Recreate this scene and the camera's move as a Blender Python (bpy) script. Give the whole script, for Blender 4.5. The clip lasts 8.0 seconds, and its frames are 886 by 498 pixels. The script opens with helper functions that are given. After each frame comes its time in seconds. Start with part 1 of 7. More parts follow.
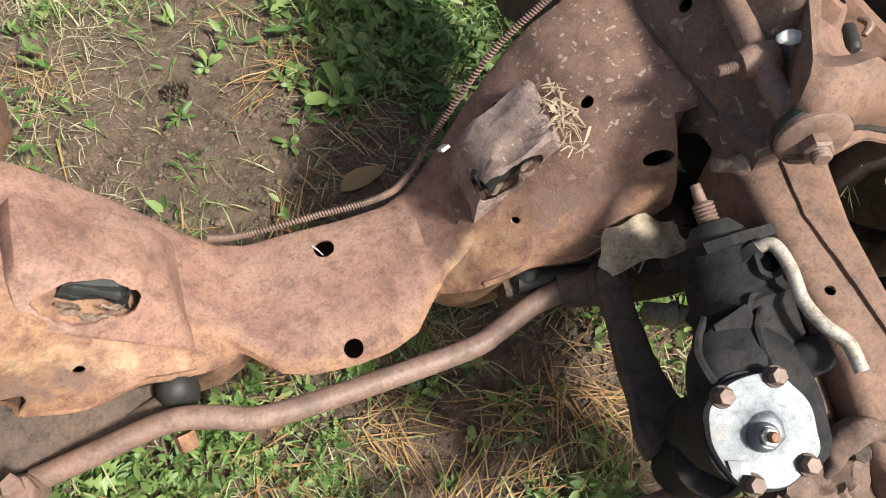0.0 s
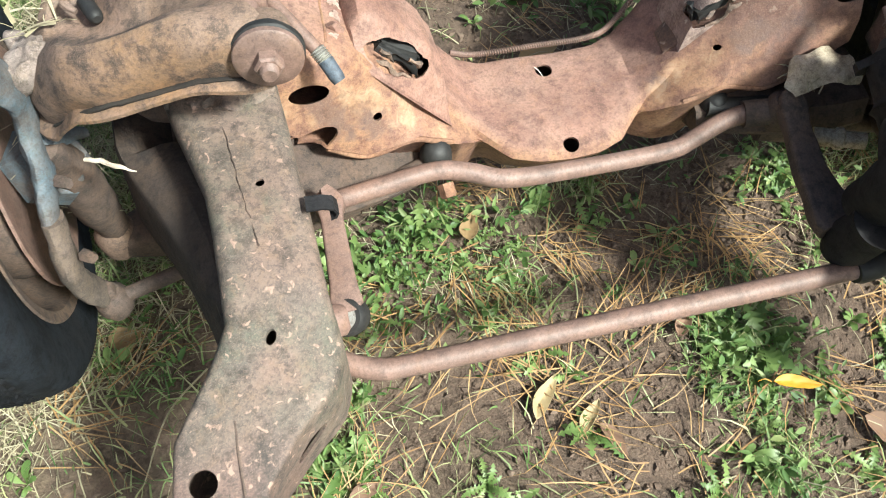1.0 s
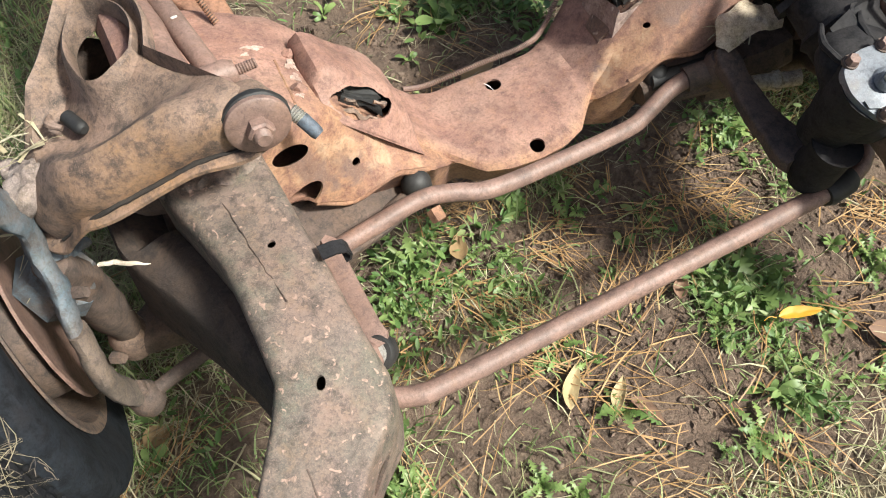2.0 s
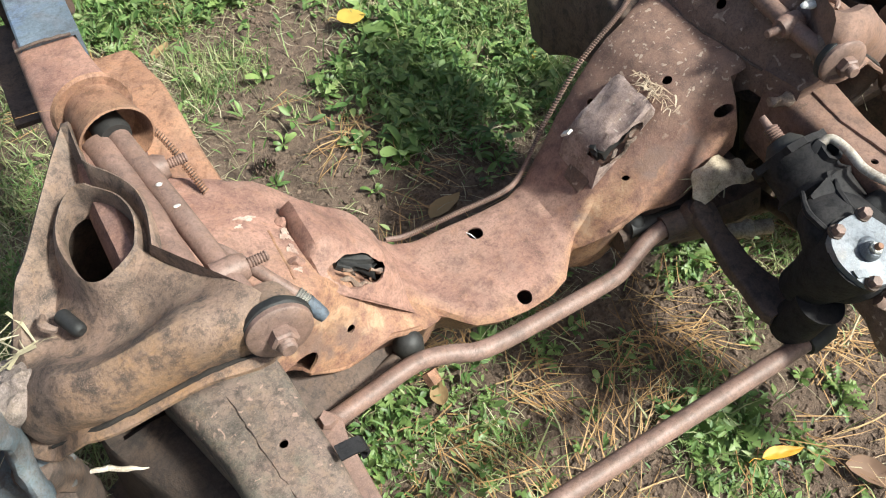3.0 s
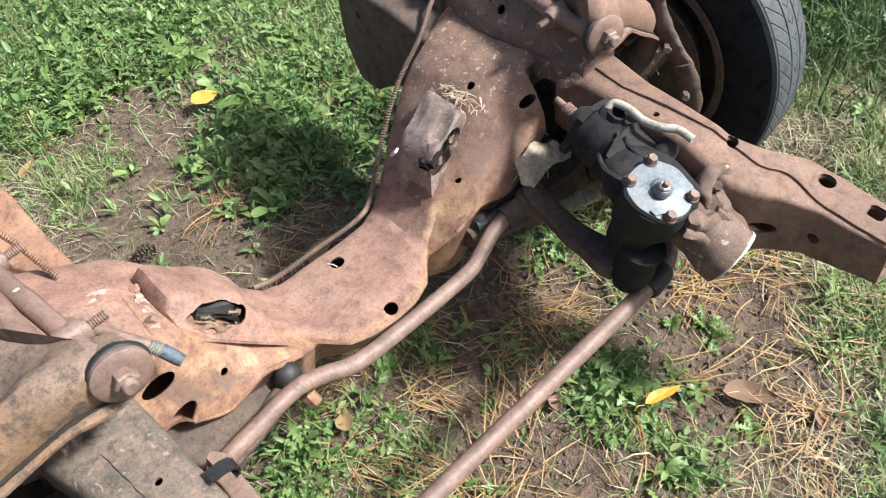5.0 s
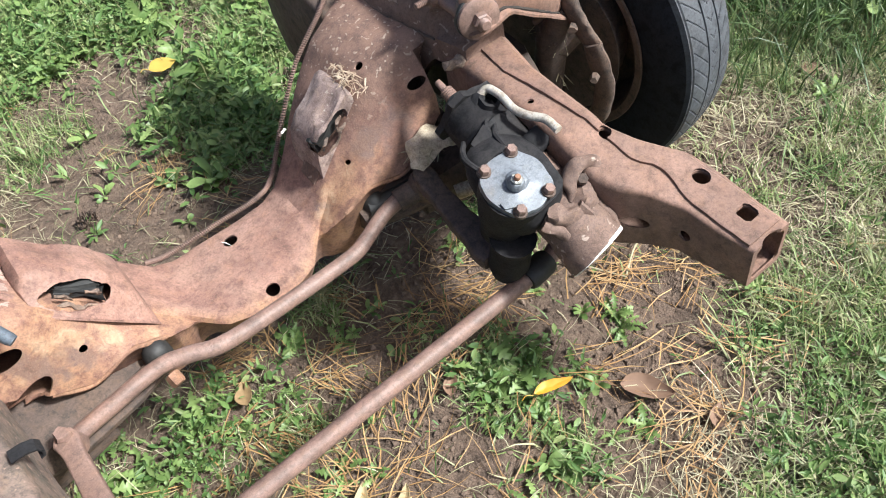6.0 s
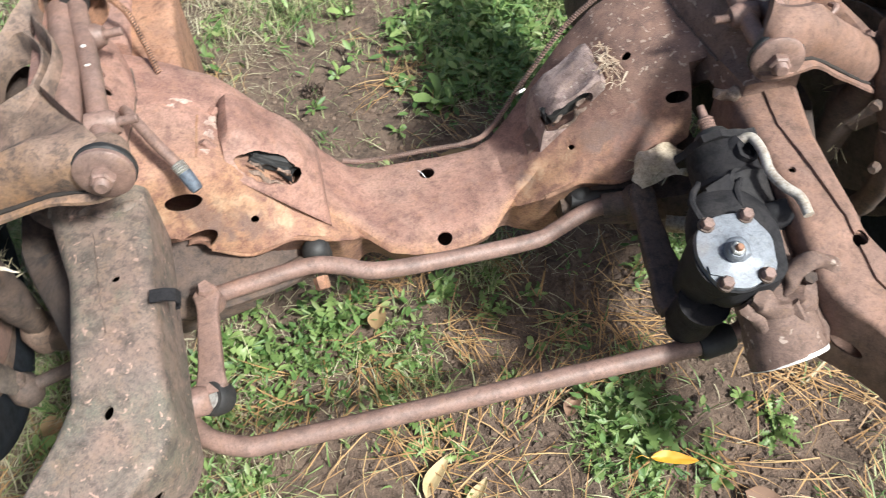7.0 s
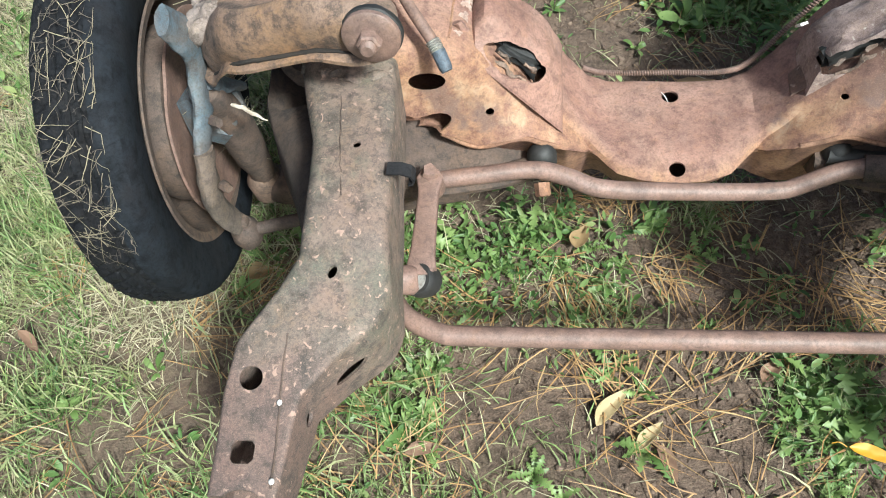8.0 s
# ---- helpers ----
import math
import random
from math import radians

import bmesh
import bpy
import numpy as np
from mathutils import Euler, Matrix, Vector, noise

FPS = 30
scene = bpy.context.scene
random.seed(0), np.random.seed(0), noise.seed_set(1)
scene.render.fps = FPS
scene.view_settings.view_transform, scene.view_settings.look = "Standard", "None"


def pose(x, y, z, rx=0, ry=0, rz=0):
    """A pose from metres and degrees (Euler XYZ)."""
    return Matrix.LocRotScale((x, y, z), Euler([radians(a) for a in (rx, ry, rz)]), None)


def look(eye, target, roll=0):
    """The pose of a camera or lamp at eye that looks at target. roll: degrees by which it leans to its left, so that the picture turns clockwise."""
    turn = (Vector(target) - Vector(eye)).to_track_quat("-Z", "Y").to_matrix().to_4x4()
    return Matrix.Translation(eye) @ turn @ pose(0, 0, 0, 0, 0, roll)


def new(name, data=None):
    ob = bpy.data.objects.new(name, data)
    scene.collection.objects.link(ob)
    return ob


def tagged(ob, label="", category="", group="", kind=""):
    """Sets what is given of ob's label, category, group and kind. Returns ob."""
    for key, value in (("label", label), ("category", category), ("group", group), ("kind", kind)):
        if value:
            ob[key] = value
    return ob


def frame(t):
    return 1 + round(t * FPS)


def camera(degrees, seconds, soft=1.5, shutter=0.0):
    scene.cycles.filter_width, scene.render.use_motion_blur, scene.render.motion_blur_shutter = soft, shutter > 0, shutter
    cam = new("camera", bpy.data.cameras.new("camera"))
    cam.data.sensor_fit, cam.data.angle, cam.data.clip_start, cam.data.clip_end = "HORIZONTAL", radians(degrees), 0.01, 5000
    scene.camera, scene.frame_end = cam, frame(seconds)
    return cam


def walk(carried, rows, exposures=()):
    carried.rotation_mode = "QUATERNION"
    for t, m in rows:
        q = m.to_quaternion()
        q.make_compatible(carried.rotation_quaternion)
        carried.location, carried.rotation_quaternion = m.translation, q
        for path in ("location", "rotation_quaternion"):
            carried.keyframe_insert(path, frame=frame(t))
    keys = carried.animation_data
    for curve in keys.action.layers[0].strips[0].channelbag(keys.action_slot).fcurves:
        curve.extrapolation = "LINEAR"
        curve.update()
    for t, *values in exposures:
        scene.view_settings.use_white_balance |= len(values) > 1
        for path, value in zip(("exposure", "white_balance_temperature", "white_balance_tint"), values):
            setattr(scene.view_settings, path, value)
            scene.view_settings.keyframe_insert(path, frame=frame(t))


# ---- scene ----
cam = camera(58.3, 8.0, soft=1.0, shutter=0.1)
PATH = [
    (0, (-0.011, -0.173, 1.1), (0.302, 0.737, -0.653), 0.5),
    (0.2, (-0.088, -0.21, 1.122), (0.249, 0.721, -0.615), 3.5),
    (0.5, (-0.234, -0.303, 1.126), (0.085, 0.638, -0.61), 5.3),
    (0.8, (-0.31, -0.381, 1.114), (-0.031, 0.549, -0.634), 4.6),
    (1, (-0.352, -0.429, 1.134), (-0.072, 0.52, -0.604), 3.5),
    (1.2, (-0.362, -0.482, 1.156), (-0.082, 0.489, -0.569), 0.1),
    (2.3, (-0.438, -0.407, 1.161), (-0.013, 0.588, -0.521), -7.2),
    (2.5, (-0.448, -0.348, 1.167), (0.072, 0.619, -0.505), -2.7),
    (3, (-0.449, -0.308, 1.215), (0.203, 0.717, -0.374), 1.4),
    (3.5, (-0.451, -0.304, 1.22), (0.227, 0.787, -0.313), 1.4),
    (4, (-0.45, -0.297, 1.222), (0.238, 0.806, -0.298), 0.3),
    (4.5, (-0.418, -0.327, 1.223), (0.361, 0.717, -0.295), -2.6),
    (5, (-0.396, -0.472, 1.242), (0.424, 0.557, -0.264), -7.3),
    (5.2, (-0.375, -0.574, 1.24), (0.414, 0.487, -0.26), -9.6),
    (6.3, (-0.105, -0.632, 1.215), (0.478, 0.464, -0.353), -9.4),
    (6.4, (-0.094, -0.604, 1.205), (0.497, 0.491, -0.361), -6.7),
    (6.5, (-0.071, -0.595, 1.22), (0.456, 0.514, -0.359), -6.4),
    (6.7, (-0.084, -0.576, 1.224), (0.34, 0.569, -0.36), -4.5),
    (7, (-0.125, -0.551, 1.212), (0.076, 0.631, -0.389), -3.7),
    (7.3, (-0.185, -0.541, 1.197), (-0.192, 0.618, -0.433), -4.6),
    (7.5, (-0.204, -0.539, 1.188), (-0.318, 0.578, -0.467), -6.2),
    (8, (-0.206, -0.533, 1.185), (-0.423, 0.507, -0.51), -9.5),
]
EXPOSURES = [(0, 0.55, 6500, 3), (0.5, 0.80, 6300, -1), (1.0, 0.86, 6030, -4), (2.3, 0.66, 6350, 3), (3.0, 0.69, 6150, -1), (4.0, 0.87, 6050, -3), (5.0, 0.81, 5930, 1), (6.5, 0.77, 5880, 4), (7.2, 0.68, 5990, 3), (8, 0.62, 5750, -4)]
walk(cam, [(t, look(eye, target, roll)) for t, eye, target, roll in PATH], EXPOSURES)

# ---- light: autumn sun from the front right through thin leaves, clear sky ----
SUN_FROM = Vector((0.62, -0.72, 1.10)).normalized()
world = bpy.data.worlds.new("sky")
scene.world = world
world.use_nodes = True
wn = world.node_tree.nodes
sky = wn.new("ShaderNodeTexSky")
sky.sky_type = "NISHITA"
sky.sun_disc = False
sky.air_density, sky.dust_density, sky.ozone_density = 0.7, 5.0, 0.4
sky.sun_elevation = math.asin(SUN_FROM.z)
sky.sun_rotation = math.atan2(SUN_FROM.x, SUN_FROM.y)
world.node_tree.links.new(sky.outputs[0], wn["Background"].inputs[0])
wn["Background"].inputs[1].default_value = 0.10
sun_data = bpy.data.lights.new("sun", "SUN")
sun_data.energy, sun_data.angle, sun_data.color = 5.0, radians(7.0), (1.0, 0.955, 0.90)
sun = new("sun", sun_data)
sun.matrix_world = look(SUN_FROM * 20, (0, 0, 0))


# ---- materials ----
def node_mat(name):
    m = bpy.data.materials.new(name)
    m.use_nodes = True
    nt = m.node_tree
    return m, nt, nt.nodes["Principled BSDF"]


def noise_node(nt, vec, scale, detail=6, rough=0.6, warp=0.0):
    n = nt.nodes.new("ShaderNodeTexNoise")
    n.inputs["Scale"].default_value = scale
    n.inputs["Detail"].default_value = detail
    n.inputs["Roughness"].default_value = rough
    n.inputs["Distortion"].default_value = warp
    nt.links.new(vec, n.inputs["Vector"])
    return n.outputs["Fac"]


def ramp(nt, fac, lo, hi):
    n = nt.nodes.new("ShaderNodeMapRange")
    n.inputs["From Min"].default_value = lo
    n.inputs["From Max"].default_value = hi
    nt.links.new(fac, n.inputs["Value"])
    return n.outputs[0]


def mixc(nt, fac, a, b):
    n = nt.nodes.new("ShaderNodeMix")
    n.data_type = "RGBA"
    if isinstance(fac, float):
        n.inputs[0].default_value = fac
    else:
        nt.links.new(fac, n.inputs[0])
    for k, v in ((6, a), (7, b)):
        if isinstance(v, tuple):
            n.inputs[k].default_value = (*v, 1)
        else:
            nt.links.new(v, n.inputs[k])
    return n.outputs[2]


def times(nt, a, k):
    n = nt.nodes.new("ShaderNodeMath")
    n.operation = "MULTIPLY"
    for i, v in enumerate((a, k)):
        if isinstance(v, (int, float)):
            n.inputs[i].default_value = v
        else:
            nt.links.new(v, n.inputs[i])
    return n.outputs[0]


def bumped(nt, bsdf, height, strength, dist):
    b = nt.nodes.new("ShaderNodeBump")
    b.inputs["Strength"].default_value = strength
    b.inputs["Distance"].default_value = dist
    nt.links.new(height, b.inputs["Height"])
    nt.links.new(b.outputs[0], bsdf.inputs["Normal"])


def weathered(name, base, second, dark, stain, stain_amount=0.6, speck=0.0, speck_col=(0.55, 0.5, 0.42), rough=0.78, metal=0.0, bump=0.35, dark_amount=0.8, size=1.0, worn=None, speck_attr=False, speck_size=105, calm=1.0):
    """Rusted or painted steel: two tones, dark pitting, coloured stains, pale flecks."""
    m, nt, bsdf = node_mat(name)
    vec = nt.nodes.new("ShaderNodeTexCoord").outputs["Object"]
    broad = noise_node(nt, vec, 9 * size, 7, 0.62, 0.4)
    mid = noise_node(nt, vec, 42 * size, 6, 0.65)
    fine = noise_node(nt, vec, 260 * size, 4, 0.7)
    patch = noise_node(nt, vec, 6.5 * size, 8, 0.66, 0.8)
    wide = noise_node(nt, vec, 3.1 * size, 6, 0.6, 0.8)
    col = mixc(nt, ramp(nt, broad, 0.40, 0.60), base, second)
    col = mixc(nt, times(nt, ramp(nt, wide, 0.46, 0.66), 0.55 * (0.4 + 0.6 * calm)), col, tuple(0.55 * u + 0.12 * v for u, v in zip(second, dark)))
    col = mixc(nt, times(nt, ramp(nt, patch, 0.46, 0.66), stain_amount), col, stain)
    streak = noise_node(nt, vec, 14 * size, 6, 0.66, 0.7)
    mean = sum(base) / 3
    lift = 0.02 * min(1.0, mean / 0.12)
    col = mixc(nt, times(nt, ramp(nt, streak, 0.50, 0.70), 0.5 * calm), col, (mean * 0.94, mean * 0.69, mean * 0.63))
    col = mixc(nt, times(nt, ramp(nt, streak, 0.46, 0.30), 0.45 * calm), col, tuple(min(0.8, 1.35 * u) for u in base))
    peach = noise_node(nt, vec, 24 * size, 5, 0.6, 0.4)
    ochre = noise_node(nt, vec, 58 * size, 5, 0.65, 0.3)
    col = mixc(nt, times(nt, ramp(nt, peach, 0.48, 0.66), 0.45), col, tuple(min(0.85, 1.3 * u + 0.75 * lift) for u in base))
    col = mixc(nt, times(nt, ramp(nt, ochre, 0.52, 0.68), 0.35), col, (base[0], base[1] * 0.92, base[2] * 0.66))
    if worn:
        w = nt.nodes.new("ShaderNodeAttribute")
        w.attribute_name = "worn"
        edge = nt.nodes.new("ShaderNodeMath")
        nt.links.new(w.outputs["Fac"], edge.inputs[0])
        nt.links.new(times(nt, ramp(nt, patch, 0.3, 0.7), 0.9), edge.inputs[1])
        col = mixc(nt, times(nt, ramp(nt, edge.outputs[0], 0.70, 1.45), 0.85), col, mixc(nt, ramp(nt, mid, 0.42, 0.60), worn[0], worn[1]))
    col = mixc(nt, times(nt, ramp(nt, mid, 0.50, 0.66), dark_amount * calm), col, dark)
    col = mixc(nt, times(nt, ramp(nt, fine, 0.46, 0.66), 0.5), col, dark)
    if speck_attr:
        bl = nt.nodes.new("ShaderNodeAttribute")
        bl.attribute_name = "blotch"
        rag = nt.nodes.new("ShaderNodeMath")
        nt.links.new(bl.outputs["Fac"], rag.inputs[0])
        nt.links.new(times(nt, ramp(nt, noise_node(nt, vec, 38, 6, 0.62, 0.5), 0.3, 0.7), 0.7), rag.inputs[1])
        col = mixc(nt, times(nt, ramp(nt, rag.outputs[0], 0.72, 1.05), 0.75), col, mixc(nt, ramp(nt, mid, 0.42, 0.62), (0.125, 0.088, 0.082), (0.17, 0.105, 0.075)))
        oc = nt.nodes.new("ShaderNodeAttribute")
        oc.attribute_name = "ochre"
        torn = nt.nodes.new("ShaderNodeMath")
        nt.links.new(oc.outputs["Fac"], torn.inputs[0])
        nt.links.new(times(nt, ramp(nt, noise_node(nt, vec, 52, 6, 0.66, 0.7), 0.3, 0.7), 0.8), torn.inputs[1])
        col = mixc(nt, times(nt, ramp(nt, torn.outputs[0], 0.85, 1.25), 0.6), col, mixc(nt, ramp(nt, mid, 0.40, 0.62), (0.47, 0.325, 0.205), (0.38, 0.215, 0.115)))
        fl = nt.nodes.new("ShaderNodeAttribute")
        fl.attribute_name = "flecked"
        blot = noise_node(nt, vec, 125, 1.5, 0.5, 0.1)
        # Flecked area: a browner tone first, pale flecks over it.
        col = mixc(nt, times(nt, fl.outputs["Fac"], 0.75), col, mixc(nt, ramp(nt, mid, 0.40, 0.62), (0.19, 0.115, 0.083), (0.115, 0.075, 0.058)))
        col = mixc(nt, times(nt, times(nt, ramp(nt, blot, 0.635, 0.67), fl.outputs["Fac"]), 0.85), col, (0.40, 0.31, 0.245))
    if speck:
        blot = noise_node(nt, vec, speck_size, 2, 0.45, 0.6)
        where = ramp(nt, noise_node(nt, vec, 9, 4), 0.60 - 0.25 * speck, 0.72 - 0.25 * speck)
        col = mixc(nt, times(nt, times(nt, ramp(nt, blot, 0.645, 0.70), where), 0.7), col, speck_col)
    grit = noise_node(nt, vec, 620, 3, 0.75)
    pores = noise_node(nt, vec, 75 * size, 6, 0.72, 0.6)
    col = mixc(nt, times(nt, ramp(nt, grit, 0.50, 0.66), 0.35), col, tuple(min(0.8, 1.4 * u + lift) for u in base))
    col = mixc(nt, times(nt, ramp(nt, pores, 0.54, 0.64), 0.6 * calm), col, dark)
    nt.links.new(col, bsdf.inputs["Base Color"])
    r = nt.nodes.new("ShaderNodeMapRange")
    r.inputs["To Min"].default_value = rough - 0.12
    r.inputs["To Max"].default_value = min(1, rough + 0.15)
    nt.links.new(mid, r.inputs["Value"])
    nt.links.new(r.outputs[0], bsdf.inputs["Roughness"])
    bsdf.inputs["Metallic"].default_value = metal
    both = nt.nodes.new("ShaderNodeMath")
    nt.links.new(mid, both.inputs[0])
    nt.links.new(times(nt, fine, 0.5), both.inputs[1])
    bumped(nt, bsdf, both.outputs[0], min(1.0, bump * 1.1), 0.003)
    return m


def island_mat(name, cols, rough=0.6, translucent=0.0, patches=()):
    """Plants and litter: every piece takes its own tone between the colours."""
    m, nt, bsdf = node_mat(name)
    geo = nt.nodes.new("ShaderNodeNewGeometry")
    cr = nt.nodes.new("ShaderNodeValToRGB")
    cr.color_ramp.elements.remove(cr.color_ramp.elements[1])
    cr.color_ramp.elements[0].color = (*cols[0], 1)
    for i, c in enumerate(cols[1:]):
        cr.color_ramp.elements.new((i + 1) / (len(cols) - 1)).color = (*c, 1)
    nt.links.new(geo.outputs["Random Per Island"], cr.inputs[0])
    vec = nt.nodes.new("ShaderNodeTexCoord").outputs["Object"]
    col = mixc(nt, times(nt, noise_node(nt, vec, 90, 4), 0.35), cr.outputs[0], tuple(c * 0.45 for c in cols[0]))
    for scale, amount, tone in patches:
        col = mixc(nt, times(nt, ramp(nt, noise_node(nt, vec, scale, 5, 0.6, 0.5), 0.48, 0.62), amount), col, tone)
    nt.links.new(col, bsdf.inputs["Base Color"])
    bsdf.inputs["Roughness"].default_value = rough
    if translucent:
        t = nt.nodes.new("ShaderNodeBsdfTranslucent")
        nt.links.new(col, t.inputs[0])
        mx = nt.nodes.new("ShaderNodeMixShader")
        mx.inputs[0].default_value = translucent
        nt.links.new(bsdf.outputs[0], mx.inputs[1])
        nt.links.new(t.outputs[0], mx.inputs[2])
        nt.links.new(mx.outputs[0], nt.nodes["Material Output"].inputs[0])
    return m


RUST = weathered("rust_pink", (0.300, 0.165, 0.124), (0.200, 0.104, 0.080), (0.085, 0.046, 0.038), (0.38, 0.245, 0.19), 0.65, rough=0.74, bump=0.4, speck_attr=True, calm=0.7, worn=((0.36, 0.20, 0.10), (0.24, 0.11, 0.055)))
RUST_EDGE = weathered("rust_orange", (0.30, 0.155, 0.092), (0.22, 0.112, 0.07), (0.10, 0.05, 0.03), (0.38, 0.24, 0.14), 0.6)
RUST_TOWER = weathered("rust_brown_flecked", (0.185, 0.118, 0.092), (0.14, 0.088, 0.068), (0.055, 0.036, 0.029), (0.25, 0.135, 0.085), 0.5, speck=1.0, speck_col=(0.50, 0.40, 0.33), calm=0.5, speck_size=70)
RUST_RAIL = weathered("rust_grey_rail", (0.225, 0.150, 0.118), (0.120, 0.102, 0.082), (0.045, 0.037, 0.032), (0.098, 0.116, 0.080), 0.95, speck=1.0, speck_col=(0.43, 0.28, 0.215), bump=0.5, speck_size=120, calm=1.0, rough=0.7, worn=((0.150, 0.092, 0.076), (0.105, 0.072, 0.064)))
RUST_RAIL_B = weathered("rust_smooth_rail", (0.225, 0.130, 0.096), (0.155, 0.092, 0.070), (0.08, 0.05, 0.038), (0.26, 0.135, 0.085), 0.55, calm=0.75, bump=0.3)
RUST_ARM = weathered("rust_olive_arm", (0.250, 0.160, 0.118), (0.165, 0.116, 0.088), (0.048, 0.037, 0.031), (0.170, 0.128, 0.090), 0.75, dark_amount=0.95, bump=0.5, calm=0.95, rough=0.72, worn=((0.36, 0.19, 0.085), (0.21, 0.105, 0.055)))
# Dark rust, used too where a part's shade is given as colour.
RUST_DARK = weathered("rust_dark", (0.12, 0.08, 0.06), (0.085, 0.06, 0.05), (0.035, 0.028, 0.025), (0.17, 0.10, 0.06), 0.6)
# Dark rust scaled down: the shade inside pocket and cup as colour.
RUST_SHADED = weathered("rust_shaded", (0.066, 0.046, 0.037), (0.046, 0.034, 0.028), (0.022, 0.018, 0.016), (0.10, 0.062, 0.042), 0.6, rough=0.9, bump=0.6)
CAKED = weathered("caked_grime", (0.33, 0.265, 0.235), (0.22, 0.170, 0.145), (0.075, 0.058, 0.048), (0.42, 0.36, 0.33), 0.6, rough=0.85, bump=0.7)
RUST_BAR = weathered("rust_bar", (0.235, 0.142, 0.112), (0.175, 0.108, 0.086), (0.085, 0.056, 0.046), (0.27, 0.185, 0.155), 0.55, rough=0.54, bump=0.25, dark_amount=0.7, calm=0.8)
BLACK_IRON = weathered("greasy_black_iron", (0.020, 0.019, 0.021), (0.032, 0.030, 0.031), (0.009, 0.009, 0.010), (0.050, 0.042, 0.037), 0.4, rough=0.66)
ALUMINIUM = weathered("cast_aluminium", (0.180, 0.194, 0.218), (0.145, 0.158, 0.180), (0.08, 0.08, 0.088), (0.215, 0.228, 0.25), 0.5, rough=0.5, metal=0.35, bump=0.15, dark_amount=0.45)
STEEL = weathered("bare_steel_pipe", (0.52, 0.48, 0.42), (0.40, 0.36, 0.30), (0.2, 0.15, 0.11), (0.36, 0.24, 0.15), 0.5, rough=0.45, metal=0.25, bump=0.1)
RUBBER = weathered("black_rubber", (0.020, 0.019, 0.019), (0.028, 0.027, 0.026), (0.011, 0.011, 0.011), (0.05, 0.044, 0.04), 0.4, rough=0.6, bump=0.15)
TYRE_WORN = weathered("worn_tyre_tread", (0.063, 0.067, 0.078), (0.084, 0.090, 0.102), (0.025, 0.025, 0.029), (0.085, 0.085, 0.09), 0.5, rough=0.6, bump=0.15)
TYRE_MUDDY = weathered("muddy_tyre_tread", (0.010, 0.0108, 0.0132), (0.015, 0.0155, 0.018), (0.006, 0.006, 0.007), (0.034, 0.029, 0.025), 0.4, rough=0.75, bump=0.3, size=3.0)
TYRE_SIDE = weathered("tyre_sidewall", (0.013, 0.0155, 0.020), (0.018, 0.021, 0.027), (0.006, 0.006, 0.007), (0.022, 0.023, 0.026), 0.4, rough=0.78, bump=0.1)
BLUE_PAINT = weathered("worn_blue_paint", (0.135, 0.165, 0.20), (0.10, 0.125, 0.155), (0.06, 0.06, 0.065), (0.03, 0.12, 0.42), 0.55, rough=0.5, bump=0.2)
BLUE_GREY = weathered("blue_grey_paint", (0.095, 0.130, 0.158), (0.070, 0.092, 0.112), (0.06, 0.05, 0.045), (0.21, 0.135, 0.085), 0.8, rough=0.7)
KNUCKLE_BROWN = weathered("grey_brown_forging", (0.145, 0.108, 0.085), (0.10, 0.078, 0.064), (0.04, 0.033, 0.03), (0.18, 0.125, 0.09), 0.6, bump=0.5)
GAP_BLACK = weathered("black_gap", (0.022, 0.018, 0.015), (0.03, 0.024, 0.02), (0.012, 0.010, 0.009), (0.05, 0.034, 0.024), 0.4, rough=0.95)
PALE_TAN = weathered("pale_peeling_bracket", (0.52, 0.44, 0.32), (0.42, 0.34, 0.24), (0.14, 0.10, 0.07), (0.40, 0.28, 0.17), 0.6)
WHITE_PAINT = weathered("white_paint_daub", (0.75, 0.74, 0.70), (0.68, 0.66, 0.62), (0.4, 0.36, 0.3), (0.7, 0.7, 0.68), 0.4)
GALV = weathered("galvanised_ferrule", (0.42, 0.42, 0.40), (0.32, 0.31, 0.29), (0.15, 0.12, 0.10), (0.30, 0.22, 0.15), 0.5, metal=0.5, rough=0.5)
GRASS_MAT = island_mat("grass_blades", [(0.065, 0.130, 0.030), (0.19, 0.30, 0.088), (0.42, 0.43, 0.18), (0.095, 0.175, 0.045), (0.56, 0.52, 0.29), (0.21, 0.31, 0.10), (0.33, 0.41, 0.15)], 0.55, 0.25, ((9, 0.55, (0.085, 0.17, 0.045)), (13, 0.5, (0.52, 0.47, 0.27))))
# Low green tones: the shade beyond the wheel is mixed into the blades.
RANK_MAT = island_mat("rank_grass", [(0.045, 0.085, 0.022), (0.085, 0.135, 0.040), (0.060, 0.110, 0.030), (0.13, 0.17, 0.06)], 0.5, 0.2)
STRAW_MAT = island_mat("dry_straw", [(0.36, 0.305, 0.185), (0.54, 0.48, 0.31), (0.23, 0.19, 0.115), (0.66, 0.60, 0.42)], 0.7, 0.15)
NEEDLE_MAT = island_mat("pine_needles", [(0.361, 0.199, 0.081), (0.475, 0.294, 0.123), (0.247, 0.133, 0.057), (0.532, 0.370, 0.180)], 0.55)
LEAF_MAT = island_mat("weed_leaves", [(0.070, 0.132, 0.033), (0.165, 0.275, 0.075), (0.30, 0.40, 0.135), (0.10, 0.185, 0.050), (0.38, 0.43, 0.17)], 0.5, 0.3, ((8, 0.35, (0.075, 0.155, 0.045)),))
CLOD_MAT = island_mat("soil_clods", [(0.17, 0.118, 0.086), (0.12, 0.082, 0.060), (0.215, 0.152, 0.112), (0.14, 0.097, 0.071)], 0.95)
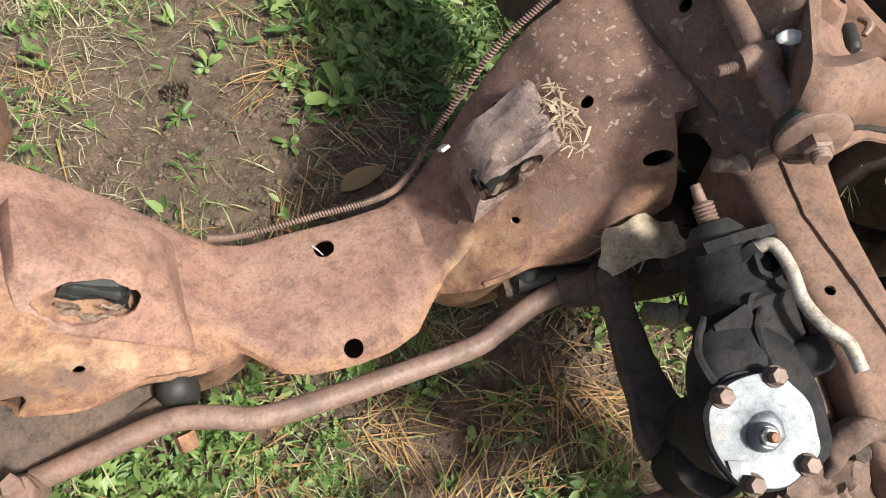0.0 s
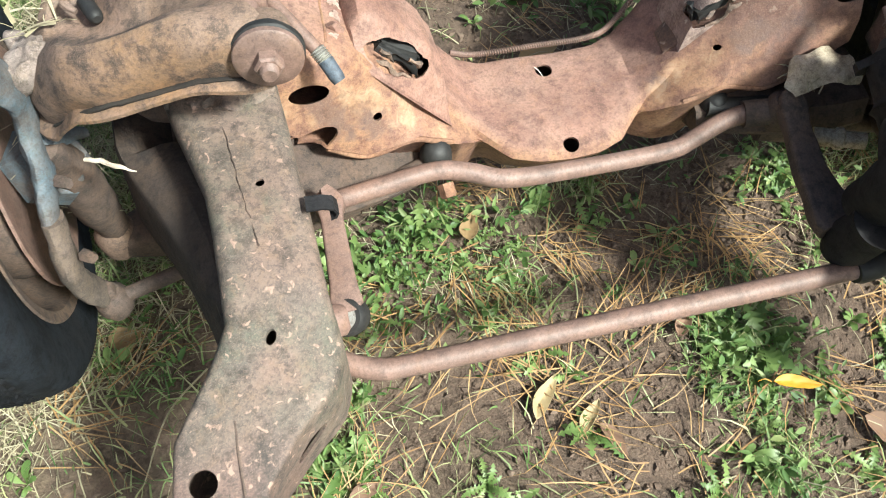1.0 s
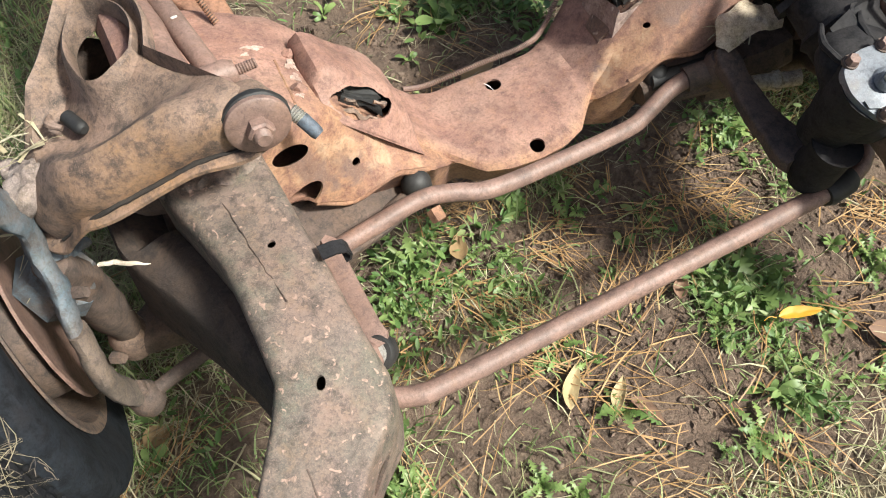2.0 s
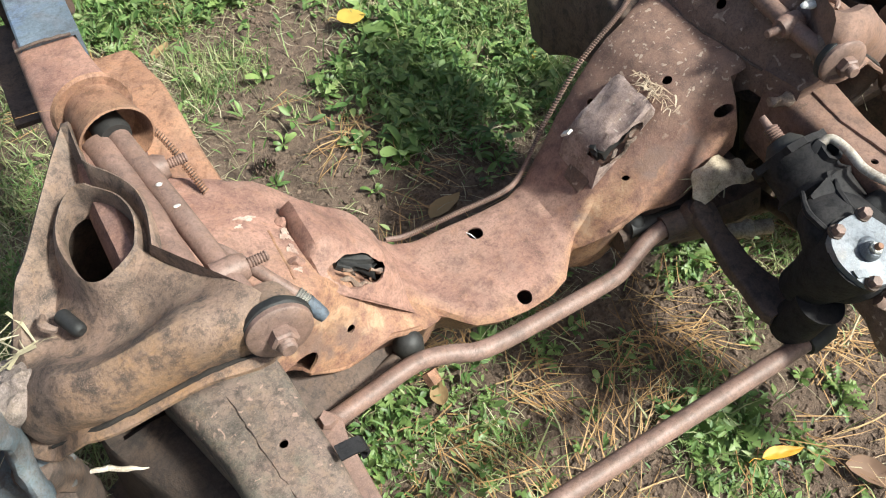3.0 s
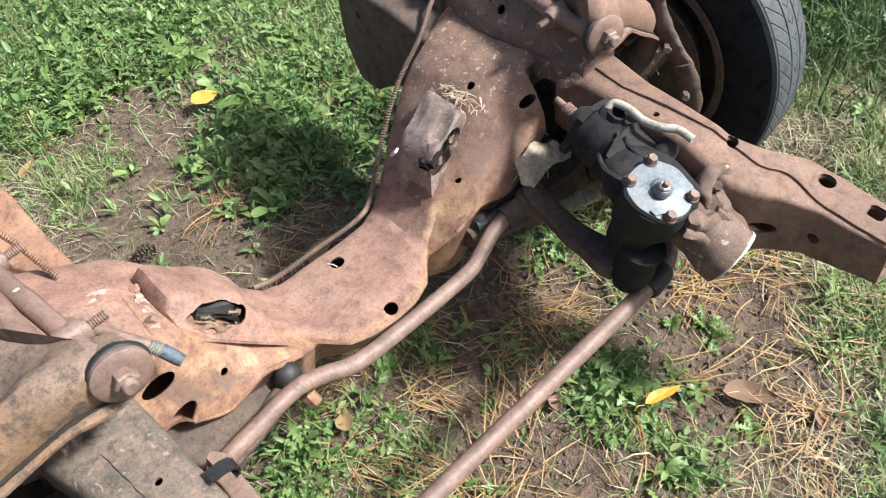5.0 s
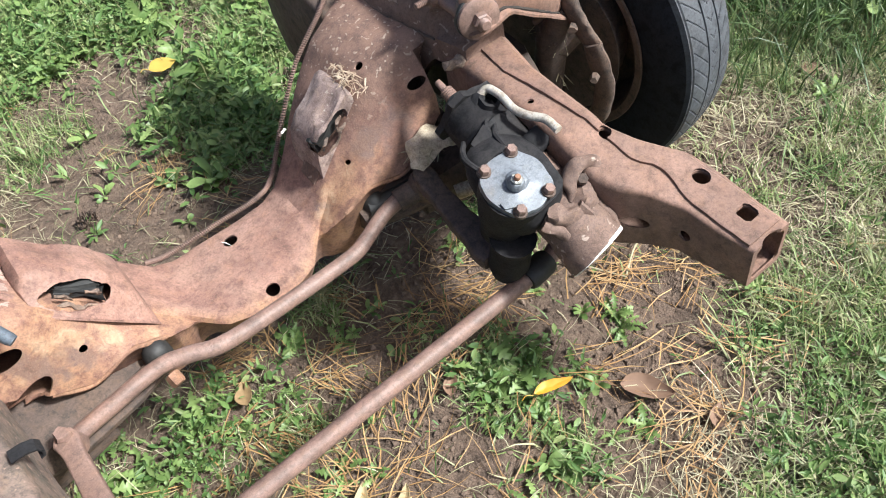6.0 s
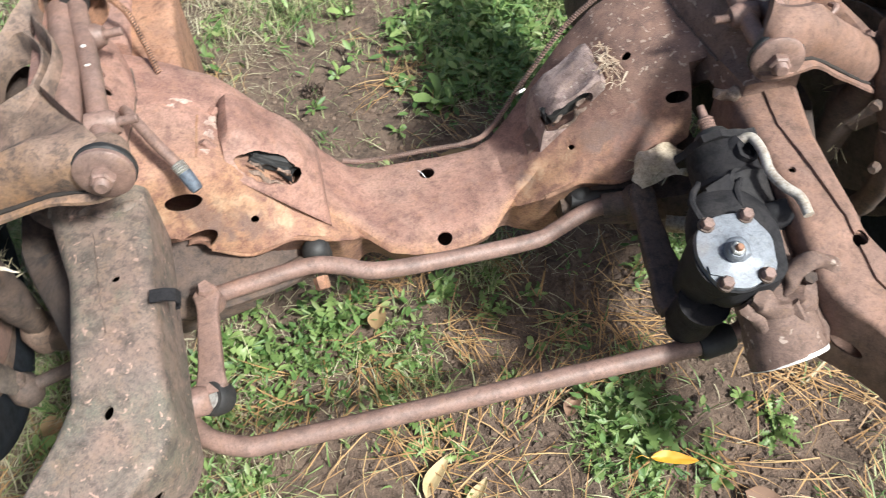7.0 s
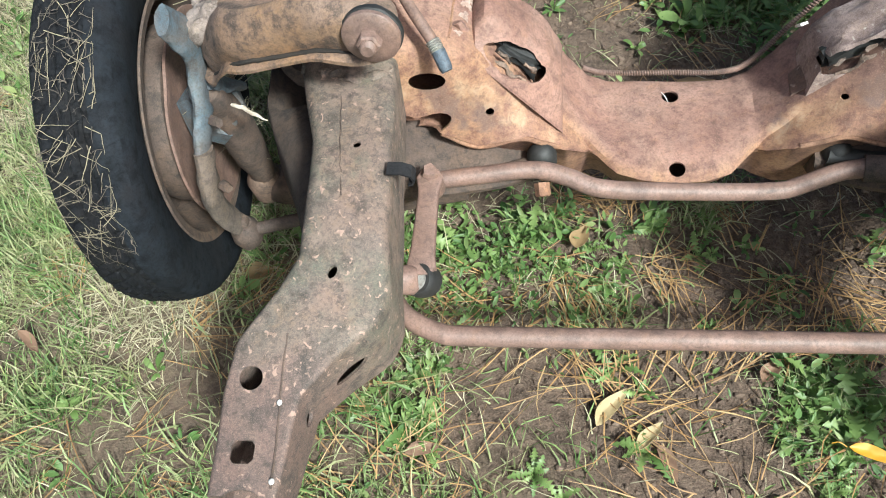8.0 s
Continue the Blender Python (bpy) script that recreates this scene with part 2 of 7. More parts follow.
YELLOW_LEAF = island_mat("yellow_leaf", [(0.62, 0.42, 0.08), (0.66, 0.46, 0.10)], 0.6, 0.2)
AMBER_LEAF = island_mat("amber_leaf", [(0.70, 0.36, 0.03), (0.72, 0.38, 0.04)], 0.5, 0.2)
TAN_LEAF = island_mat("tan_leaf", [(0.38, 0.26, 0.13), (0.32, 0.21, 0.10)], 0.7, 0.15)
BROWN_LEAF = island_mat("brown_leaf", [(0.26, 0.155, 0.10), (0.21, 0.125, 0.08)], 0.75, 0.1)


def soil_material():
    m, nt, bsdf = node_mat("soil")
    vec = nt.nodes.new("ShaderNodeTexCoord").outputs["Object"]
    a = noise_node(nt, vec, 3.0, 8, 0.65, 0.5)
    b = noise_node(nt, vec, 60, 6, 0.7)
    c = noise_node(nt, vec, 330, 4, 0.7)
    col = mixc(nt, ramp(nt, noise_node(nt, vec, 16, 8, 0.7, 0.6), 0.42, 0.60), (0.200, 0.134, 0.097), (0.098, 0.066, 0.048))
    col = mixc(nt, ramp(nt, b, 0.45, 0.72), col, (0.275, 0.192, 0.140))
    col = mixc(nt, times(nt, ramp(nt, c, 0.45, 0.75), 0.6), col, (0.075, 0.055, 0.04))
    t = nt.nodes.new("ShaderNodeAttribute")
    t.attribute_name = "thatch"
    col = mixc(nt, times(nt, t.outputs["Fac"], ramp(nt, b, 0.3, 0.6)), col, (0.20, 0.165, 0.098))
    u = nt.nodes.new("ShaderNodeAttribute")
    u.attribute_name = "turf"
    turf = mixc(nt, ramp(nt, noise_node(nt, vec, 7.0, 8, 0.7, 0.8), 0.40, 0.62), (0.070, 0.098, 0.030), (0.135, 0.125, 0.066))
    turf = mixc(nt, ramp(nt, b, 0.42, 0.70), turf, (0.085, 0.115, 0.036))
    col = mixc(nt, times(nt, u.outputs["Fac"], 0.92), col, turf)
    nt.links.new(col, bsdf.inputs["Base Color"])
    bsdf.inputs["Roughness"].default_value = 0.95
    s = nt.nodes.new("ShaderNodeMath")
    nt.links.new(b, s.inputs[0])
    nt.links.new(c, s.inputs[1])
    bumped(nt, bsdf, s.outputs[0], 0.8, 0.012)
    return m


for rubbery in (TYRE_SIDE, TYRE_MUDDY, BLACK_IRON):
    rubbery.node_tree.nodes["Principled BSDF"].inputs["Specular IOR Level"].default_value = 0.14
SOIL = soil_material()


# ---- mesh helpers ----
def finish(bm, name, material, sharp=38):
    bmesh.ops.recalc_face_normals(bm, faces=bm.faces)
    for f in bm.faces:
        f.smooth = True
    for e in bm.edges:
        e.smooth = not (len(e.link_faces) == 2 and e.calc_face_angle(0) > radians(sharp))
    me = bpy.data.meshes.new(name)
    bm.to_mesh(me)
    bm.free()
    me.materials.append(material)
    return me


def part(name, bm, material, parent=None, label="", sharp=38):
    ob = new(name, finish(bm, name, material, sharp))
    if parent:
        ob.parent = parent
    if label:
        ob["label"] = label
    return ob


def thing(name, label, category, group=""):
    return tagged(new(name), label, category, group)


def loft(rings, bm=None, caps=(True, True), closed=True):
    bm = bm or bmesh.new()
    vs = [[bm.verts.new(p) for p in r] for r in rings]
    n = len(vs[0])
    for a, b in zip(vs, vs[1:]):
        for i in range(n if closed else n - 1):
            j = (i + 1) % n
            bm.faces.new((a[i], a[j], b[j], b[i]))
    if caps[0]:
        bm.faces.new(vs[0][::-1])
    if caps[1]:
        bm.faces.new(vs[-1])
    return bm


def smooth_path(pts, per=6):
    """Catmull-Rom through the points."""
    p = [Vector(q) for q in pts]
    p = [2 * p[0] - p[1]] + p + [2 * p[-1] - p[-2]]
    out = []
    for a, b, c, d in zip(p, p[1:], p[2:], p[3:]):
        for i in range(per):
            t = i / per
            out.append(0.5 * (2 * b + (c - a) * t + (2 * a - 5 * b + 4 * c - d) * t * t + (3 * b - a - 3 * c + d) * t ** 3))
    return out + [p[-2]]


def frames_along(path):
    up = Vector((0, 0, 1))
    out = []
    side = None
    for i, q in enumerate(path):
        d = (path[min(i + 1, len(path) - 1)] - path[max(i - 1, 0)]).normalized()
        if side is None:
            side = d.cross(up if abs(d.z) < 0.9 else Vector((1, 0, 0))).normalized()
        side = (side - d * side.dot(d)).normalized()
        out.append((q, side, d.cross(side)))
    return out


def tube(pts, radius, seg=14, per=6, bm=None, flat=1.0, caps=(True, True)):
    """A round bar along the points; radius a number or one for each point."""
    path = smooth_path(pts, per) if per else [Vector(q) for q in pts]
    n = len(path)
    if isinstance(radius, (int, float)):
        rad = [radius] * n
    else:
        rad = [float(v) for v in np.interp(np.linspace(0, len(radius) - 1, n), range(len(radius)), radius)]
    rings = [[q + r * (s * math.cos(a) + u * math.sin(a) * flat) for a in (2 * math.pi * k / seg for k in range(seg))] for (q, s, u), r in zip(frames_along(path), rad)]
    return loft(rings, bm, caps)


def turned(p0, p1, profile, seg=24, bm=None):
    """A turned body on the axis p0 to p1: profile rows of (share of the length, radius)."""
    p0, p1 = Vector(p0), Vector(p1)
    d = (p1 - p0).normalized()
    s = d.cross(Vector((0, 0, 1)) if abs(d.z) < 0.9 else Vector((1, 0, 0))).normalized()
    u = d.cross(s)
    rings = [[p0.lerp(p1, t) + r * (s * math.cos(a) + u * math.sin(a)) for a in (2 * math.pi * k / seg for k in range(seg))] for t, r in profile]
    return loft(rings, bm)


def hexed(p0, p1, r, bm=None):
    return turned(p0, p1, [(0, r), (0.82, r), (1, r * 0.82)], 6, bm)


def threaded(p0, p1, r, turns, bm=None):
    prof = [(0, r * 0.9)]
    for i in range(turns):
        prof += [((i + 0.3) / turns, r), ((i + 0.8) / turns, r * 0.82)]
    return turned(p0, p1, prof + [(1, r * 0.75)], 12, bm)


def rounded_ring(x0, x1, z0, z1, r, n=3):
    out = []
    for cx, cz, a0 in ((x1 - r, z1 - r, 0), (x0 + r, z1 - r, 90), (x0 + r, z0 + r, 180), (x1 - r, z0 + r, 270)):
        for k in range(n + 1):
            a = radians(a0 + 90 * k / n)
            out.append((cx + r * math.cos(a), cz + r * math.sin(a)))
    return out


def slab(outline, thick, top=lambda x, y: 0.0, bm=None, bevel=0.0015):
    """A flat plate over an outline in plan, its top at top(x, y)."""
    c = sum((Vector((x, y)) for x, y in outline), Vector((0, 0))) / len(outline)
    inner = [tuple(Vector(p) + (c - Vector(p)).normalized() * bevel) for p in outline]
    rings = [[(x, y, top(x, y) - thick) for x, y in outline], [(x, y, top(x, y) - bevel) for x, y in outline], [(x, y, top(x, y)) for x, y in inner]]
    return loft(rings, bm)


def lumpy(bm, amount, scale, seed=0.0):
    off = Vector((seed, seed * 1.7, seed * 0.3))
    for v in bm.verts:
        v.co += amount * Vector((noise.noise(v.co * scale + off), noise.noise(v.co * scale + off + Vector((9, 0, 0))), noise.noise(v.co * scale + off + Vector((0, 9, 0)))))
    return bm


def drilled(bm, name, material, parent, cutters, wall=0.004, label="", sharp=38):
    """A hollow pressing: the closed form gets walls inwards, and the cutters go through them."""
    bmesh.ops.recalc_face_normals(bm, faces=bm.faces)
    me = bpy.data.meshes.new(name)
    bm.to_mesh(me)
    bm.free()
    ob = new(name, me)
    s = ob.modifiers.new("wall", "SOLIDIFY")
    s.thickness, s.offset = wall, -1
    tools = []
    for c in cutters:
        bmesh.ops.recalc_face_normals(c, faces=c.faces)
        cm = bpy.data.meshes.new("tool")
        c.to_mesh(cm)
        c.free()
        tools.append(new("tool", cm))
        b = ob.modifiers.new("cut", "BOOLEAN")
        b.operation, b.solver, b.object = "DIFFERENCE", "EXACT", tools[-1]
    bpy.context.view_layer.update()
    done = bpy.data.meshes.new_from_object(ob.evaluated_get(bpy.context.evaluated_depsgraph_get()))
    for tool in (ob, *tools):
        bpy.data.objects.remove(tool)
    b2 = bmesh.new()
    b2.from_mesh(done)
    bpy.data.meshes.remove(done)
    return part(name, b2, material, parent, label, sharp)


def bore(c, axis, r, depth=0.03, stretch=1.0, along=(1, 0, 0), seg=18):
    """A cutter: a round or long hole of radius r about c on an axis."""
    c, d = Vector(c), Vector(axis).normalized()
    s = Vector(along)
    s = (s - d * s.dot(d)).normalized()
    u = d.cross(s)
    return loft([[c + d * h + r * (s * stretch * math.cos(a) + u * math.sin(a)) for a in (2 * math.pi * k / seg for k in range(seg))] for h in (-depth, depth)])


def interp(x, xs, ys):
    return float(np.interp(x, xs, ys))


# ---- the ground ----
def ground_z(x, y):
    far = max(0.0, min(1.0, (math.hypot(x, y) - 3) / 3))
    v = Vector((x, y, 0))
    return (1 - far) * (0.012 * noise.noise(v * 2.3) + 0.010 * noise.noise(v * 8) + 0.0065 * noise.noise(v * 21) + 0.0025 * noise.noise(v * 45))


def build_ground():
    lines = [-400, -120, -40, -15, -8, -5, -3.5] + [round(-2.6 + 0.018 * i, 4) for i in range(290)] + [2.8, 3.5, 5, 8, 15, 40, 120, 400]
    n = len(lines)
    verts = [(x, y + 0.5, ground_z(x, y + 0.5)) for y in lines for x in lines]
    faces = [(j * n + i, j * n + i + 1, j * n + n + i + 1, j * n + n + i) for j in range(n - 1) for i in range(n - 1)]
    me = bpy.data.meshes.new("ground")
    me.from_pydata(verts, [], faces)
    me.polygons.foreach_set("use_smooth", [True] * len(faces))
    me.materials.append(SOIL)
    return tagged(new("ground", me), "bare brown soil under grass and weeds", "ground", kind="structure")


ground = build_ground()

# ---- the chassis frame ----
frame_ob = thing("chassis_frame", "rusted steel car chassis frame stripped of its body", "car frame")


def cross_top(s):
    return interp(s, [0, 0.085, 0.12, 0.15, 0.18, 0.24, 0.29, 0.33, 0.40, 0.43], [0.255, 0.256, 0.266, 0.292, 0.327, 0.402, 0.455, 0.476, 0.494, 0.496])


def cross_back(s):
    return interp(s, [0, 0.09, 0.12, 0.15, 0.2, 0.27, 0.32, 0.37, 0.43], [0.350, 0.350, 0.357, 0.370, 0.390, 0.405, 0.410, 0.428, 0.440])


def cross_ridge(s):
    return interp(s, [0, 0.045, 0.08, 0.107, 0.13, 0.17, 0.21, 0.27, 0.32, 0.38, 0.43], [0.160, 0.163, 0.176, 0.202, 0.225, 0.240, 0.236, 0.212, 0.197, 0.185, 0.183])


def cross_low(s):
    return interp(s, [0, 0.06, 0.10, 0.157, 0.22, 0.28, 0.33, 0.37, 0.43], [0.212, 0.216, 0.235, 0.280, 0.312, 0.298, 0.33, 0.37, 0.37])


def build_crossmember():
    rings = []
    for i in range(87):
        x = -0.43 + 0.01 * i
        s = abs(x)
        zt, yb, yr, zl = cross_top(s), cross_back(s), cross_ridge(s), cross_low(s)
        zb = max(0.17, zt - 0.17)
        shoulder = interp(x, [0.16, 0.22, 0.28, 0.36], [0.0, 0.016, 0.032, 0.038])
        yr += shoulder
        yf = interp(s, [0, 0.10, 0.13, 0.16, 0.43], [yr + 0.014, yr + 0.010, min(yr - 0.008, 0.20), min(yr - 0.012, 0.186), min(yr - 0.012, 0.176)])
        yf += interp(x, [0.372, 0.386, 0.43], [0.0, 0.085, 0.10])
        sec = [(yb - 0.01, zb), (yb, zb + 0.01), (yb, zt - 0.014), (yb - 0.003, zt - 0.004), (yb - 0.010, zt)]
        for k in range(1, 7):
            t = k / 7
            sec.append((yb - 0.010 + t * (yr + 0.016 - yb + 0.010), zt + 0.004 * math.sin(math.pi * t) * (1 if s < 0.12 else 0.3)))
        sec += [(yr + 0.016, zt - 0.001), (yr + 0.006, zt - 0.005), (yr, zt - 0.013)]
        for t in (0.3, 0.65):
            sec.append((yr + (math.sin(t * math.pi / 2) if shoulder else t) * (yf - yr), zt - 0.013 + t * (zl - zt + 0.013)))
        sec += [(yf, zl + 0.004), (yf + 0.004, zl), (yf + 0.03, zb + 0.004)]
        rings.append([(x, y, z) for y, z in sec])
    bm = lumpy(loft(rings), 0.0022, 14, 3)
    cuts = [
        bore((0.003, 0.311, 0.256), (0, 0, 1), 0.0125),
        bore((0.003, 0.177, 0.252), (0, -0.15, 1), 0.0115),
        bore((-0.182, 0.313, 0.329), (0.75, 0, 0.7), 0.006, 0.02, 1.6, (0, 1, 0)),
        bore((0.352, 0.196, 0.438), (0, -0.8, 0.6), 0.009, 0.03, 1.8),
        bore((-0.341, 0.186, 0.427), (0, -0.8, 0.6), 0.012, 0.03, 2.0),
        bore((0.293, 0.277, 0.467), (-0.5, 0, 0.8), 0.0075),
        bore((0.205, 0.222, 0.35), (-0.6, -0.6, 0.6), 0.004, 0.02, 1.5),
        bore((0.172, 0.29, 0.32), (-0.75, 0, 0.7), 0.005),
        bore((0.228, 0.35, 0.392), (-0.75, 0, 0.7), 0.006),
        bore((-0.262, 0.186, 0.36), (0, -0.9, 0.4), 0.006, 0.03),
        bore((-0.352, 0.172, 0.347), (0.3, -1, 0.2), 0.020, 0.05, 2.1, (1, 0.2, 0.35)),
    ]
    ob = drilled(bm, "crossmember", RUST, frame_ob, cuts, label="dipped pressed-steel crossmember, pinkish rust")
    worn = []
    for v in ob.data.vertices:
        s = abs(v.co.x)
        d = v.co.y - cross_ridge(s)
        near = 1 - min(1, max(0, (d - 0.002) / 0.024))
        if v.co.x < -0.16:
            near = 1 - min(1, max(0, (d - 0.01) / 0.075))
        worn.append(near * (0.5 if v.co.x > 0.26 else 0.72))
    ob.data.attributes.new("flecked", "FLOAT", "POINT").data.foreach_set("value", [min(1.0, max(0.0, (v.co.x - 0.16) / 0.12)) * min(1.0, max(0.0, (v.co.y - cross_ridge(abs(v.co.x)) - 0.01) / 0.02)) for v in ob.data.vertices])
    ob.data.attributes.new("worn", "FLOAT", "POINT").data.foreach_set("value", worn)
    # The last two, wider spots darken the right front face.
    spots = ((-0.305, 0.182, 0.375, 0.026), (-0.262, 0.186, 0.352, 0.022), (-0.335, 0.190, 0.405, 0.018), (-0.245, 0.200, 0.395, 0.014), (-0.20, 0.187, 0.335, 0.013), (0.14, 0.232, 0.285, 0.014), (0.245, 0.20, 0.375, 0.03), (0.30, 0.19, 0.395, 0.03))
    pale = ((-0.367, 0.180, 0.405, 0.018), (-0.340, 0.185, 0.392, 0.013), (-0.262, 0.203, 0.372, 0.018), (-0.292, 0.200, 0.404, 0.018), (-0.225, 0.205, 0.345, 0.020), (-0.175, 0.20, 0.305, 0.014), (0.142, 0.220, 0.271, 0.016), (0.168, 0.236, 0.302, 0.018), (0.20, 0.225, 0.335, 0.016))
    for label, marks in (("blotch", spots), ("ochre", pale)):
        ob.data.attributes.new(label, "FLOAT", "POINT").data.foreach_set("value", [max(math.exp(-((v.co.x - x) ** 2 + (v.co.y - y) ** 2 + (v.co.z - z) ** 2) / (2 * r * r)) for x, y, z, r in marks) for v in ob.data.vertices])
    return ob


build_crossmember()


def rail_station(y, side):
    inner = interp(y, [-0.36, -0.24, -0.20, -0.165, -0.13, -0.08, 0.05, 0.2], [0.457, 0.442, 0.408, 0.368, 0.354, 0.359, 0.366, 0.375])
    if side > 0:
        inner = interp(y, [-0.36, -0.24, -0.20, -0.165, -0.13, -0.08, 0.05, 0.2], [0.457, 0.443, 0.425, 0.398, 0.384, 0.384, 0.388, 0.398])
    outer = interp(y, [-0.36, -0.24, -0.185, -0.13, -0.09, 0.0, 0.06, 0.2], [0.526, 0.528, 0.520, 0.482, 0.460, 0.460, 0.466, 0.502])
    top = interp(y, [-0.36, -0.3, -0.225, -0.14, -0.07, 0.0, 0.2], [0.403, 0.408, 0.418, 0.441, 0.468, 0.477, 0.479])
    low = interp(y, [-0.36, -0.24, -0.15, -0.05, 0.2], [0.330, 0.325, 0.31, 0.33, 0.36])
    return inner, outer, top, low


def build_rail(side):
    rings = []
    for i in range(47):
        y = 0.185 - 0.53 * i / 46
        a, b, zt, zl = rail_station(y, side)
        rings.append([(side * x, y, z) for x, z in rounded_ring(a, b, zl, zt, interp(y, [-0.34, -0.20, -0.10, 0.2], [0.006, 0.007, 0.017, 0.017]), 4)])
    bm = lumpy(loft(rings), 0.0020, 13, 5 + side)
    s = side
    cuts = [
        bore((s * 0.498, -0.225, 0.418), (0, 0, 1), 0.0128),
        loft([[(s * (0.496 + dx), -0.301 + dy, z) for dx, dy in ((-0.0125, -0.007), (-0.008, -0.012), (0.008, -0.012), (0.0125, -0.007), (0.0125, 0.007), (0.008, 0.012), (-0.008, 0.012), (-0.0125, 0.007))] for z in (0.38, 0.44)]),
        bore((s * 0.402, -0.195, 0.372), (s * -0.75, -0.5, 0.35), 0.0095, 0.035, 2.3, (s * 0.6, -0.8, -0.1)),
        bore((s * 0.448, -0.25, 0.365), (1, -0.2 * s, 0), 0.009, 0.03),
        loft([[(s * x, y, z) for x, z in rounded_ring(0.464, 0.519, 0.337, 0.398, 0.009)] for y in (-0.30, -0.40)]),
        bore((s * 0.457, -0.345, 0.352), (1, 0, 0), 0.026, 0.03), bore((s * 0.49, -0.352, 0.41), (0, 0, 1), 0.014, 0.03, 1.6),
    ]
    if side < 0:
        cuts += [bore((-0.406, 0.042, 0.477), (0, 0, 1), 0.0048), bore((-0.419, -0.113, 0.452), (0, 0, 1), 0.0048, 0.02, 1.5, (0.5, 1, 0))]
    else:
        cuts += [bore((0.446, -0.100, 0.46), (0, 0, 1), 0.0088), bore((0.408, 0.005, 0.478), (0, 0, 1), 0.005), bore((0.478, -0.128, 0.45), (0, 0, 1), 0.006)]
    rail = drilled(bm, "frame_rail", RUST_RAIL if side < 0 else RUST_RAIL_B, frame_ob, cuts, label="front rail horn with punched holes")
    if side < 0:
        # Second tone pair: darker brown over the horn's front, slight along the inner edge.
        rail.data.attributes.new("worn", "FLOAT", "POINT").data.foreach_set("value", [interp(v.co.y, [-0.25, -0.21, -0.17], [1.15, 0.9, 0.0]) + (0.25 if v.co.x > -0.382 else 0.0) for v in rail.data.vertices])
    return rail


for side in (-1, 1):
    build_rail(side)


def rail_marks():
    seam = [(-0.463, -0.178, 0.4315), (-0.4645, -0.21, 0.4222), (-0.4630, -0.25, 0.4155), (-0.4612, -0.30, 0.4085), (-0.460, -0.337, 0.4065)]
    part("lap_seam", lumpy(tube(seam, 0.0011, 6, 6), 0.0008, 90), RUST_DARK, frame_ob, "dark open lap seam")
    crack = [(-0.434, 0.118, 0.4792), (-0.428, 0.064, 0.4788), (-0.423, 0.02, 0.4785), (-0.415, -0.029, 0.4758)]
    part("crack_seam", lumpy(tube(crack, 0.0006, 5, 12), 0.0018, 130), RUST_DARK, frame_ob, "thin dark seam")
    for x, y, z in ((-0.463, -0.251, 0.4165), (-0.460, -0.330, 0.4075)):
        bm = bmesh.new()
        bmesh.ops.create_icosphere(bm, subdivisions=2, radius=1, matrix=Matrix.Translation((x, y, z)) @ Matrix.Diagonal((0.0030, 0.0036, 0.0014, 1)))
        part("paint_dot", lumpy(bm, 0.0012, 150), WHITE_PAINT, frame_ob, "dab of white paint")


rail_marks()
part("splinter", tube([(-0.010, 0.317, 0.260), (-0.005, 0.311, 0.258), (0.000, 0.305, 0.252)], [0.0006, 0.0009, 0.0005], 6, 3), WHITE_PAINT, frame_ob, "pale splinter in the drain hole")


def build_seam_plate():
    """The outer half of the right rail laps over the inner one."""
    ys = [0.165 - 0.5 * i / 40 for i in range(41)]
    rings = []
    for y in ys:
        a, b, zt, zl = rail_station(y, 1)
        x0 = interp(y, [-0.34, -0.24, -0.19, -0.17, -0.155, 0.0, 0.08, 0.17], [0.4575, 0.456, 0.468, 0.462, 0.447, 0.430, 0.424, 0.440]) + 0.0012 * noise.noise(Vector((0, y * 60, 0)))
        x1 = b - 0.012
        rings.append([(x0, y, zt - 0.002), (x0, y, zt + 0.0038), (x0 + 0.002, y, zt + 0.0045), (x1, y, zt + 0.0042), (x1 + 0.009, y, zt - 0.004), (x1 + 0.004, y, zt - 0.006)])
    cuts = [bore((0.498, -0.225, 0.418), (0, 0, 1), 0.0128), bore((0.446, -0.100, 0.46), (0, 0, 1), 0.0088),
            loft([[(0.496 + dx, -0.301 + dy, z) for dx, dy in ((-0.0125, -0.007), (-0.008, -0.012), (0.008, -0.012), (0.0125, -0.007), (0.0125, 0.007), (0.008, 0.012), (-0.008, 0.012), (-0.0125, 0.007))] for z in (0.38, 0.44)])]
    return drilled(loft(rings), "rail_cap", RUST_RAIL_B, frame_ob, cuts, wall=0.0015, label="lapped upper half of the rail")


build_seam_plate()


def tower_top(s):
    return interp(s, [0.30, 0.345, 0.38, 0.405, 0.43, 0.45], [0.462, 0.477, 0.502, 0.527, 0.566, 0.60])


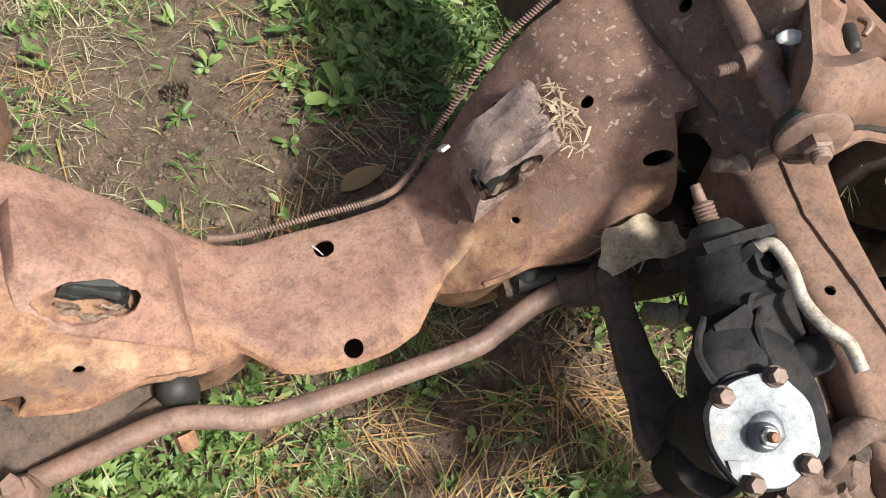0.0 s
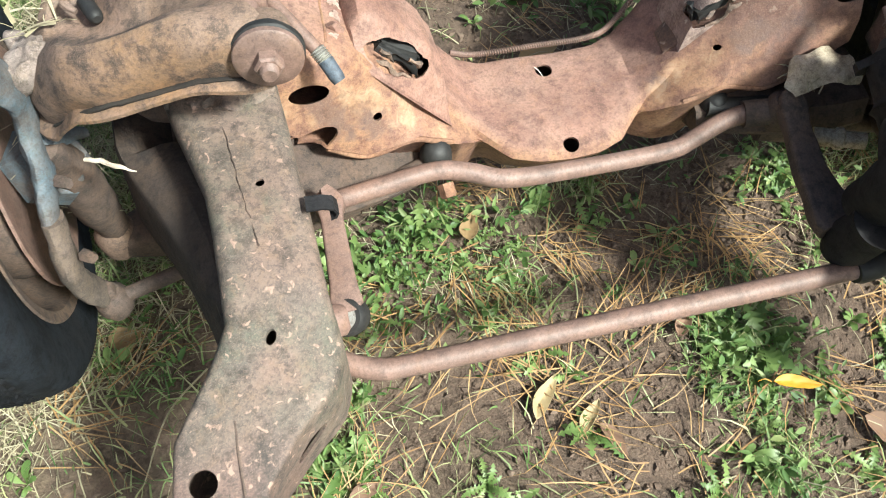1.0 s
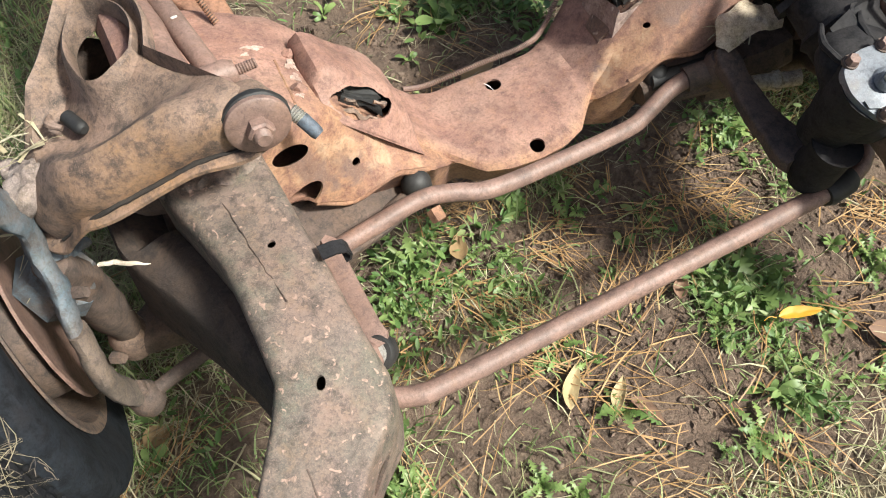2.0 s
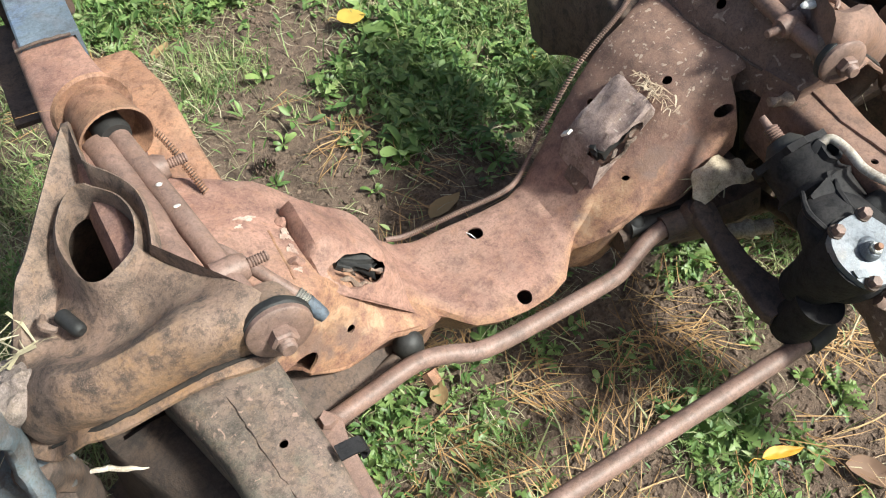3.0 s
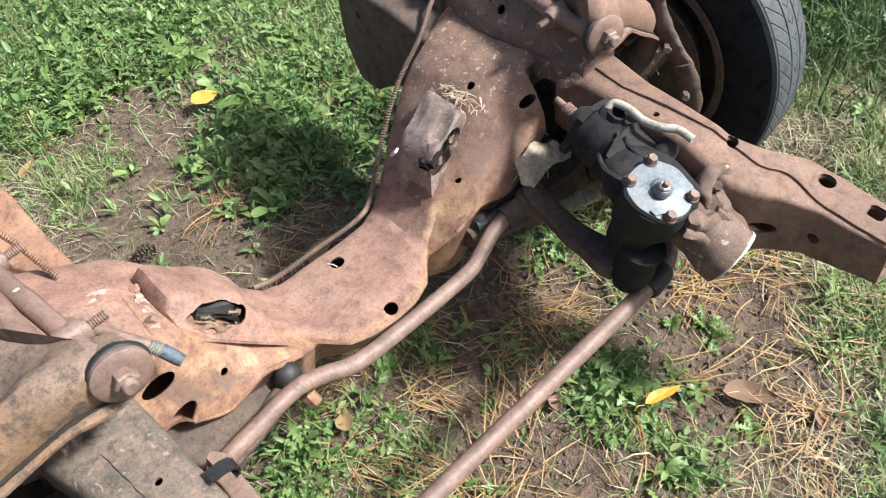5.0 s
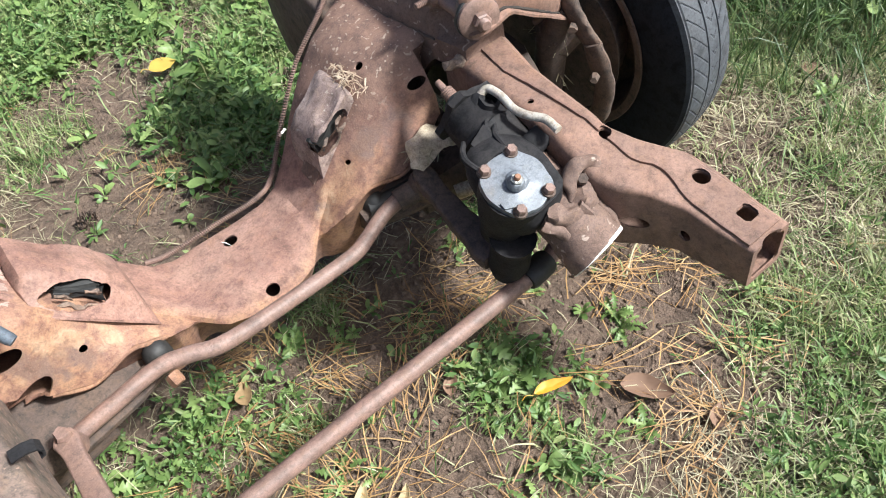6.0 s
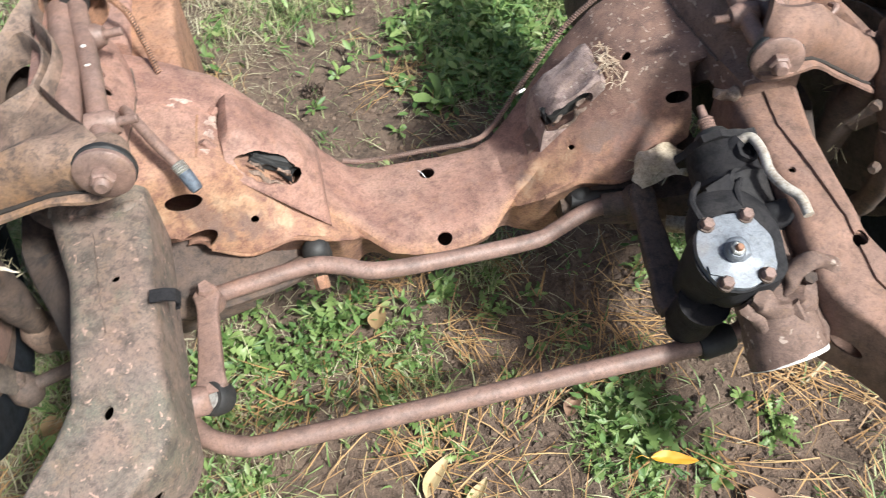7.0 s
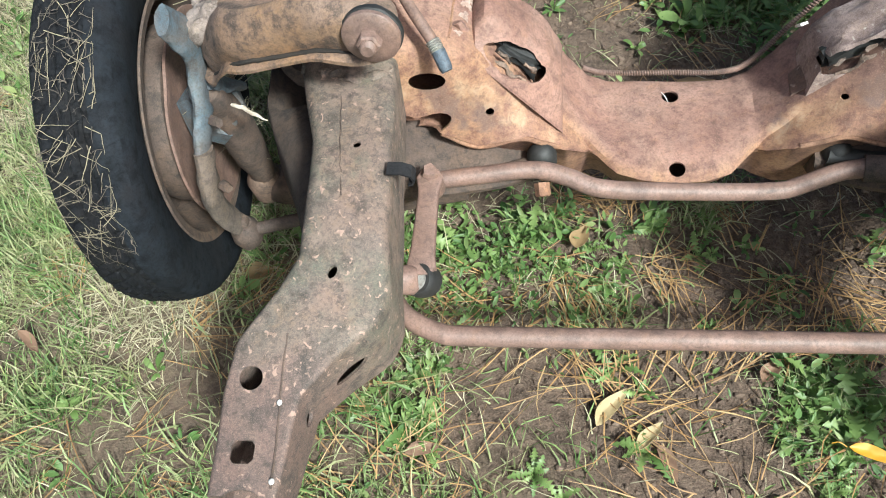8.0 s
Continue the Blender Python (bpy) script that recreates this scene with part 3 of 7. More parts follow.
def build_tower(side):
    rings = []
    for i in range(32):
        y0 = 0.138 if side > 0 else 0.176
        y = y0 + (0.442 - y0) * i / 31
        lift = interp(y, [0.138, 0.16, 0.20, 0.215, 0.40, 0.44], [-0.075, -0.055, -0.03, 0, 0, -0.03])
        s0 = interp(y, [0.138, 0.18, 0.25, 0.34, 0.395, 0.44], [0.405, 0.398, 0.390, 0.380, 0.390, 0.405])
        foot = interp(y, [0.138, 0.21, 0.25, 0.44], [0.452, 0.452, 0.40, 0.40]) if side > 0 else 0.40
        sec = [(s0, foot), (s0, cross_top(s0) + 0.001)]
        for k in range(1, 10):
            s = s0 + (0.462 - s0) * k / 10
            sec.append((s, max(cross_top(min(s, 0.43)) + 0.003, tower_top(s) + 0.003 + lift)))
        sec += [(0.470, 0.598 + lift), (0.480, 0.575 + lift), (0.482, foot)]
        rings.append([(side * x, y, z) for x, z in sec])
    bm = lumpy(loft(rings), 0.0012, 18, side)
    cuts = [bore((side * 0.405, 0.308, 0.53), (-side * 0.75, 0, 0.65), 0.008), bore((side * 0.412, 0.335, 0.535), (-side * 0.75, 0, 0.65), 0.005)]
    seam = [(side * (interp(y, [0.176, 0.18, 0.25, 0.34, 0.395], [0.398, 0.398, 0.390, 0.380, 0.390]) - 0.001), y, cross_top(0.385) + 0.0015) for y in (0.20, 0.24, 0.28, 0.32, 0.36, 0.395)]
    part("tower_seam", lumpy(tube(seam, [0.0022, 0.0012, 0.0016, 0.0010, 0.0014], 6, 5), 0.0022, 80, side), RUST_DARK, frame_ob, "dark gaping weld seam")
    # Right tower in brown flecked rust, left one in pink rust.
    return drilled(bm, "spring_tower", RUST_TOWER if side > 0 else RUST, frame_ob, cuts, label="welded spring tower")


def build_gusset(side):
    """The panel that ties the crossmember to the rear rail."""
    rings = []
    for i in range(15):
        y = 0.40 + 0.02 * i
        inner = interp(y, [0.40, 0.46, 0.6, 0.68], [0.322, 0.328, 0.330, 0.345])
        top = interp(y, [0.40, 0.5, 0.68], [0.468, 0.49, 0.497])
        low = interp(y, [0.40, 0.47, 0.53, 0.58, 0.64, 0.68], [0.33, 0.335, 0.31, 0.275, 0.27, 0.33])
        rings.append([(side * x, y, z) for x, z in rounded_ring(inner, 0.485, low, top, 0.012)])
    bm = lumpy(loft(rings), 0.003, 11, 8 + side)
    cuts = [bore((side * 0.33, 0.60, 0.44), (1, 0, 0), 0.006, 0.03, 1.4, (0, 0, 1)), bore((side * 0.33, 0.605, 0.42), (1, 0, 0), 0.004, 0.03)]
    # Right gusset in the dark tone, left one in orange.
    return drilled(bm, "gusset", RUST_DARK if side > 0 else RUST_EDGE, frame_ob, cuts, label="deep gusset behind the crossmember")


def build_rear_rail(side):
    rings = []
    for i in range(12):
        y = 0.44 + 0.03 * i
        a = interp(y, [0.44, 0.6, 0.73, 0.8], [0.392, 0.388, 0.404, 0.405])
        b = interp(y, [0.44, 0.6, 0.73, 0.8], [0.492, 0.490, 0.487, 0.486])
        rings.append([(side * x, y, z) for x, z in rounded_ring(a, b, 0.40, 0.505, 0.011)])
    # Right rear rail in the dark tone, left one in pink.
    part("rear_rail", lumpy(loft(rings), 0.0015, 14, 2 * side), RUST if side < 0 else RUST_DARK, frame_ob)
    if side > 0:
        return None
    # blue channel, open outwards
    def along(prof, ys):
        return [[(side * (x - 0.03 * (y - 0.73)), y, z) for x, z in prof] for y in ys]
    ys = (0.735, 0.80, 0.88, 0.97)
    prof = [(0.398, 0.512), (0.476, 0.512), (0.479, 0.509), (0.479, 0.503), (0.476, 0.506), (0.404, 0.506), (0.404, 0.404), (0.398, 0.400)]
    channel = part("rail_channel", loft(along(prof, ys)), BLUE_PAINT, frame_ob, "channel with worn blue paint")
    # Dark colour stands for the shade under the channel's top plate.
    part("lower_flange", loft(along([(0.398, 0.402), (0.53, 0.402), (0.53, 0.394), (0.398, 0.394)], (0.722, 0.80, 0.88, 0.97))), RUST_DARK, channel, "lower flange, coloured dark for the channel's shade")
    rings = along(rounded_ring(0.385, 0.495, 0.39, 0.522, 0.01), (0.96, 1.05, 1.16, 1.28))
    part("rail_extension", loft(rings), RUST_DARK, frame_ob)
    bm = tube([(side * 0.41, 0.732, 0.512), (side * 0.45, 0.733, 0.514), (side * 0.486, 0.731, 0.512)], 0.0022, 8)
    part("weld_bead", lumpy(bm, 0.0012, 120), RUST_DARK, frame_ob)
    return channel


for side in (-1, 1):
    build_tower(side)
    build_gusset(side)
    build_rear_rail(side)


def build_lower_plate(side):
    """The lower channel wall under the crossmember's arm."""
    rings = []
    for s, y0, y1, z0, z1 in ((0.19, 0.175, 0.24, 0.235, 0.262), (0.25, 0.155, 0.25, 0.235, 0.27), (0.31, 0.135, 0.26, 0.245, 0.285), (0.37, 0.12, 0.27, 0.255, 0.30), (0.41, 0.12, 0.27, 0.26, 0.305)):
        rings.append([(side * s, y0, z0), (side * s, y0 - 0.003, z0 + 0.01), (side * s, y0 + 0.012, z1), (side * s, y1, z1 + 0.015), (side * s, y1, z0 - 0.03)])
    # Brown plate taken darker to hold the shade under the arm.
    part("lower_plate", lumpy(loft(rings), 0.002, 16, side), RUST_DARK, frame_ob)
    # lower lip of the front face
    pts = [(side * 0.165, 0.190, 0.287), (side * 0.19, 0.187, 0.300), (side * 0.22, 0.186, 0.311), (side * 0.28, 0.184, 0.297), (side * 0.33, 0.183, 0.328)]
    part("lower_lip", tube(pts, 0.004, 8, 5), RUST_EDGE, frame_ob)


for side in (-1, 1):
    build_lower_plate(side)


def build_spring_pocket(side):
    """Shell outside the rail that held the coil spring; shade is in its colour."""
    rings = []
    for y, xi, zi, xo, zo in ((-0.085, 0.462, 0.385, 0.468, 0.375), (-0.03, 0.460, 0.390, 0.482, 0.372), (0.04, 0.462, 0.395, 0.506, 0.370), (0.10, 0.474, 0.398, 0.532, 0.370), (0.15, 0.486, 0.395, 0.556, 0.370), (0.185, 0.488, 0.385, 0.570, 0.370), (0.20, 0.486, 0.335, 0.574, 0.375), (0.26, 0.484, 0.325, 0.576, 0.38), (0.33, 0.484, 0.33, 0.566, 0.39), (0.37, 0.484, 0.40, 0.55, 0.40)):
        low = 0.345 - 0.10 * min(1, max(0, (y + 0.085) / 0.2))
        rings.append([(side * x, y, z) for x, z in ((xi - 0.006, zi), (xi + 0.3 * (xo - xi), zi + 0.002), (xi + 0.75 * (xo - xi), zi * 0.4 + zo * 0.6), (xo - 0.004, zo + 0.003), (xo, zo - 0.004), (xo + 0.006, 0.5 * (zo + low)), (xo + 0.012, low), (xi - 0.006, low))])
    part("spring_pocket", lumpy(loft(rings), 0.002, 22, 3 * side), RUST_SHADED, frame_ob, "rusted spring pocket, coloured darker for its shade")


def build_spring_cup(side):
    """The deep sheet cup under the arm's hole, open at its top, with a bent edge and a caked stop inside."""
    # Added below the hole so that it looks into painted shade.
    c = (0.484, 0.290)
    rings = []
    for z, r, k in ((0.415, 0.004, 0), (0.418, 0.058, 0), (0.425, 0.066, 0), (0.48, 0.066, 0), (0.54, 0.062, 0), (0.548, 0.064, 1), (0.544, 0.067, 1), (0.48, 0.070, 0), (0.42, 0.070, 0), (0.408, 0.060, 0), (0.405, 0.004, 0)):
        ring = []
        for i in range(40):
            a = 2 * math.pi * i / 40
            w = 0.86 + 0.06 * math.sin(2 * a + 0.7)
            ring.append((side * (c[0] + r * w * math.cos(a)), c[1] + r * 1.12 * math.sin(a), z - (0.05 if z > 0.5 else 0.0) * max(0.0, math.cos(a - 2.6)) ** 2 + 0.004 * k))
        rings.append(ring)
    cup = part("spring_cup", lumpy(loft(rings), 0.005, 25, side), RUST_SHADED, frame_ob, "rusted sheet cup added as the hole's dark inside")
    part("caked_stop", lumpy(turned((side * 0.470, 0.335, 0.415), (side * 0.467, 0.330, 0.462), [(0, 0.020), (0.4, 0.022), (0.6, 0.017), (0.9, 0.015), (1, 0.008)], 20), 0.007, 60), CAKED, cup, "caked rusty stop")


for side in (-1, 1):
    build_spring_pocket(side)
build_spring_cup(-1)


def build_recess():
    """Dark sheets added for shade in the pocket between the crossmember's end and the steering-side rail."""
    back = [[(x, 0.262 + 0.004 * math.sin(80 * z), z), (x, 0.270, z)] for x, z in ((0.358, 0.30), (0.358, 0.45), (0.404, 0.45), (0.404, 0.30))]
    part("shade_backing", lumpy(loft([[q[0] for q in back], [q[1] for q in back]]), 0.001, 30), RUST_DARK, frame_ob, "dark sheet added for the pocket's shade")
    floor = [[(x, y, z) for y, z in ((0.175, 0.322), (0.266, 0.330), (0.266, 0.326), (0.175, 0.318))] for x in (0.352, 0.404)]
    part("shade_floor", lumpy(loft(floor), 0.001, 30, 2), RUST_DARK, frame_ob)


build_recess()


def build_mount(side):
    """Engine mount bracket: a pressed box over the slope, open to the front, rubber inside."""
    s0, s1, y0, y1 = (0.178, 0.262, 0.256, 0.335) if side > 0 else (0.165, 0.274, 0.238, 0.338)
    box_mat = weathered("rust_mauve_mount", (0.36, 0.27, 0.24), (0.27, 0.19, 0.168), (0.11, 0.072, 0.06), (0.44, 0.36, 0.33), 0.7, speck=0.3) if side > 0 else RUST

    def top(s, y):
        if side < 0:
            return interp(s, [0.165, 0.19, 0.25, 0.27], [0.372, 0.400, 0.461, 0.471]) + 0.02 * (y - y0)
        return interp(s, [0.165, 0.19, 0.25, 0.27], [0.385, 0.402, 0.448, 0.455]) + 0.02 * (y - y0)

    if side > 0:
        keys, rise = [y0 - 0.003, y0 + 0.001, y0 + 0.012, y1 - 0.010, y1 - 0.001, y1 + 0.003], [0.86, 0.96, 1.0, 1.0, 0.9, 0.55]
    else:
        keys, rise = [y0 - 0.024, y0 - 0.012, y0 + 0.006, y0 + 0.022, y1 - 0.008, y1 + 0.002, y1 + 0.006], [0.0, 0.20, 0.72, 1.0, 1.0, 0.92, 0.3]
    rings = []
    for k in range(19):
        y = keys[0] + (keys[-1] - keys[0]) * k / 18
        f = interp(y, keys, rise)
        prof = [(s0 - 0.006, -1), (s0 - 0.003, top(s0, y) - 0.034), (s0 + 0.001, top(s0, y) - 0.014), (s0 + 0.008, top(s0, y) - 0.003)]
        for j in range(7):
            s = s0 + 0.018 + (s1 - s0 - 0.032) * j / 6
            prof.append((s, top(s, y) - 0.007 * math.sin(math.pi * j / 6) * max(0, math.sin(9 * (y - y0) / (y1 - y0)))))
        prof += [(s1 - 0.006, top(s1, y) - 0.004), (s1 + (0.001 if side > 0 else 0.006), top(s1, y) - 0.013), (s1 + (0.002 if side > 0 else 0.012), -1)]
        ring = []
        for s, z in prof:
            base = cross_top(s) - 0.003
            ring.append((side * s, y, base - 0.006 * (1 - f) + (max(0, z - base) * f if z > 0 else -0.004)))
        rings.append(ring)
    bm = lumpy(loft(rings), 0.003, 24, 4 * side)
    c = (side * (0.213 if side > 0 else 0.228), y0 + (0.0 if side > 0 else -0.004), 0.390 if side > 0 else 0.411)
    hole = lumpy(bore(c, (0, -0.85, 0.4 if side < 0 else 0.12), 0.0195 if side > 0 else 0.0195, 0.03 if side > 0 else 0.055, 2.15 if side > 0 else 2.5, (side * 0.75, 0, 0.62), 26), 0.008, 55, side)
    bracket = drilled(bm, "mount_bracket", box_mat, frame_ob, [hole], wall=0.0035, label="bent engine mount bracket, open at the front")
    if side > 0:
        foot = [(0.158, y0 + 0.010), (0.19, y0 + 0.004), (0.19, y1 - 0.02), (0.160, y1 - 0.03)]
        part("foot_flange", slab(foot, 0.004, lambda x, y: cross_top(abs(x)) + 0.006), RUST_TOWER, bracket)
    bm = bmesh.new()
    bmesh.ops.create_cube(bm, size=1.0, matrix=Matrix.Translation((side * 0.214, 0.286, 0.390) if side > 0 else (-0.226, 0.270, 0.398)) @ Matrix.Rotation(side * -0.68, 4, "Y") @ Matrix.Diagonal((0.080, 0.044, 0.026, 1)))
    bmesh.ops.bevel(bm, geom=bm.edges[:], offset=0.006, segments=2, affect="EDGES")
    bmesh.ops.subdivide_edges(bm, edges=bm.edges[:], cuts=3, use_grid_fill=True)
    part("rubber_block", lumpy(bm, 0.010, 75, side), RUBBER, bracket, "cracked black rubber")
    # torn edges round the opening
    for q in ([(-0.030, -0.018), (-0.010, -0.022), (0.012, -0.014), (0.030, -0.020)], [(-0.034, 0.0), (-0.022, 0.016), (-0.008, 0.012)], [(0.006, -0.006), (0.018, 0.006), (0.030, 0.004)]):
        pts = [Vector(c) + a * Vector((side * 0.77, 0, 0.64)) + h * Vector((side * -0.5, -0.2, 0.6)) + Vector((0, -0.001 - 0.3 * abs(h), 0)) for a, h in q]
        part("torn_lip", lumpy(tube(pts, [0.0018, 0.003, 0.0022], 7, 6), 0.004, 110, 2), RUST_ARM, bracket)
    if side > 0:
        bm = bmesh.new()
        bmesh.ops.create_cube(bm, size=1.0, matrix=Matrix.Translation((0.155, 0.312, 0.395)) @ Matrix.Rotation(0.7, 4, "X") @ Matrix.Rotation(0.4, 4, "Z") @ Matrix.Diagonal((0.009, 0.004, 0.018, 1)))
        part("bent_tab", lumpy(bm, 0.002, 90), WHITE_PAINT, bracket, "small bent tab, white paint")


for side in (-1, 1):
    build_mount(side)


def build_shims():
    """Two rusty studs, a seam and old white paint beside the left mount."""
    for y, x in ((0.318, -0.285), (0.250, -0.298)):
        part("shim_bolt", lumpy(hexed((x + 0.004, y, cross_top(-x) - 0.008), (x - 0.004, y, cross_top(-x) + 0.010), 0.0075), 0.003, 100), RUST, frame_ob)
    seam = [(-0.308, 0.306, cross_top(0.308) + 0.001), (-0.310, 0.265, cross_top(0.31) + 0.001), (-0.311, 0.224, cross_top(0.311) + 0.001)]
    part("seam_strip", lumpy(tube(seam, 0.0018, 6), 0.0012, 80), RUST_EDGE, frame_ob)
    r = random.Random(5)
    for x, y, w, h in ((-0.292, 0.296, 0.008, 0.011), (-0.294, 0.272, 0.007, 0.010), (-0.288, 0.306, 0.005, 0.006), (-0.326, 0.330, 0.014, 0.005), (-0.338, 0.318, 0.006, 0.004), (-0.300, 0.238, 0.006, 0.005)):
        a0 = r.uniform(0, 6)
        ring = []
        for k in range(18):
            a = 2 * math.pi * k / 18
            f = 1 + 0.35 * math.sin(3 * a + a0) + 0.2 * math.sin(7 * a + 2 * a0)
            px, py = x + w * f * math.cos(a) * 0.8, y + h * f * math.sin(a) * 0.8
            ring.append((px, py))
        part("paint_patch", slab(ring, 0.004, lambda u, v: cross_top(abs(u)) + 0.0028, bevel=0.0008), OLD_WHITE, frame_ob, "remains of whitish paint")


OLD_WHITE = weathered("old_white_paint", (0.44, 0.33, 0.275), (0.33, 0.23, 0.185), (0.20, 0.12, 0.09), (0.50, 0.41, 0.36), 0.6)
build_shims()
part("spring_clip", loft([[(x, y, z) for x, z in ((-0.366, 0.484), (-0.350, 0.483), (-0.339, 0.478), (-0.335, 0.469), (-0.338, 0.461), (-0.344, 0.459), (-0.344, 0.461), (-0.340, 0.463), (-0.338, 0.469), (-0.341, 0.476), (-0.351, 0.4805), (-0.366, 0.481))] for y in (-0.005, 0.012)]), BLACK_IRON, frame_ob, "dark spring-steel clip")


WELD_DIRT = weathered("weld_dirt", (0.30, 0.215, 0.16), (0.21, 0.145, 0.105), (0.09, 0.06, 0.045), (0.38, 0.30, 0.22), 0.7, bump=0.6)


def weld_at_tower(side):
    pts = [(side * 0.376, 0.160, 0.472), (side * 0.395, 0.150, 0.474), (side * 0.42, 0.148, 0.476), (side * 0.45, 0.152, 0.476), (side * 0.488, 0.166, 0.472)]
    part("weld_bead", lumpy(tube(pts, [0.007, 0.009, 0.010, 0.009, 0.006], 12, 14, flat=0.8), 0.007, 85, side), WELD_DIRT if side > 0 else RUST_RAIL, frame_ob, "lumpy weld with dirt")


for side in (-1, 1):
    weld_at_tower(side)


# ---- upper control arms ----
ARM_HOLE = (0.479, 0.266)
ARM_OUTLINE = [(0.452, 0.452), (0.487, 0.390), (0.532, 0.337), (0.570, 0.283), (0.600, 0.245), (0.628, 0.205), (0.634, 0.165), (0.602, 0.140), (0.545, 0.111), (0.483, 0.098), (0.434, 0.089), (0.392, 0.084), (0.366, 0.100),
               (0.399, 0.144), (0.424, 0.157), (0.437, 0.178), (0.436, 0.217), (0.429, 0.25), (0.424, 0.287), (0.426, 0.325), (0.432, 0.365), (0.430, 0.40), (0.428, 0.44), (0.436, 0.462)]
ARM_HOLE_RIM = [(0.481, 0.328), (0.465, 0.318), (0.449, 0.292), (0.443, 0.262), (0.448, 0.238), (0.464, 0.219), (0.486, 0.212), (0.502, 0.225), (0.510, 0.254), (0.513, 0.285), (0.508, 0.309), (0.496, 0.324)]


def arm_z(s, side=-1):
    return 0.622 - (0.42 if side < 0 else 0.80) * (s - 0.44) if s > 0.44 else 0.622 + 0.05 * (0.44 - s)


def resampled(loop, n):
    """The loop as n points at even angles round the arm's hole."""
    pts = smooth_path(loop + loop[:1], 10) if len(loop[0]) == 3 else [q for q in smooth_path([(x, y, 0) for x, y in loop + loop[:1]], 10)]
    ang = [(math.atan2(q.y - ARM_HOLE[1], q.x - ARM_HOLE[0]), math.hypot(q.x - ARM_HOLE[0], q.y - ARM_HOLE[1])) for q in pts]
    out = []
    for k in range(n):
        a = -math.pi + 2 * math.pi * (k + 0.5) / n
        best = 0
        for (a0, r0), (a1, r1) in zip(ang, ang[1:]):
            d = (a1 - a0 + math.pi) % (2 * math.pi) - math.pi
            e = (a - a0 + math.pi) % (2 * math.pi) - math.pi
            if d and 0 <= e / d <= 1 and abs(e) < 1:
                best = max(best, r0 + (r1 - r0) * e / d)
        out.append((ARM_HOLE[0] + best * math.cos(a), ARM_HOLE[1] + best * math.sin(a)))
    return out


def build_arm(side):
    arm = thing("upper_control_arm", "rusty pressed-steel upper suspension arm bolted to the frame", "suspension arm", "upper control arms")
    n = 120
    outline = list(ARM_OUTLINE)
    if side < 0:
        outline[4:8] = [(0.598, 0.246), (0.617, 0.208), (0.618, 0.176), (0.598, 0.148)]
        outline[:2] = [(0.466, 0.434), (0.490, 0.396)]
        outline[13:] = [(0.384, 0.133), (0.403, 0.141), (0.424, 0.150), (0.436, 0.165), (0.437, 0.187), (0.431, 0.215), (0.425, 0.245), (0.424, 0.272), (0.428, 0.297), (0.442, 0.327), (0.457, 0.356), (0.464, 0.382), (0.459, 0.408), (0.457, 0.428)]
    rim, out = resampled(ARM_HOLE_RIM, n), resampled(outline, n)
    rings = []
    for t, dz, skirt in ((0.0, -0.028, 0), (0.0, -0.008, 0), (0.01, 0.006, 0), (0.05, 0.013, 0), (0.11, 0.009, 0), (0.17, -0.010, 0), (0.24, -0.022, 0), (0.36, -0.0245, 0), (0.48, -0.019, 0), (0.58, -0.006, 0), (0.68, 0.009, 0), (0.79, 0.016, 0), (0.89, 0.012, 0), (0.96, -0.001, 0), (0.99, -0.012, 0), (0.985, 0, 0.40), (0.975, 0, 0.66), (0.965, 0, 0.78), (0.965, 0, 0.82), (1.045, 0, 0.84), (1.065, 0, 0.88), (1.065, 0, 1.0), (1.0, 0, 1.02)):
        ring = []
        for (x0, y0), (x1, y1) in zip(rim, out):
            gap = math.hypot(x1 - x0, y1 - y0)
            k = min(1.1, gap / 0.06)
            if side < 0 and y1 > 0.15 and x1 < 0.47:
                k = max(k, 0.55)
            if side < 0 and y1 < 0.16:
                k *= interp(x1, [0.36, 0.47], [0.40, 1.0])
            w = min(t * 0.072 / gap, t * 1.6) if t < 0.2 else t
            x, y = x0 + (x1 - x0) * w, y0 + (y1 - y0) * w
            deep = interp(x1, [0.36, 0.45, 0.55, 0.63], [0.058, 0.052, 0.046, 0.046]) if y1 < 0.16 else 0.046
            drop = min(0.036, max(0.0, x - 0.562) * 0.9) if side < 0 else 0.0
            ring.append((side * x, y, arm_z(x, side) - drop + (dz * (k if abs(dz) < 0.0255 else 0.55 + 0.45 * min(1, k)) if not skirt else -0.012 - (deep - 0.012) * skirt)))
        rings.append(ring)
    bm = loft(rings, None, (False, False))
    body = part("arm_pressing", lumpy(bm, 0.002, 20, side * 2), RUST_ARM if side < 0 else RUST_RAIL_B, arm, "olive-brown rust" if side < 0 else "bare pinkish rust")
    edge = [max(0.0, 1 - max(0.0, v.co.y - 0.084 - 0.267 * (abs(v.co.x) - 0.392)) / 0.045) if v.co.y < 0.2 else 0.0 for v in body.data.vertices]
    body.data.attributes.new("worn", "FLOAT", "POINT").data.foreach_set("value", [0.45 * u for u in edge])
    s = side
    seam = []
    for x, y in outline[7:12]:
        deep = interp(x, [0.36, 0.45, 0.55, 0.63], [0.058, 0.052, 0.046, 0.046])
        drop = min(0.036, max(0.0, x - 0.562) * 0.9) if s < 0 else 0.0
        seam.append((s * x, y + 0.002, arm_z(x, s) - drop - 0.012 - (deep - 0.012) * 0.80))
    # Black tube drawn where the gap above the lip shows dark.
    part("flange_seam", lumpy(tube(seam, [0.0016, 0.0028, 0.0032, 0.0026, 0.0016], 6, 10), 0.0012, 120), GAP_BLACK, body, "dark open seam along the flange")
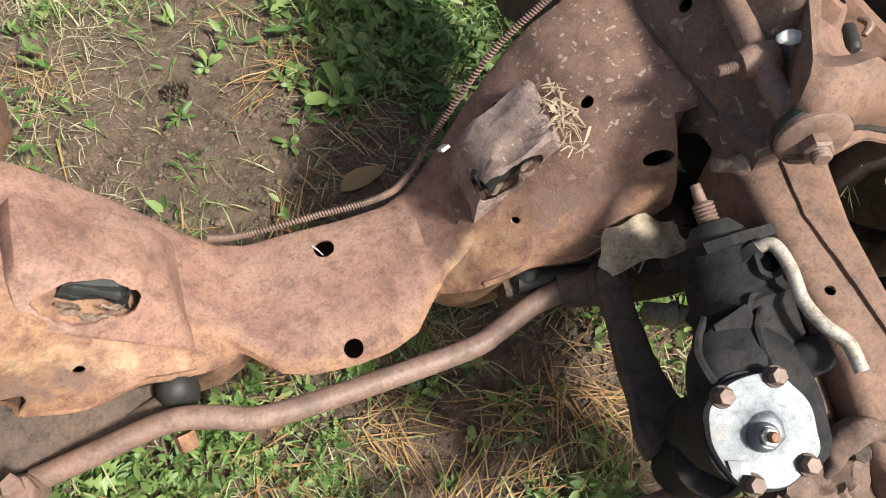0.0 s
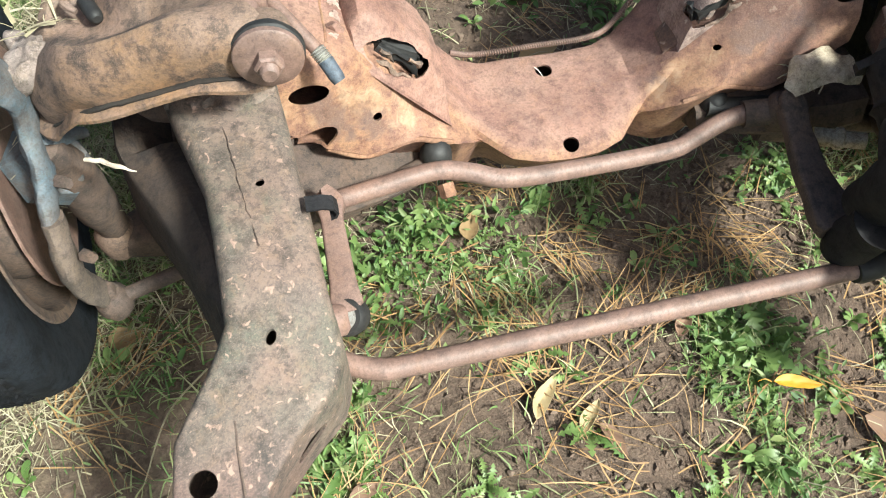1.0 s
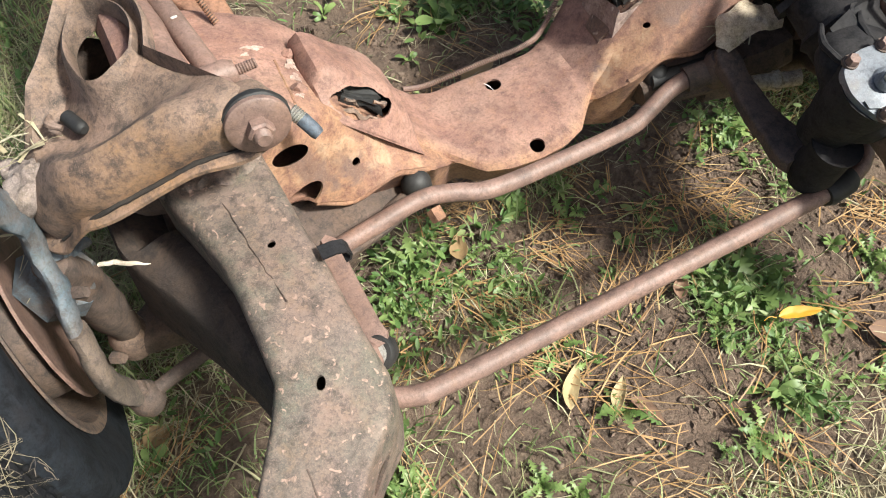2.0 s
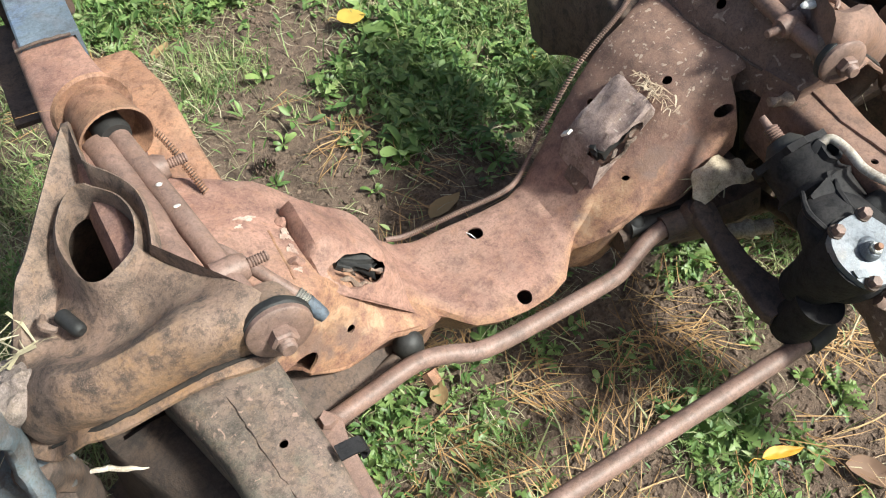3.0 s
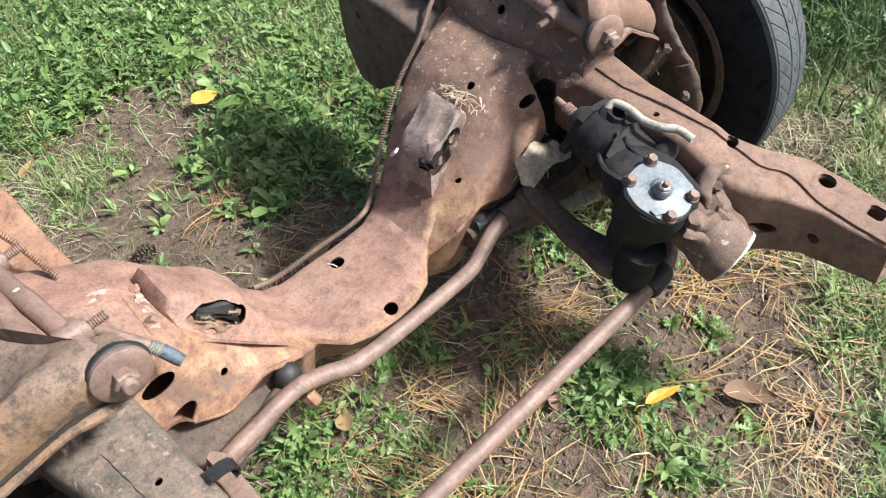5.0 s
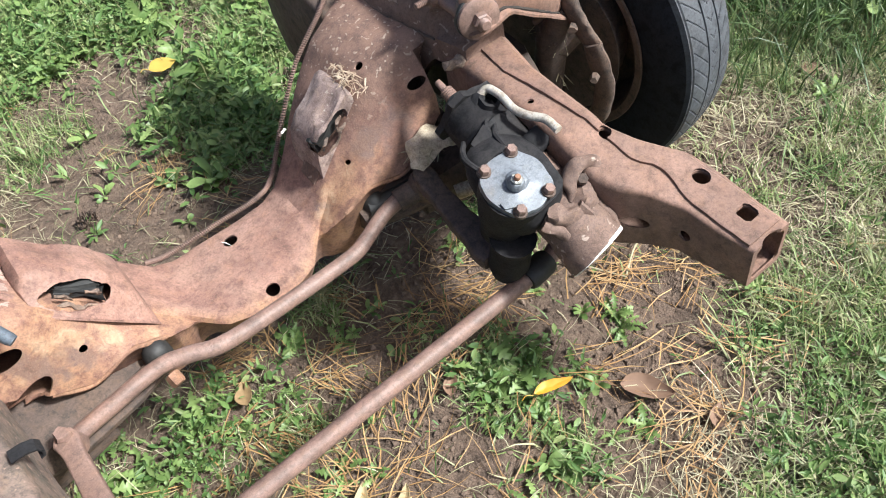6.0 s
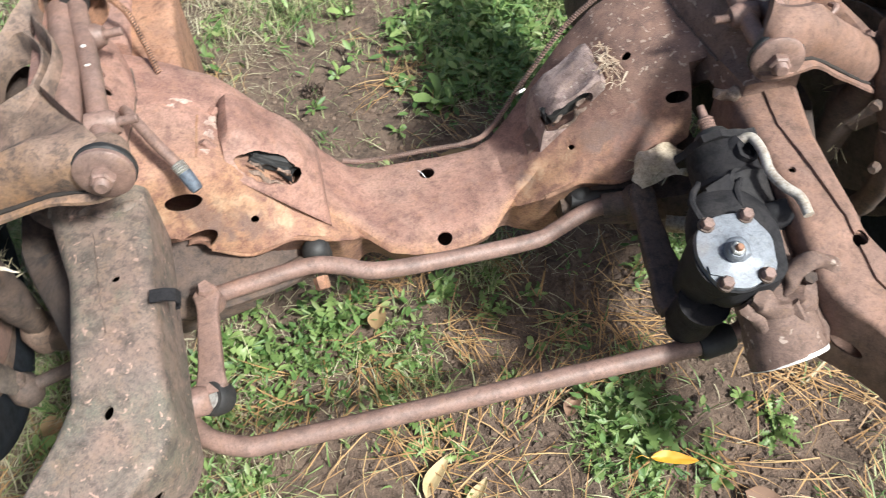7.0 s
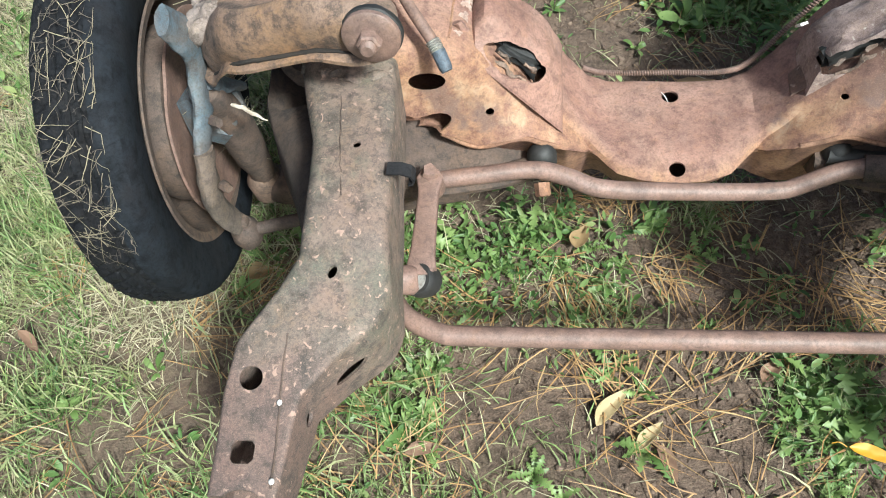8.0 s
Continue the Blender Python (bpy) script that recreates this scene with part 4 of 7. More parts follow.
    # cross shaft between the bushings
    part("cross_shaft", tube([(s * 0.376, 0.095, 0.592), (s * 0.385, 0.16, 0.588), (s * 0.400, 0.27, 0.590), (s * 0.420, 0.40, 0.600)], [0.0115, 0.0122, 0.0128, 0.0125], 16), RUST_BAR, arm)
    for y, x in ((0.178, 0.388), (0.345, 0.409)):
        part("shaft_lug", lumpy(turned((s * (x + 0.012), y, 0.588), (s * (x - 0.022), y, 0.588), [(0, 0.016), (0.7, 0.0165), (1, 0.012)], 16), 0.002, 50), RUST_BAR, arm)
        part("stud", threaded((s * (x - 0.018), y, 0.588), (s * (x - 0.044), y, 0.589), 0.0060, 9), RUST_BAR, arm, "threaded stud")
    # front bushing
    fb, fd = Vector((0.385, 0.086, 0.590) if s > 0 else (-0.372, 0.079, 0.607)), Vector((-0.26 if s > 0 else -0.06, -1, 0.10)).normalized()
    part("bushing_rubber", lumpy(turned(fb - fd * 0.016, fb - fd * 0.003, [(0, 0.030), (0.4, 0.0330), (0.8, 0.0330), (1, 0.030)], 36), 0.0015, 60), RUBBER, arm)
    part("bushing_sleeve", turned(fb - fd * 0.045, fb - fd * 0.014, [(0, 0.020), (0.5, 0.0245), (1, 0.0255)]), RUST_ARM, arm)
    washer = part("washer", turned(fb - fd * 0.006, fb + fd * 0.004, [(0, 0.029), (0.2, 0.0315), (0.7, 0.0315), (0.85, 0.0300), (1, 0.0185)], 40), RUST_BAR, arm, "pink rusted dished washer")
    part("nut", hexed(fb + fd * 0.004, fb + fd * 0.016, 0.0135), RUST_BAR, washer)
    part("bolt_end", threaded(fb + fd * 0.015, fb + fd * 0.024, 0.0088, 3), RUST_BAR, washer)
    # rear bushing
    rb, rd = Vector((s * 0.426, 0.425, 0.602)), Vector((s * 0.14, 1, 0.0)).normalized()
    part("bushing_sleeve", turned(rb - rd * 0.034, rb + rd * 0.03, [(0.62, 0.010), (0.60, 0.024), (0.50, 0.0335), (0.06, 0.0375), (0, 0.0395), (0.02, 0.0415), (0.10, 0.0400), (0.7, 0.035), (1, 0.033)], 36), RUST_EDGE, arm, "orange rusted bushing cup")
    part("bushing_flange", turned(rb + rd * 0.026, rb + rd * 0.034, [(0, 0.043), (0.5, 0.046), (1, 0.043)]), RUST_EDGE, arm, "orange rusted flange")
    part("bushing_rubber", turned(rb - rd * 0.030, rb + rd * 0.004, [(0, 0.0175), (0.2, 0.0195), (0.8, 0.0185), (1, 0.018)]), RUBBER, arm)
    part("bolt_end", threaded(rb + rd * 0.034, rb + rd * 0.062, 0.009, 7), RUST_DARK, arm)
    # ball joint
    bj = Vector((s * 0.604, 0.176, 0.486)) if s > 0 else Vector((-0.600, 0.196, 0.532))
    bm = turned(bj + Vector((0, 0, -0.018)), bj + Vector((0, 0, 0.024)), [(0, 0.031), (0.25, 0.033), (0.45, 0.032), (0.55, 0.029), (0.62, 0.025), (0.75, 0.022), (0.88, 0.017), (0.94, 0.010), (1, 0.008)], 40)
    joint = part("ball_joint", lumpy(lumpy(bm, 0.010, 40, 3), 0.005, 100, 5), CAKED if side < 0 else RUST_BAR, arm, "crusted ball joint")
    for k in range(4):
        a = 0.6 + k * math.pi / 2
        c = bj + Vector((0.031 * math.cos(a), 0.031 * math.sin(a), -0.002))
        part("rivet", lumpy(turned(c, c + Vector((0, 0, 0.017)), [(0, 0.010), (0.6, 0.010), (0.9, 0.007), (1, 0.003)], 12), 0.003, 110, k), CAKED if side < 0 else RUST_BAR, joint)
    # rubber bump stop
    bs = Vector((s * 0.540, 0.230, 0.566 if s < 0 else 0.53))
    part("bump_stop", turned(bs, bs + Vector((-s * 0.013, -0.032, 0.003)), [(0, 0.006), (0.08, 0.0082), (0.80, 0.0078), (0.94, 0.0066), (1, 0.004)], 16), RUBBER, arm, "shiny black rubber bump stop")
    part("stop_bracket", lumpy(tube([bs + Vector((s * 0.014, 0.004, 0.004)), bs + Vector((s * 0.016, -0.010, 0.008)), bs + Vector((s * 0.006, -0.018, 0.004))], [0.003, 0.005, 0.003], 8), 0.001, 90), RUST_ARM if side < 0 else RUST_BAR, arm)
    # rolled tube of the spring cap, under the arm's inner rim
    part("cap_tube", lumpy(tube([(s * 0.418, 0.160, 0.588), (s * 0.421, 0.174, 0.592), (s * 0.428, 0.27, 0.594), (s * 0.442, 0.40, 0.597)], [0.008, 0.0160, 0.0170, 0.0165], 18, 8), 0.0015, 40, s), RUST_BAR, arm, "thick rolled tube")
    if s > 0:
        arm.location = (0.028, 0.022, -0.028)
    return arm


for side in (-1, 1):
    build_arm(side)

# ---- wheels, knuckles, lower arms ----
TYRE_R, TYRE_W, RIM_R = 0.304, 0.066, 0.192
NARROW = TYRE_W / 0.086
TYRE_R_WORN = 0.288


def build_wheel(side, cx, cy, steer, treaded):
    wheel = thing("road_wheel", "worn black tyre with chevron tread on a rusty rim" if treaded else "black tyre with dry grass stuck to its muddy tread", "wheel", "road wheels")
    tyre_r, narrow = (TYRE_R, NARROW) if treaded else (TYRE_R_WORN, 0.85 * NARROW)
    axle = Matrix.Translation((cx, cy, TYRE_R - 0.006)) @ Matrix.Rotation(steer, 4, "Z")
    seg = 1400 if treaded else 840
    rows, fine = (57, 0.0025) if treaded else (29, 0.005)
    prof = [(-0.060, RIM_R - 0.004), (-0.070, RIM_R + 0.004), (-0.080, RIM_R + 0.03), (-0.087, RIM_R + 0.06), (-0.084, tyre_r - 0.027), (-0.078, tyre_r - 0.014)]
    for k in range(rows):
        w = -0.070 + fine * k
        prof.append((w, tyre_r - 0.006 * (abs(w) / 0.07) ** 2.5 - (0.002 if abs(w) > 0.066 else 0)))
    prof += [(0.078, tyre_r - 0.014), (0.084, tyre_r - 0.027), (0.087, RIM_R + 0.06), (0.080, RIM_R + 0.03), (0.070, RIM_R + 0.004), (0.060, RIM_R - 0.004)]
    rings = []
    for w, r in prof:
        ring = []
        for k in range(seg):
            a = 2 * math.pi * k / seg
            rr = r
            if abs(w) <= 0.071:
                arc = tyre_r * a
                if treaded:
                    groove = abs(abs(w) - 0.020) < 0.0014
                    sipe = (arc + abs(w) * 0.9) % 0.030 < 0.0022 and (0.024 < abs(w) < 0.064 or abs(w) < 0.012)
                    rr -= 0.005 if groove else 0.0035 if sipe else 0
                else:
                    groove = abs(abs(w) - 0.022) < 0.0026 or abs(w) < 0.0026
                    sipe = (arc + w * 0.5) % 0.026 < 0.004 and w < 0.034
                    rr += (0.004 if w < 0.034 else 0.0008) * noise.noise(Vector((w * 60, 20 * math.cos(a), 20 * math.sin(a)))) - (0.004 if groove else 0.003 if sipe else 0)
            ring.append(axle @ Vector((w * narrow, rr * math.cos(a), rr * math.sin(a))))
        rings.append(ring)
    tyre = part("tyre", loft(rings, None, (False, False)), TYRE_WORN if treaded else TYRE_MUDDY, wheel, sharp=25)
    tyre.data.materials.append(TYRE_SIDE)
    n = len(prof)
    flags = np.zeros(len(tyre.data.polygons), dtype=np.int32)
    for p in tyre.data.polygons:
        row = p.index // seg
        flags[p.index] = 0 if 6 <= row < n - (7 if treaded else 14) else 1
    tyre.data.polygons.foreach_set("material_index", flags)
    # rim: a rolled barrel open inwards
    prof = [(0.06, RIM_R - 0.004), (-0.06, RIM_R - 0.004), (-0.072, RIM_R + 0.002), (-0.076, RIM_R + 0.010), (-0.080, RIM_R + 0.008), (-0.076, RIM_R - 0.006), (-0.062, RIM_R - 0.012), (-0.03, RIM_R - 0.016), (0.0, RIM_R - 0.03), (0.03, RIM_R - 0.034), (0.035, 0.12), (0.03, 0.05), (0.04, 0.05), (0.045, 0.12), (0.05, RIM_R - 0.02)]
    rings = [[axle @ Vector(((w if side > 0 else -w) * narrow, r * math.cos(a), r * math.sin(a))) for a in (2 * math.pi * k / 72 for k in range(72))] for w, r in prof]
    part("rim", loft(rings, None, (False, False)), RUST_DARK, wheel, "brown rusted steel rim")
    return wheel, axle


wheel_left, axle_left = build_wheel(-1, -0.763, 0.252, 0.075, False)
wheel_right, axle_right = build_wheel(1, 0.758, 0.268, 0.09, True)


def build_brake(side, axle):
    hub = thing("brake_knuckle", "brake drum and steering knuckle, blue-grey paint over rust" if side < 0 else "dark rusty brake drum and steering knuckle", "brake", "brake knuckles")
    m = axle

    def ax(x, y, z):
        return m @ Vector((side * x, y, z))
    seg = 48
    prof = [(-0.005, 0.02), (-0.005, 0.130), (-0.02, 0.136), (-0.045, 0.136), (-0.050, 0.134), (-0.054, 0.122), (-0.060, 0.09), (-0.062, 0.05), (-0.062, 0.01)]
    rings = [[ax(w, r * math.cos(a), r * math.sin(a)) for a in (2 * math.pi * k / seg for k in range(seg))] for w, r in prof]
    part("brake_drum", lumpy(loft(rings), 0.002, 30), RUST_DARK, hub, "brown rusted drum")
    prof = [(-0.062, 0.150), (-0.0625, 0.157), (-0.0665, 0.157), (-0.067, 0.148), (-0.063, 0.135), (-0.066, 0.10), (-0.070, 0.04)]
    rings = [[ax(w, r * math.cos(a), r * math.sin(a)) for a in (2 * math.pi * k / seg for k in range(seg))] for w, r in prof]
    part("backing_plate", lumpy(loft(rings), 0.002, 25), RUST_BAR if side < 0 else RUST_DARK, hub, "thin rusted backing plate")
    bm = tube([(side * 0.632, 0.150, 0.575), (side * 0.628, 0.166, 0.535), (side * 0.628, 0.172, 0.49), (side * 0.632, 0.152, 0.445), (side * 0.636, 0.126, 0.41), (side * 0.640, 0.100, 0.380)], [0.020, 0.024, 0.023, 0.022, 0.021, 0.018], 18, 10, flat=0.5)
    k = part("knuckle", lumpy(lumpy(bm, 0.004, 22), 0.002, 80, 2), BLUE_GREY if side < 0 else RUST_DARK, hub, "cast knuckle with blue-grey paint" if side < 0 else "dark rusty cast knuckle")
    part("spindle_web", lumpy(tube([(side * 0.628, 0.170, 0.455), (side * 0.618, 0.19, 0.425), (side * 0.60, 0.205, 0.405)], [0.022, 0.017, 0.012], 12, 6, flat=0.6), 0.005, 50), BLUE_GREY if side < 0 else RUST_DARK, k)
    part("spindle_boss", lumpy(turned((side * 0.615, 0.185, 0.40), (side * 0.66, 0.20, 0.36), [(0, 0.020), (0.15, 0.030), (0.2, 0.034), (0.5, 0.036), (0.55, 0.044), (1, 0.05)], 6), 0.003, 40), BLUE_GREY if side < 0 else RUST_DARK, k)
    part("lower_yoke", lumpy(tube([(side * 0.63, 0.165, 0.44), (side * 0.628, 0.19, 0.36), (side * 0.63, 0.20, 0.28), (side * 0.63, 0.21, 0.20)], [0.020, 0.028, 0.028, 0.020], 14), 0.004, 45), RUST_DARK, k)
    part("steering_arm", lumpy(tube([(side * 0.637, 0.105, 0.39), (side * 0.642, 0.082, 0.33), (side * 0.642, 0.080, 0.28), (side * 0.634, 0.090, 0.235)], [0.021, 0.023, 0.020, 0.018], 14, flat=0.55), 0.003, 45), KNUCKLE_BROWN if side < 0 else RUST_DARK, k, "bare brown forging")
    for z, y in ((0.42, 0.125), (0.345, 0.075)):
        part("knuckle_bolt", lumpy(hexed((side * 0.62, y + 0.006, z), (side * 0.607, y - 0.004, z + 0.004), 0.0075), 0.002, 90), RUST_DARK, k)
    return hub


build_brake(-1, axle_left)
build_brake(1, axle_right)


def build_lower_arm(side):
    arm = thing("lower_control_arm", "dark rusted lower suspension arm under the frame", "suspension arm", "lower control arms")
    s = side
    rings = []
    for x, y0, y1, z0, z1 in ((0.30, 0.16, 0.40, 0.19, 0.235), (0.38, 0.15, 0.37, 0.175, 0.235), (0.46, 0.155, 0.32, 0.16, 0.225), (0.54, 0.17, 0.27, 0.15, 0.21), (0.61, 0.185, 0.245, 0.145, 0.19), (0.65, 0.195, 0.235, 0.145, 0.18)):
        rings.append([(s * x, y, z) for y, z in rounded_ring(y0, y1, z0, z1, 0.012)])
    part("arm_pressing", lumpy(loft(rings), 0.003, 16, s), RUST_DARK, arm)
    part("ball_joint", turned((s * 0.632, 0.215, 0.15), (s * 0.632, 0.213, 0.215), [(0, 0.028), (0.5, 0.03), (0.8, 0.022), (1, 0.012)]), RUST_ARM, arm)
    # coil spring seat and strut stub seen in the gap
    part("shock_absorber", tube([(s * 0.505, 0.20, 0.22), (s * 0.485, 0.24, 0.36), (s * 0.475, 0.265, 0.46), (s * 0.472, 0.272, 0.50)], [0.026, 0.026, 0.024, 0.014], 16), RUST_DARK, arm)
    part("shock_stem", threaded((s * 0.472, 0.272, 0.495), (s * 0.468, 0.278, 0.545), 0.006, 9), RUST_BAR, arm)
    part("spring_seat", lumpy(turned((s * 0.485, 0.265, 0.40), (s * 0.485, 0.265, 0.425), [(0, 0.066), (0.4, 0.070), (1, 0.060)], 28), 0.006, 40), RUST_DARK, arm, "rusty spring seat")
    part("strut_bolt", lumpy(hexed((s * 0.545, 0.165, 0.345), (s * 0.53, 0.155, 0.36), 0.0095), 0.002, 80), RUST_DARK, arm)
    part("strut_arm", tube([(s * 0.545, 0.17, 0.34), (s * 0.50, 0.19, 0.31), (s * 0.44, 0.2, 0.29)], 0.013, 12), RUST_DARK, arm)
    return arm


for side in (-1, 1):
    build_lower_arm(side)

# ---- steering linkage ----
link = thing("center_link", "bent rusty steering centre link hung between two arms", "steering link")
part("link_bar", tube([(-0.335, 0.122, 0.300), (-0.27, 0.130, 0.302), (-0.200, 0.140, 0.300), (-0.155, 0.132, 0.294), (-0.107, 0.118, 0.286), (0.0, 0.121, 0.275), (0.125, 0.130, 0.264), (0.165, 0.140, 0.266), (0.213, 0.155, 0.274), (0.255, 0.16, 0.278)], [0.0125, 0.0125, 0.0125, 0.013, 0.013, 0.0125, 0.0125, 0.0125, 0.013, 0.014], 16), RUST_BAR, link)
part("link_eye", lumpy(turned((0.295, 0.150, 0.262), (0.292, 0.146, 0.312), [(0, 0.020), (0.4, 0.024), (0.75, 0.024), (1, 0.016)]), 0.002, 40), RUST_DARK, link)
part("link_eye", lumpy(turned((-0.341, 0.113, 0.288), (-0.341, 0.111, 0.318), [(0, 0.016), (0.4, 0.019), (1, 0.015)]), 0.002, 40), RUST_BAR, link)
part("pivot_bolt", hexed((-0.19, 0.128, 0.285), (-0.188, 0.112, 0.276), 0.011), RUST_EDGE, link, "orange rusted bolt head")
part("end_sleeve", tube([(0.245, 0.160, 0.276), (0.285, 0.152, 0.283)], 0.019, 14, 0), RUST_DARK, link)


def build_tie_rod(side):
    rod = thing("tie_rod", "thin dark tie rod with a rubber boot at its inner end", "steering link", "tie rods")
    s = side
    inner = Vector((-0.190, 0.180, 0.270)) if s < 0 else Vector((0.220, 0.194, 0.255))
    outer = Vector((s * 0.630, 0.092, 0.212))
    part("rod", tube([inner, inner.lerp(outer, 0.5) + Vector((0, 0, -0.004)), outer], 0.010, 12), RUST_DARK, rod)
    part("clamp_sleeve", tube([inner.lerp(outer, 0.18), inner.lerp(outer, 0.55)], 0.014, 12, 0), RUST_DARK, rod)
    part("boot", turned(inner + Vector((0, 0.0, -0.02)), inner + Vector((0, 0.002, 0.03)), [(0, 0.016), (0.3, 0.022), (0.7, 0.021), (0.9, 0.015), (1, 0.008)]), RUBBER, rod, "grey-black rubber boot")
    # Rod end and castle nut: shade at the knuckle put into their colour.
    part("rod_end", lumpy(turned(outer + Vector((0, 0, -0.024)), outer + Vector((0, 0, 0.022)), [(0, 0.018), (0.3, 0.023), (0.7, 0.022), (1, 0.014)]), 0.002, 60), RUST_DARK, rod)
    if s > 0:
        part("dust_sleeve", lumpy(tube([(0.207, 0.192, 0.263), (0.25, 0.180, 0.266), (0.29, 0.170, 0.270), (0.33, 0.160, 0.274)], [0.017, 0.0155, 0.0165, 0.015], 14), 0.003, 50), RUBBER, rod, "greasy black rubber sleeve")
    part("castle_nut", hexed(outer + Vector((0, 0, 0.020)), outer + Vector((0, 0, 0.036)), 0.012), RUST_DARK, rod)
    return rod


for side in (-1, 1):
    build_tie_rod(side)

idler = thing("idler_arm", "flat rusty idler arm pivoting on the frame rail", "steering arm")
rings = []
for t in [k / 12 for k in range(13)]:
    y = 0.118 - 0.158 * t
    w = interp(t, [0, 0.08, 0.2, 0.8, 0.93, 1], [0.012, 0.019, 0.0135, 0.016, 0.020, 0.013])
    z = 0.324 - 0.012 * t
    x = -0.341 - 0.003 * t
    rings.append([(x + a, y, z + b) for a, b in rounded_ring(-w, w, -0.010, 0.008, 0.004)])
part("arm_bar", loft(rings), RUST_BAR, idler)
part("castle_nut", lumpy(lumpy(hexed((-0.341, 0.110, 0.328), (-0.341, 0.109, 0.341), 0.0112), 0.003, 90), 0.002, 200), RUST_BAR, idler, "crusted castle nut")
part("bushing_rubber", turned((-0.338, -0.030, 0.284), (-0.350, -0.042, 0.312), [(0, 0.021), (0.5, 0.0235), (0.9, 0.0225), (1, 0.020)]), RUBBER, idler, "black rubber bushing")
part("bushing_face", turned((-0.350, -0.042, 0.311), (-0.351, -0.043, 0.3145), [(0, 0.0155), (1, 0.0145)]), GALV, idler)
part("pivot_lug", lumpy(turned((-0.41, -0.062, 0.33), (-0.348, -0.044, 0.316), [(0, 0.026), (0.4, 0.021), (0.5, 0.023), (0.55, 0.019), (0.9, 0.018), (1, 0.014)]), 0.003, 50), RUST_BAR, idler)

pitman = thing("pitman_arm", "black pitman arm hanging below the steering box", "steering arm")
rings = []
for t in [k / 14 for k in range(15)]:
    c = Vector((0.283, -0.050, 0.292)).lerp(Vector((0.294, 0.150, 0.315)), t) + Vector((0, 0, -0.018 * math.sin(math.pi * t)))
    w = interp(t, [0, 0.1, 0.3, 0.75, 0.9, 1], [0.030, 0.034, 0.024, 0.017, 0.021, 0.014])
    rings.append([(c.x + a, c.y, c.z + b) for a, b in rounded_ring(-w, w, -0.013, 0.012, 0.006)])
part("arm_bar", lumpy(loft(rings), 0.002, 30), RUST_DARK, pitman)
part("splined_hub", turned((0.284, -0.062, 0.262), (0.288, -0.078, 0.35), [(0, 0.024), (0.3, 0.032), (0.8, 0.030), (1, 0.034)]), BLACK_IRON, pitman)

# ---- steering box ----
box = thing("steering_box", "greasy black steering gear box with a clean aluminium cover", "steering gear")
GA, GB = Vector((0.352, -0.168, 0.362)), Vector((0.352, 0.120, 0.458))
gdir = (GB - GA).normalized()
gup = Vector((0, -gdir.z, gdir.y))
bm = turned(GA, GA.lerp(GB, 0.46), [(0, 0.040), (0.06, 0.043), (0.4, 0.044), (0.6, 0.044), (1, 0.044)], 32)
part("worm_housing", lumpy(bm, 0.003, 30), RUST_TOWER, box, "brown rusted cast end")
bm = turned(GA.lerp(GB, 0.44), GA.lerp(GB, 0.90), [(0, 0.046), (0.1, 0.049), (0.5, 0.047), (0.56, 0.052), (0.62, 0.044), (0.95, 0.042), (1, 0.036)], 32)
part("valve_housing", lumpy(bm, 0.002, 40, 2), BLACK_IRON, box, "black valve housing")
part("end_cap", turned(GA - gdir * 0.008, GA + gdir * 0.004, [(0, 0.038), (0.5, 0.041), (1, 0.041)], 32), RUST_TOWER, box, "rusty end cap")
cc = Vector((0.296, -0.084, 0.462))
bm = turned(cc - gup * 0.135, cc - gup * 0.004, [(0, 0.030), (0.25, 0.034), (0.45, 0.042), (0.8, 0.047), (1, 0.049)], 32)
part("sector_housing", lumpy(bm, 0.003, 28, 5), BLACK_IRON, box, "greasy sector housing")
rings = []
for h, wx, y0, y1 in ((-0.100, 0.032, -0.040, 0.030), (-0.07, 0.044, -0.052, 0.055), (-0.045, 0.050, -0.054, 0.085), (-0.028, 0.051, -0.053, 0.090), (-0.016, 0.048, -0.049, 0.080), (-0.008, 0.045, -0.046, 0.055)):
    ring = []
    for k in range(36):
        a = 2 * math.pi * k / 36
        u, v = math.cos(a), math.sin(a)
        u, v = math.copysign(abs(u) ** 0.75, u), math.copysign(abs(v) ** 0.75, v)
        ring.append(cc + gup * h + Vector((0.030 * (1 - h / -0.1) * 0 + 0.018 + wx * u, 0, 0)) + gdir * ((y0 + y1) / 2 + (y1 - y0) / 2 * v))
    rings.append(ring)
part("gear_body", lumpy(loft(rings), 0.004, 26, 7), BLACK_IRON, box, "grey-black cast body")
for bx in (-0.022, 0.036):
    part("casting_rib", lumpy(tube([cc + Vector((bx * 0.9, 0, 0)) + gdir * 0.040 - gup * 0.012, cc + Vector((bx, 0, 0)) + gdir * 0.075 - gup * 0.016, cc + Vector((bx + 0.02, 0, 0)) + gdir * 0.100 - gup * 0.026], [0.005, 0.005, 0.003], 8), 0.002, 60), BLACK_IRON, box)
# aluminium side cover: a lobed plate
cring = []
for k in range(64):
    a = 2 * math.pi * k / 64
    r = 0.0460 + 0.0030 * max(0.0, math.cos(4 * (a - math.pi / 4 - 0.12))) ** 2 + 0.0006 * math.sin(7 * a)
    cring.append((r * math.cos(a), r * math.sin(a)))


def on_cover(x, y, h):
    return cc + Vector((x, 0, 0)) + gdir * y + gup * h


rings = [[on_cover(x * k, y * k, h) for x, y in cring] for k, h in ((1.0, -0.006), (1.0, 0.003), (0.985, 0.0045), (0.90, 0.0048), (0.70, 0.0052), (0.45, 0.0062), (0.34, 0.0075), (0.27, 0.012), (0.2, 0.013))]
cover = part("cover", loft(rings), ALUMINIUM, box, "clean silver aluminium cover")
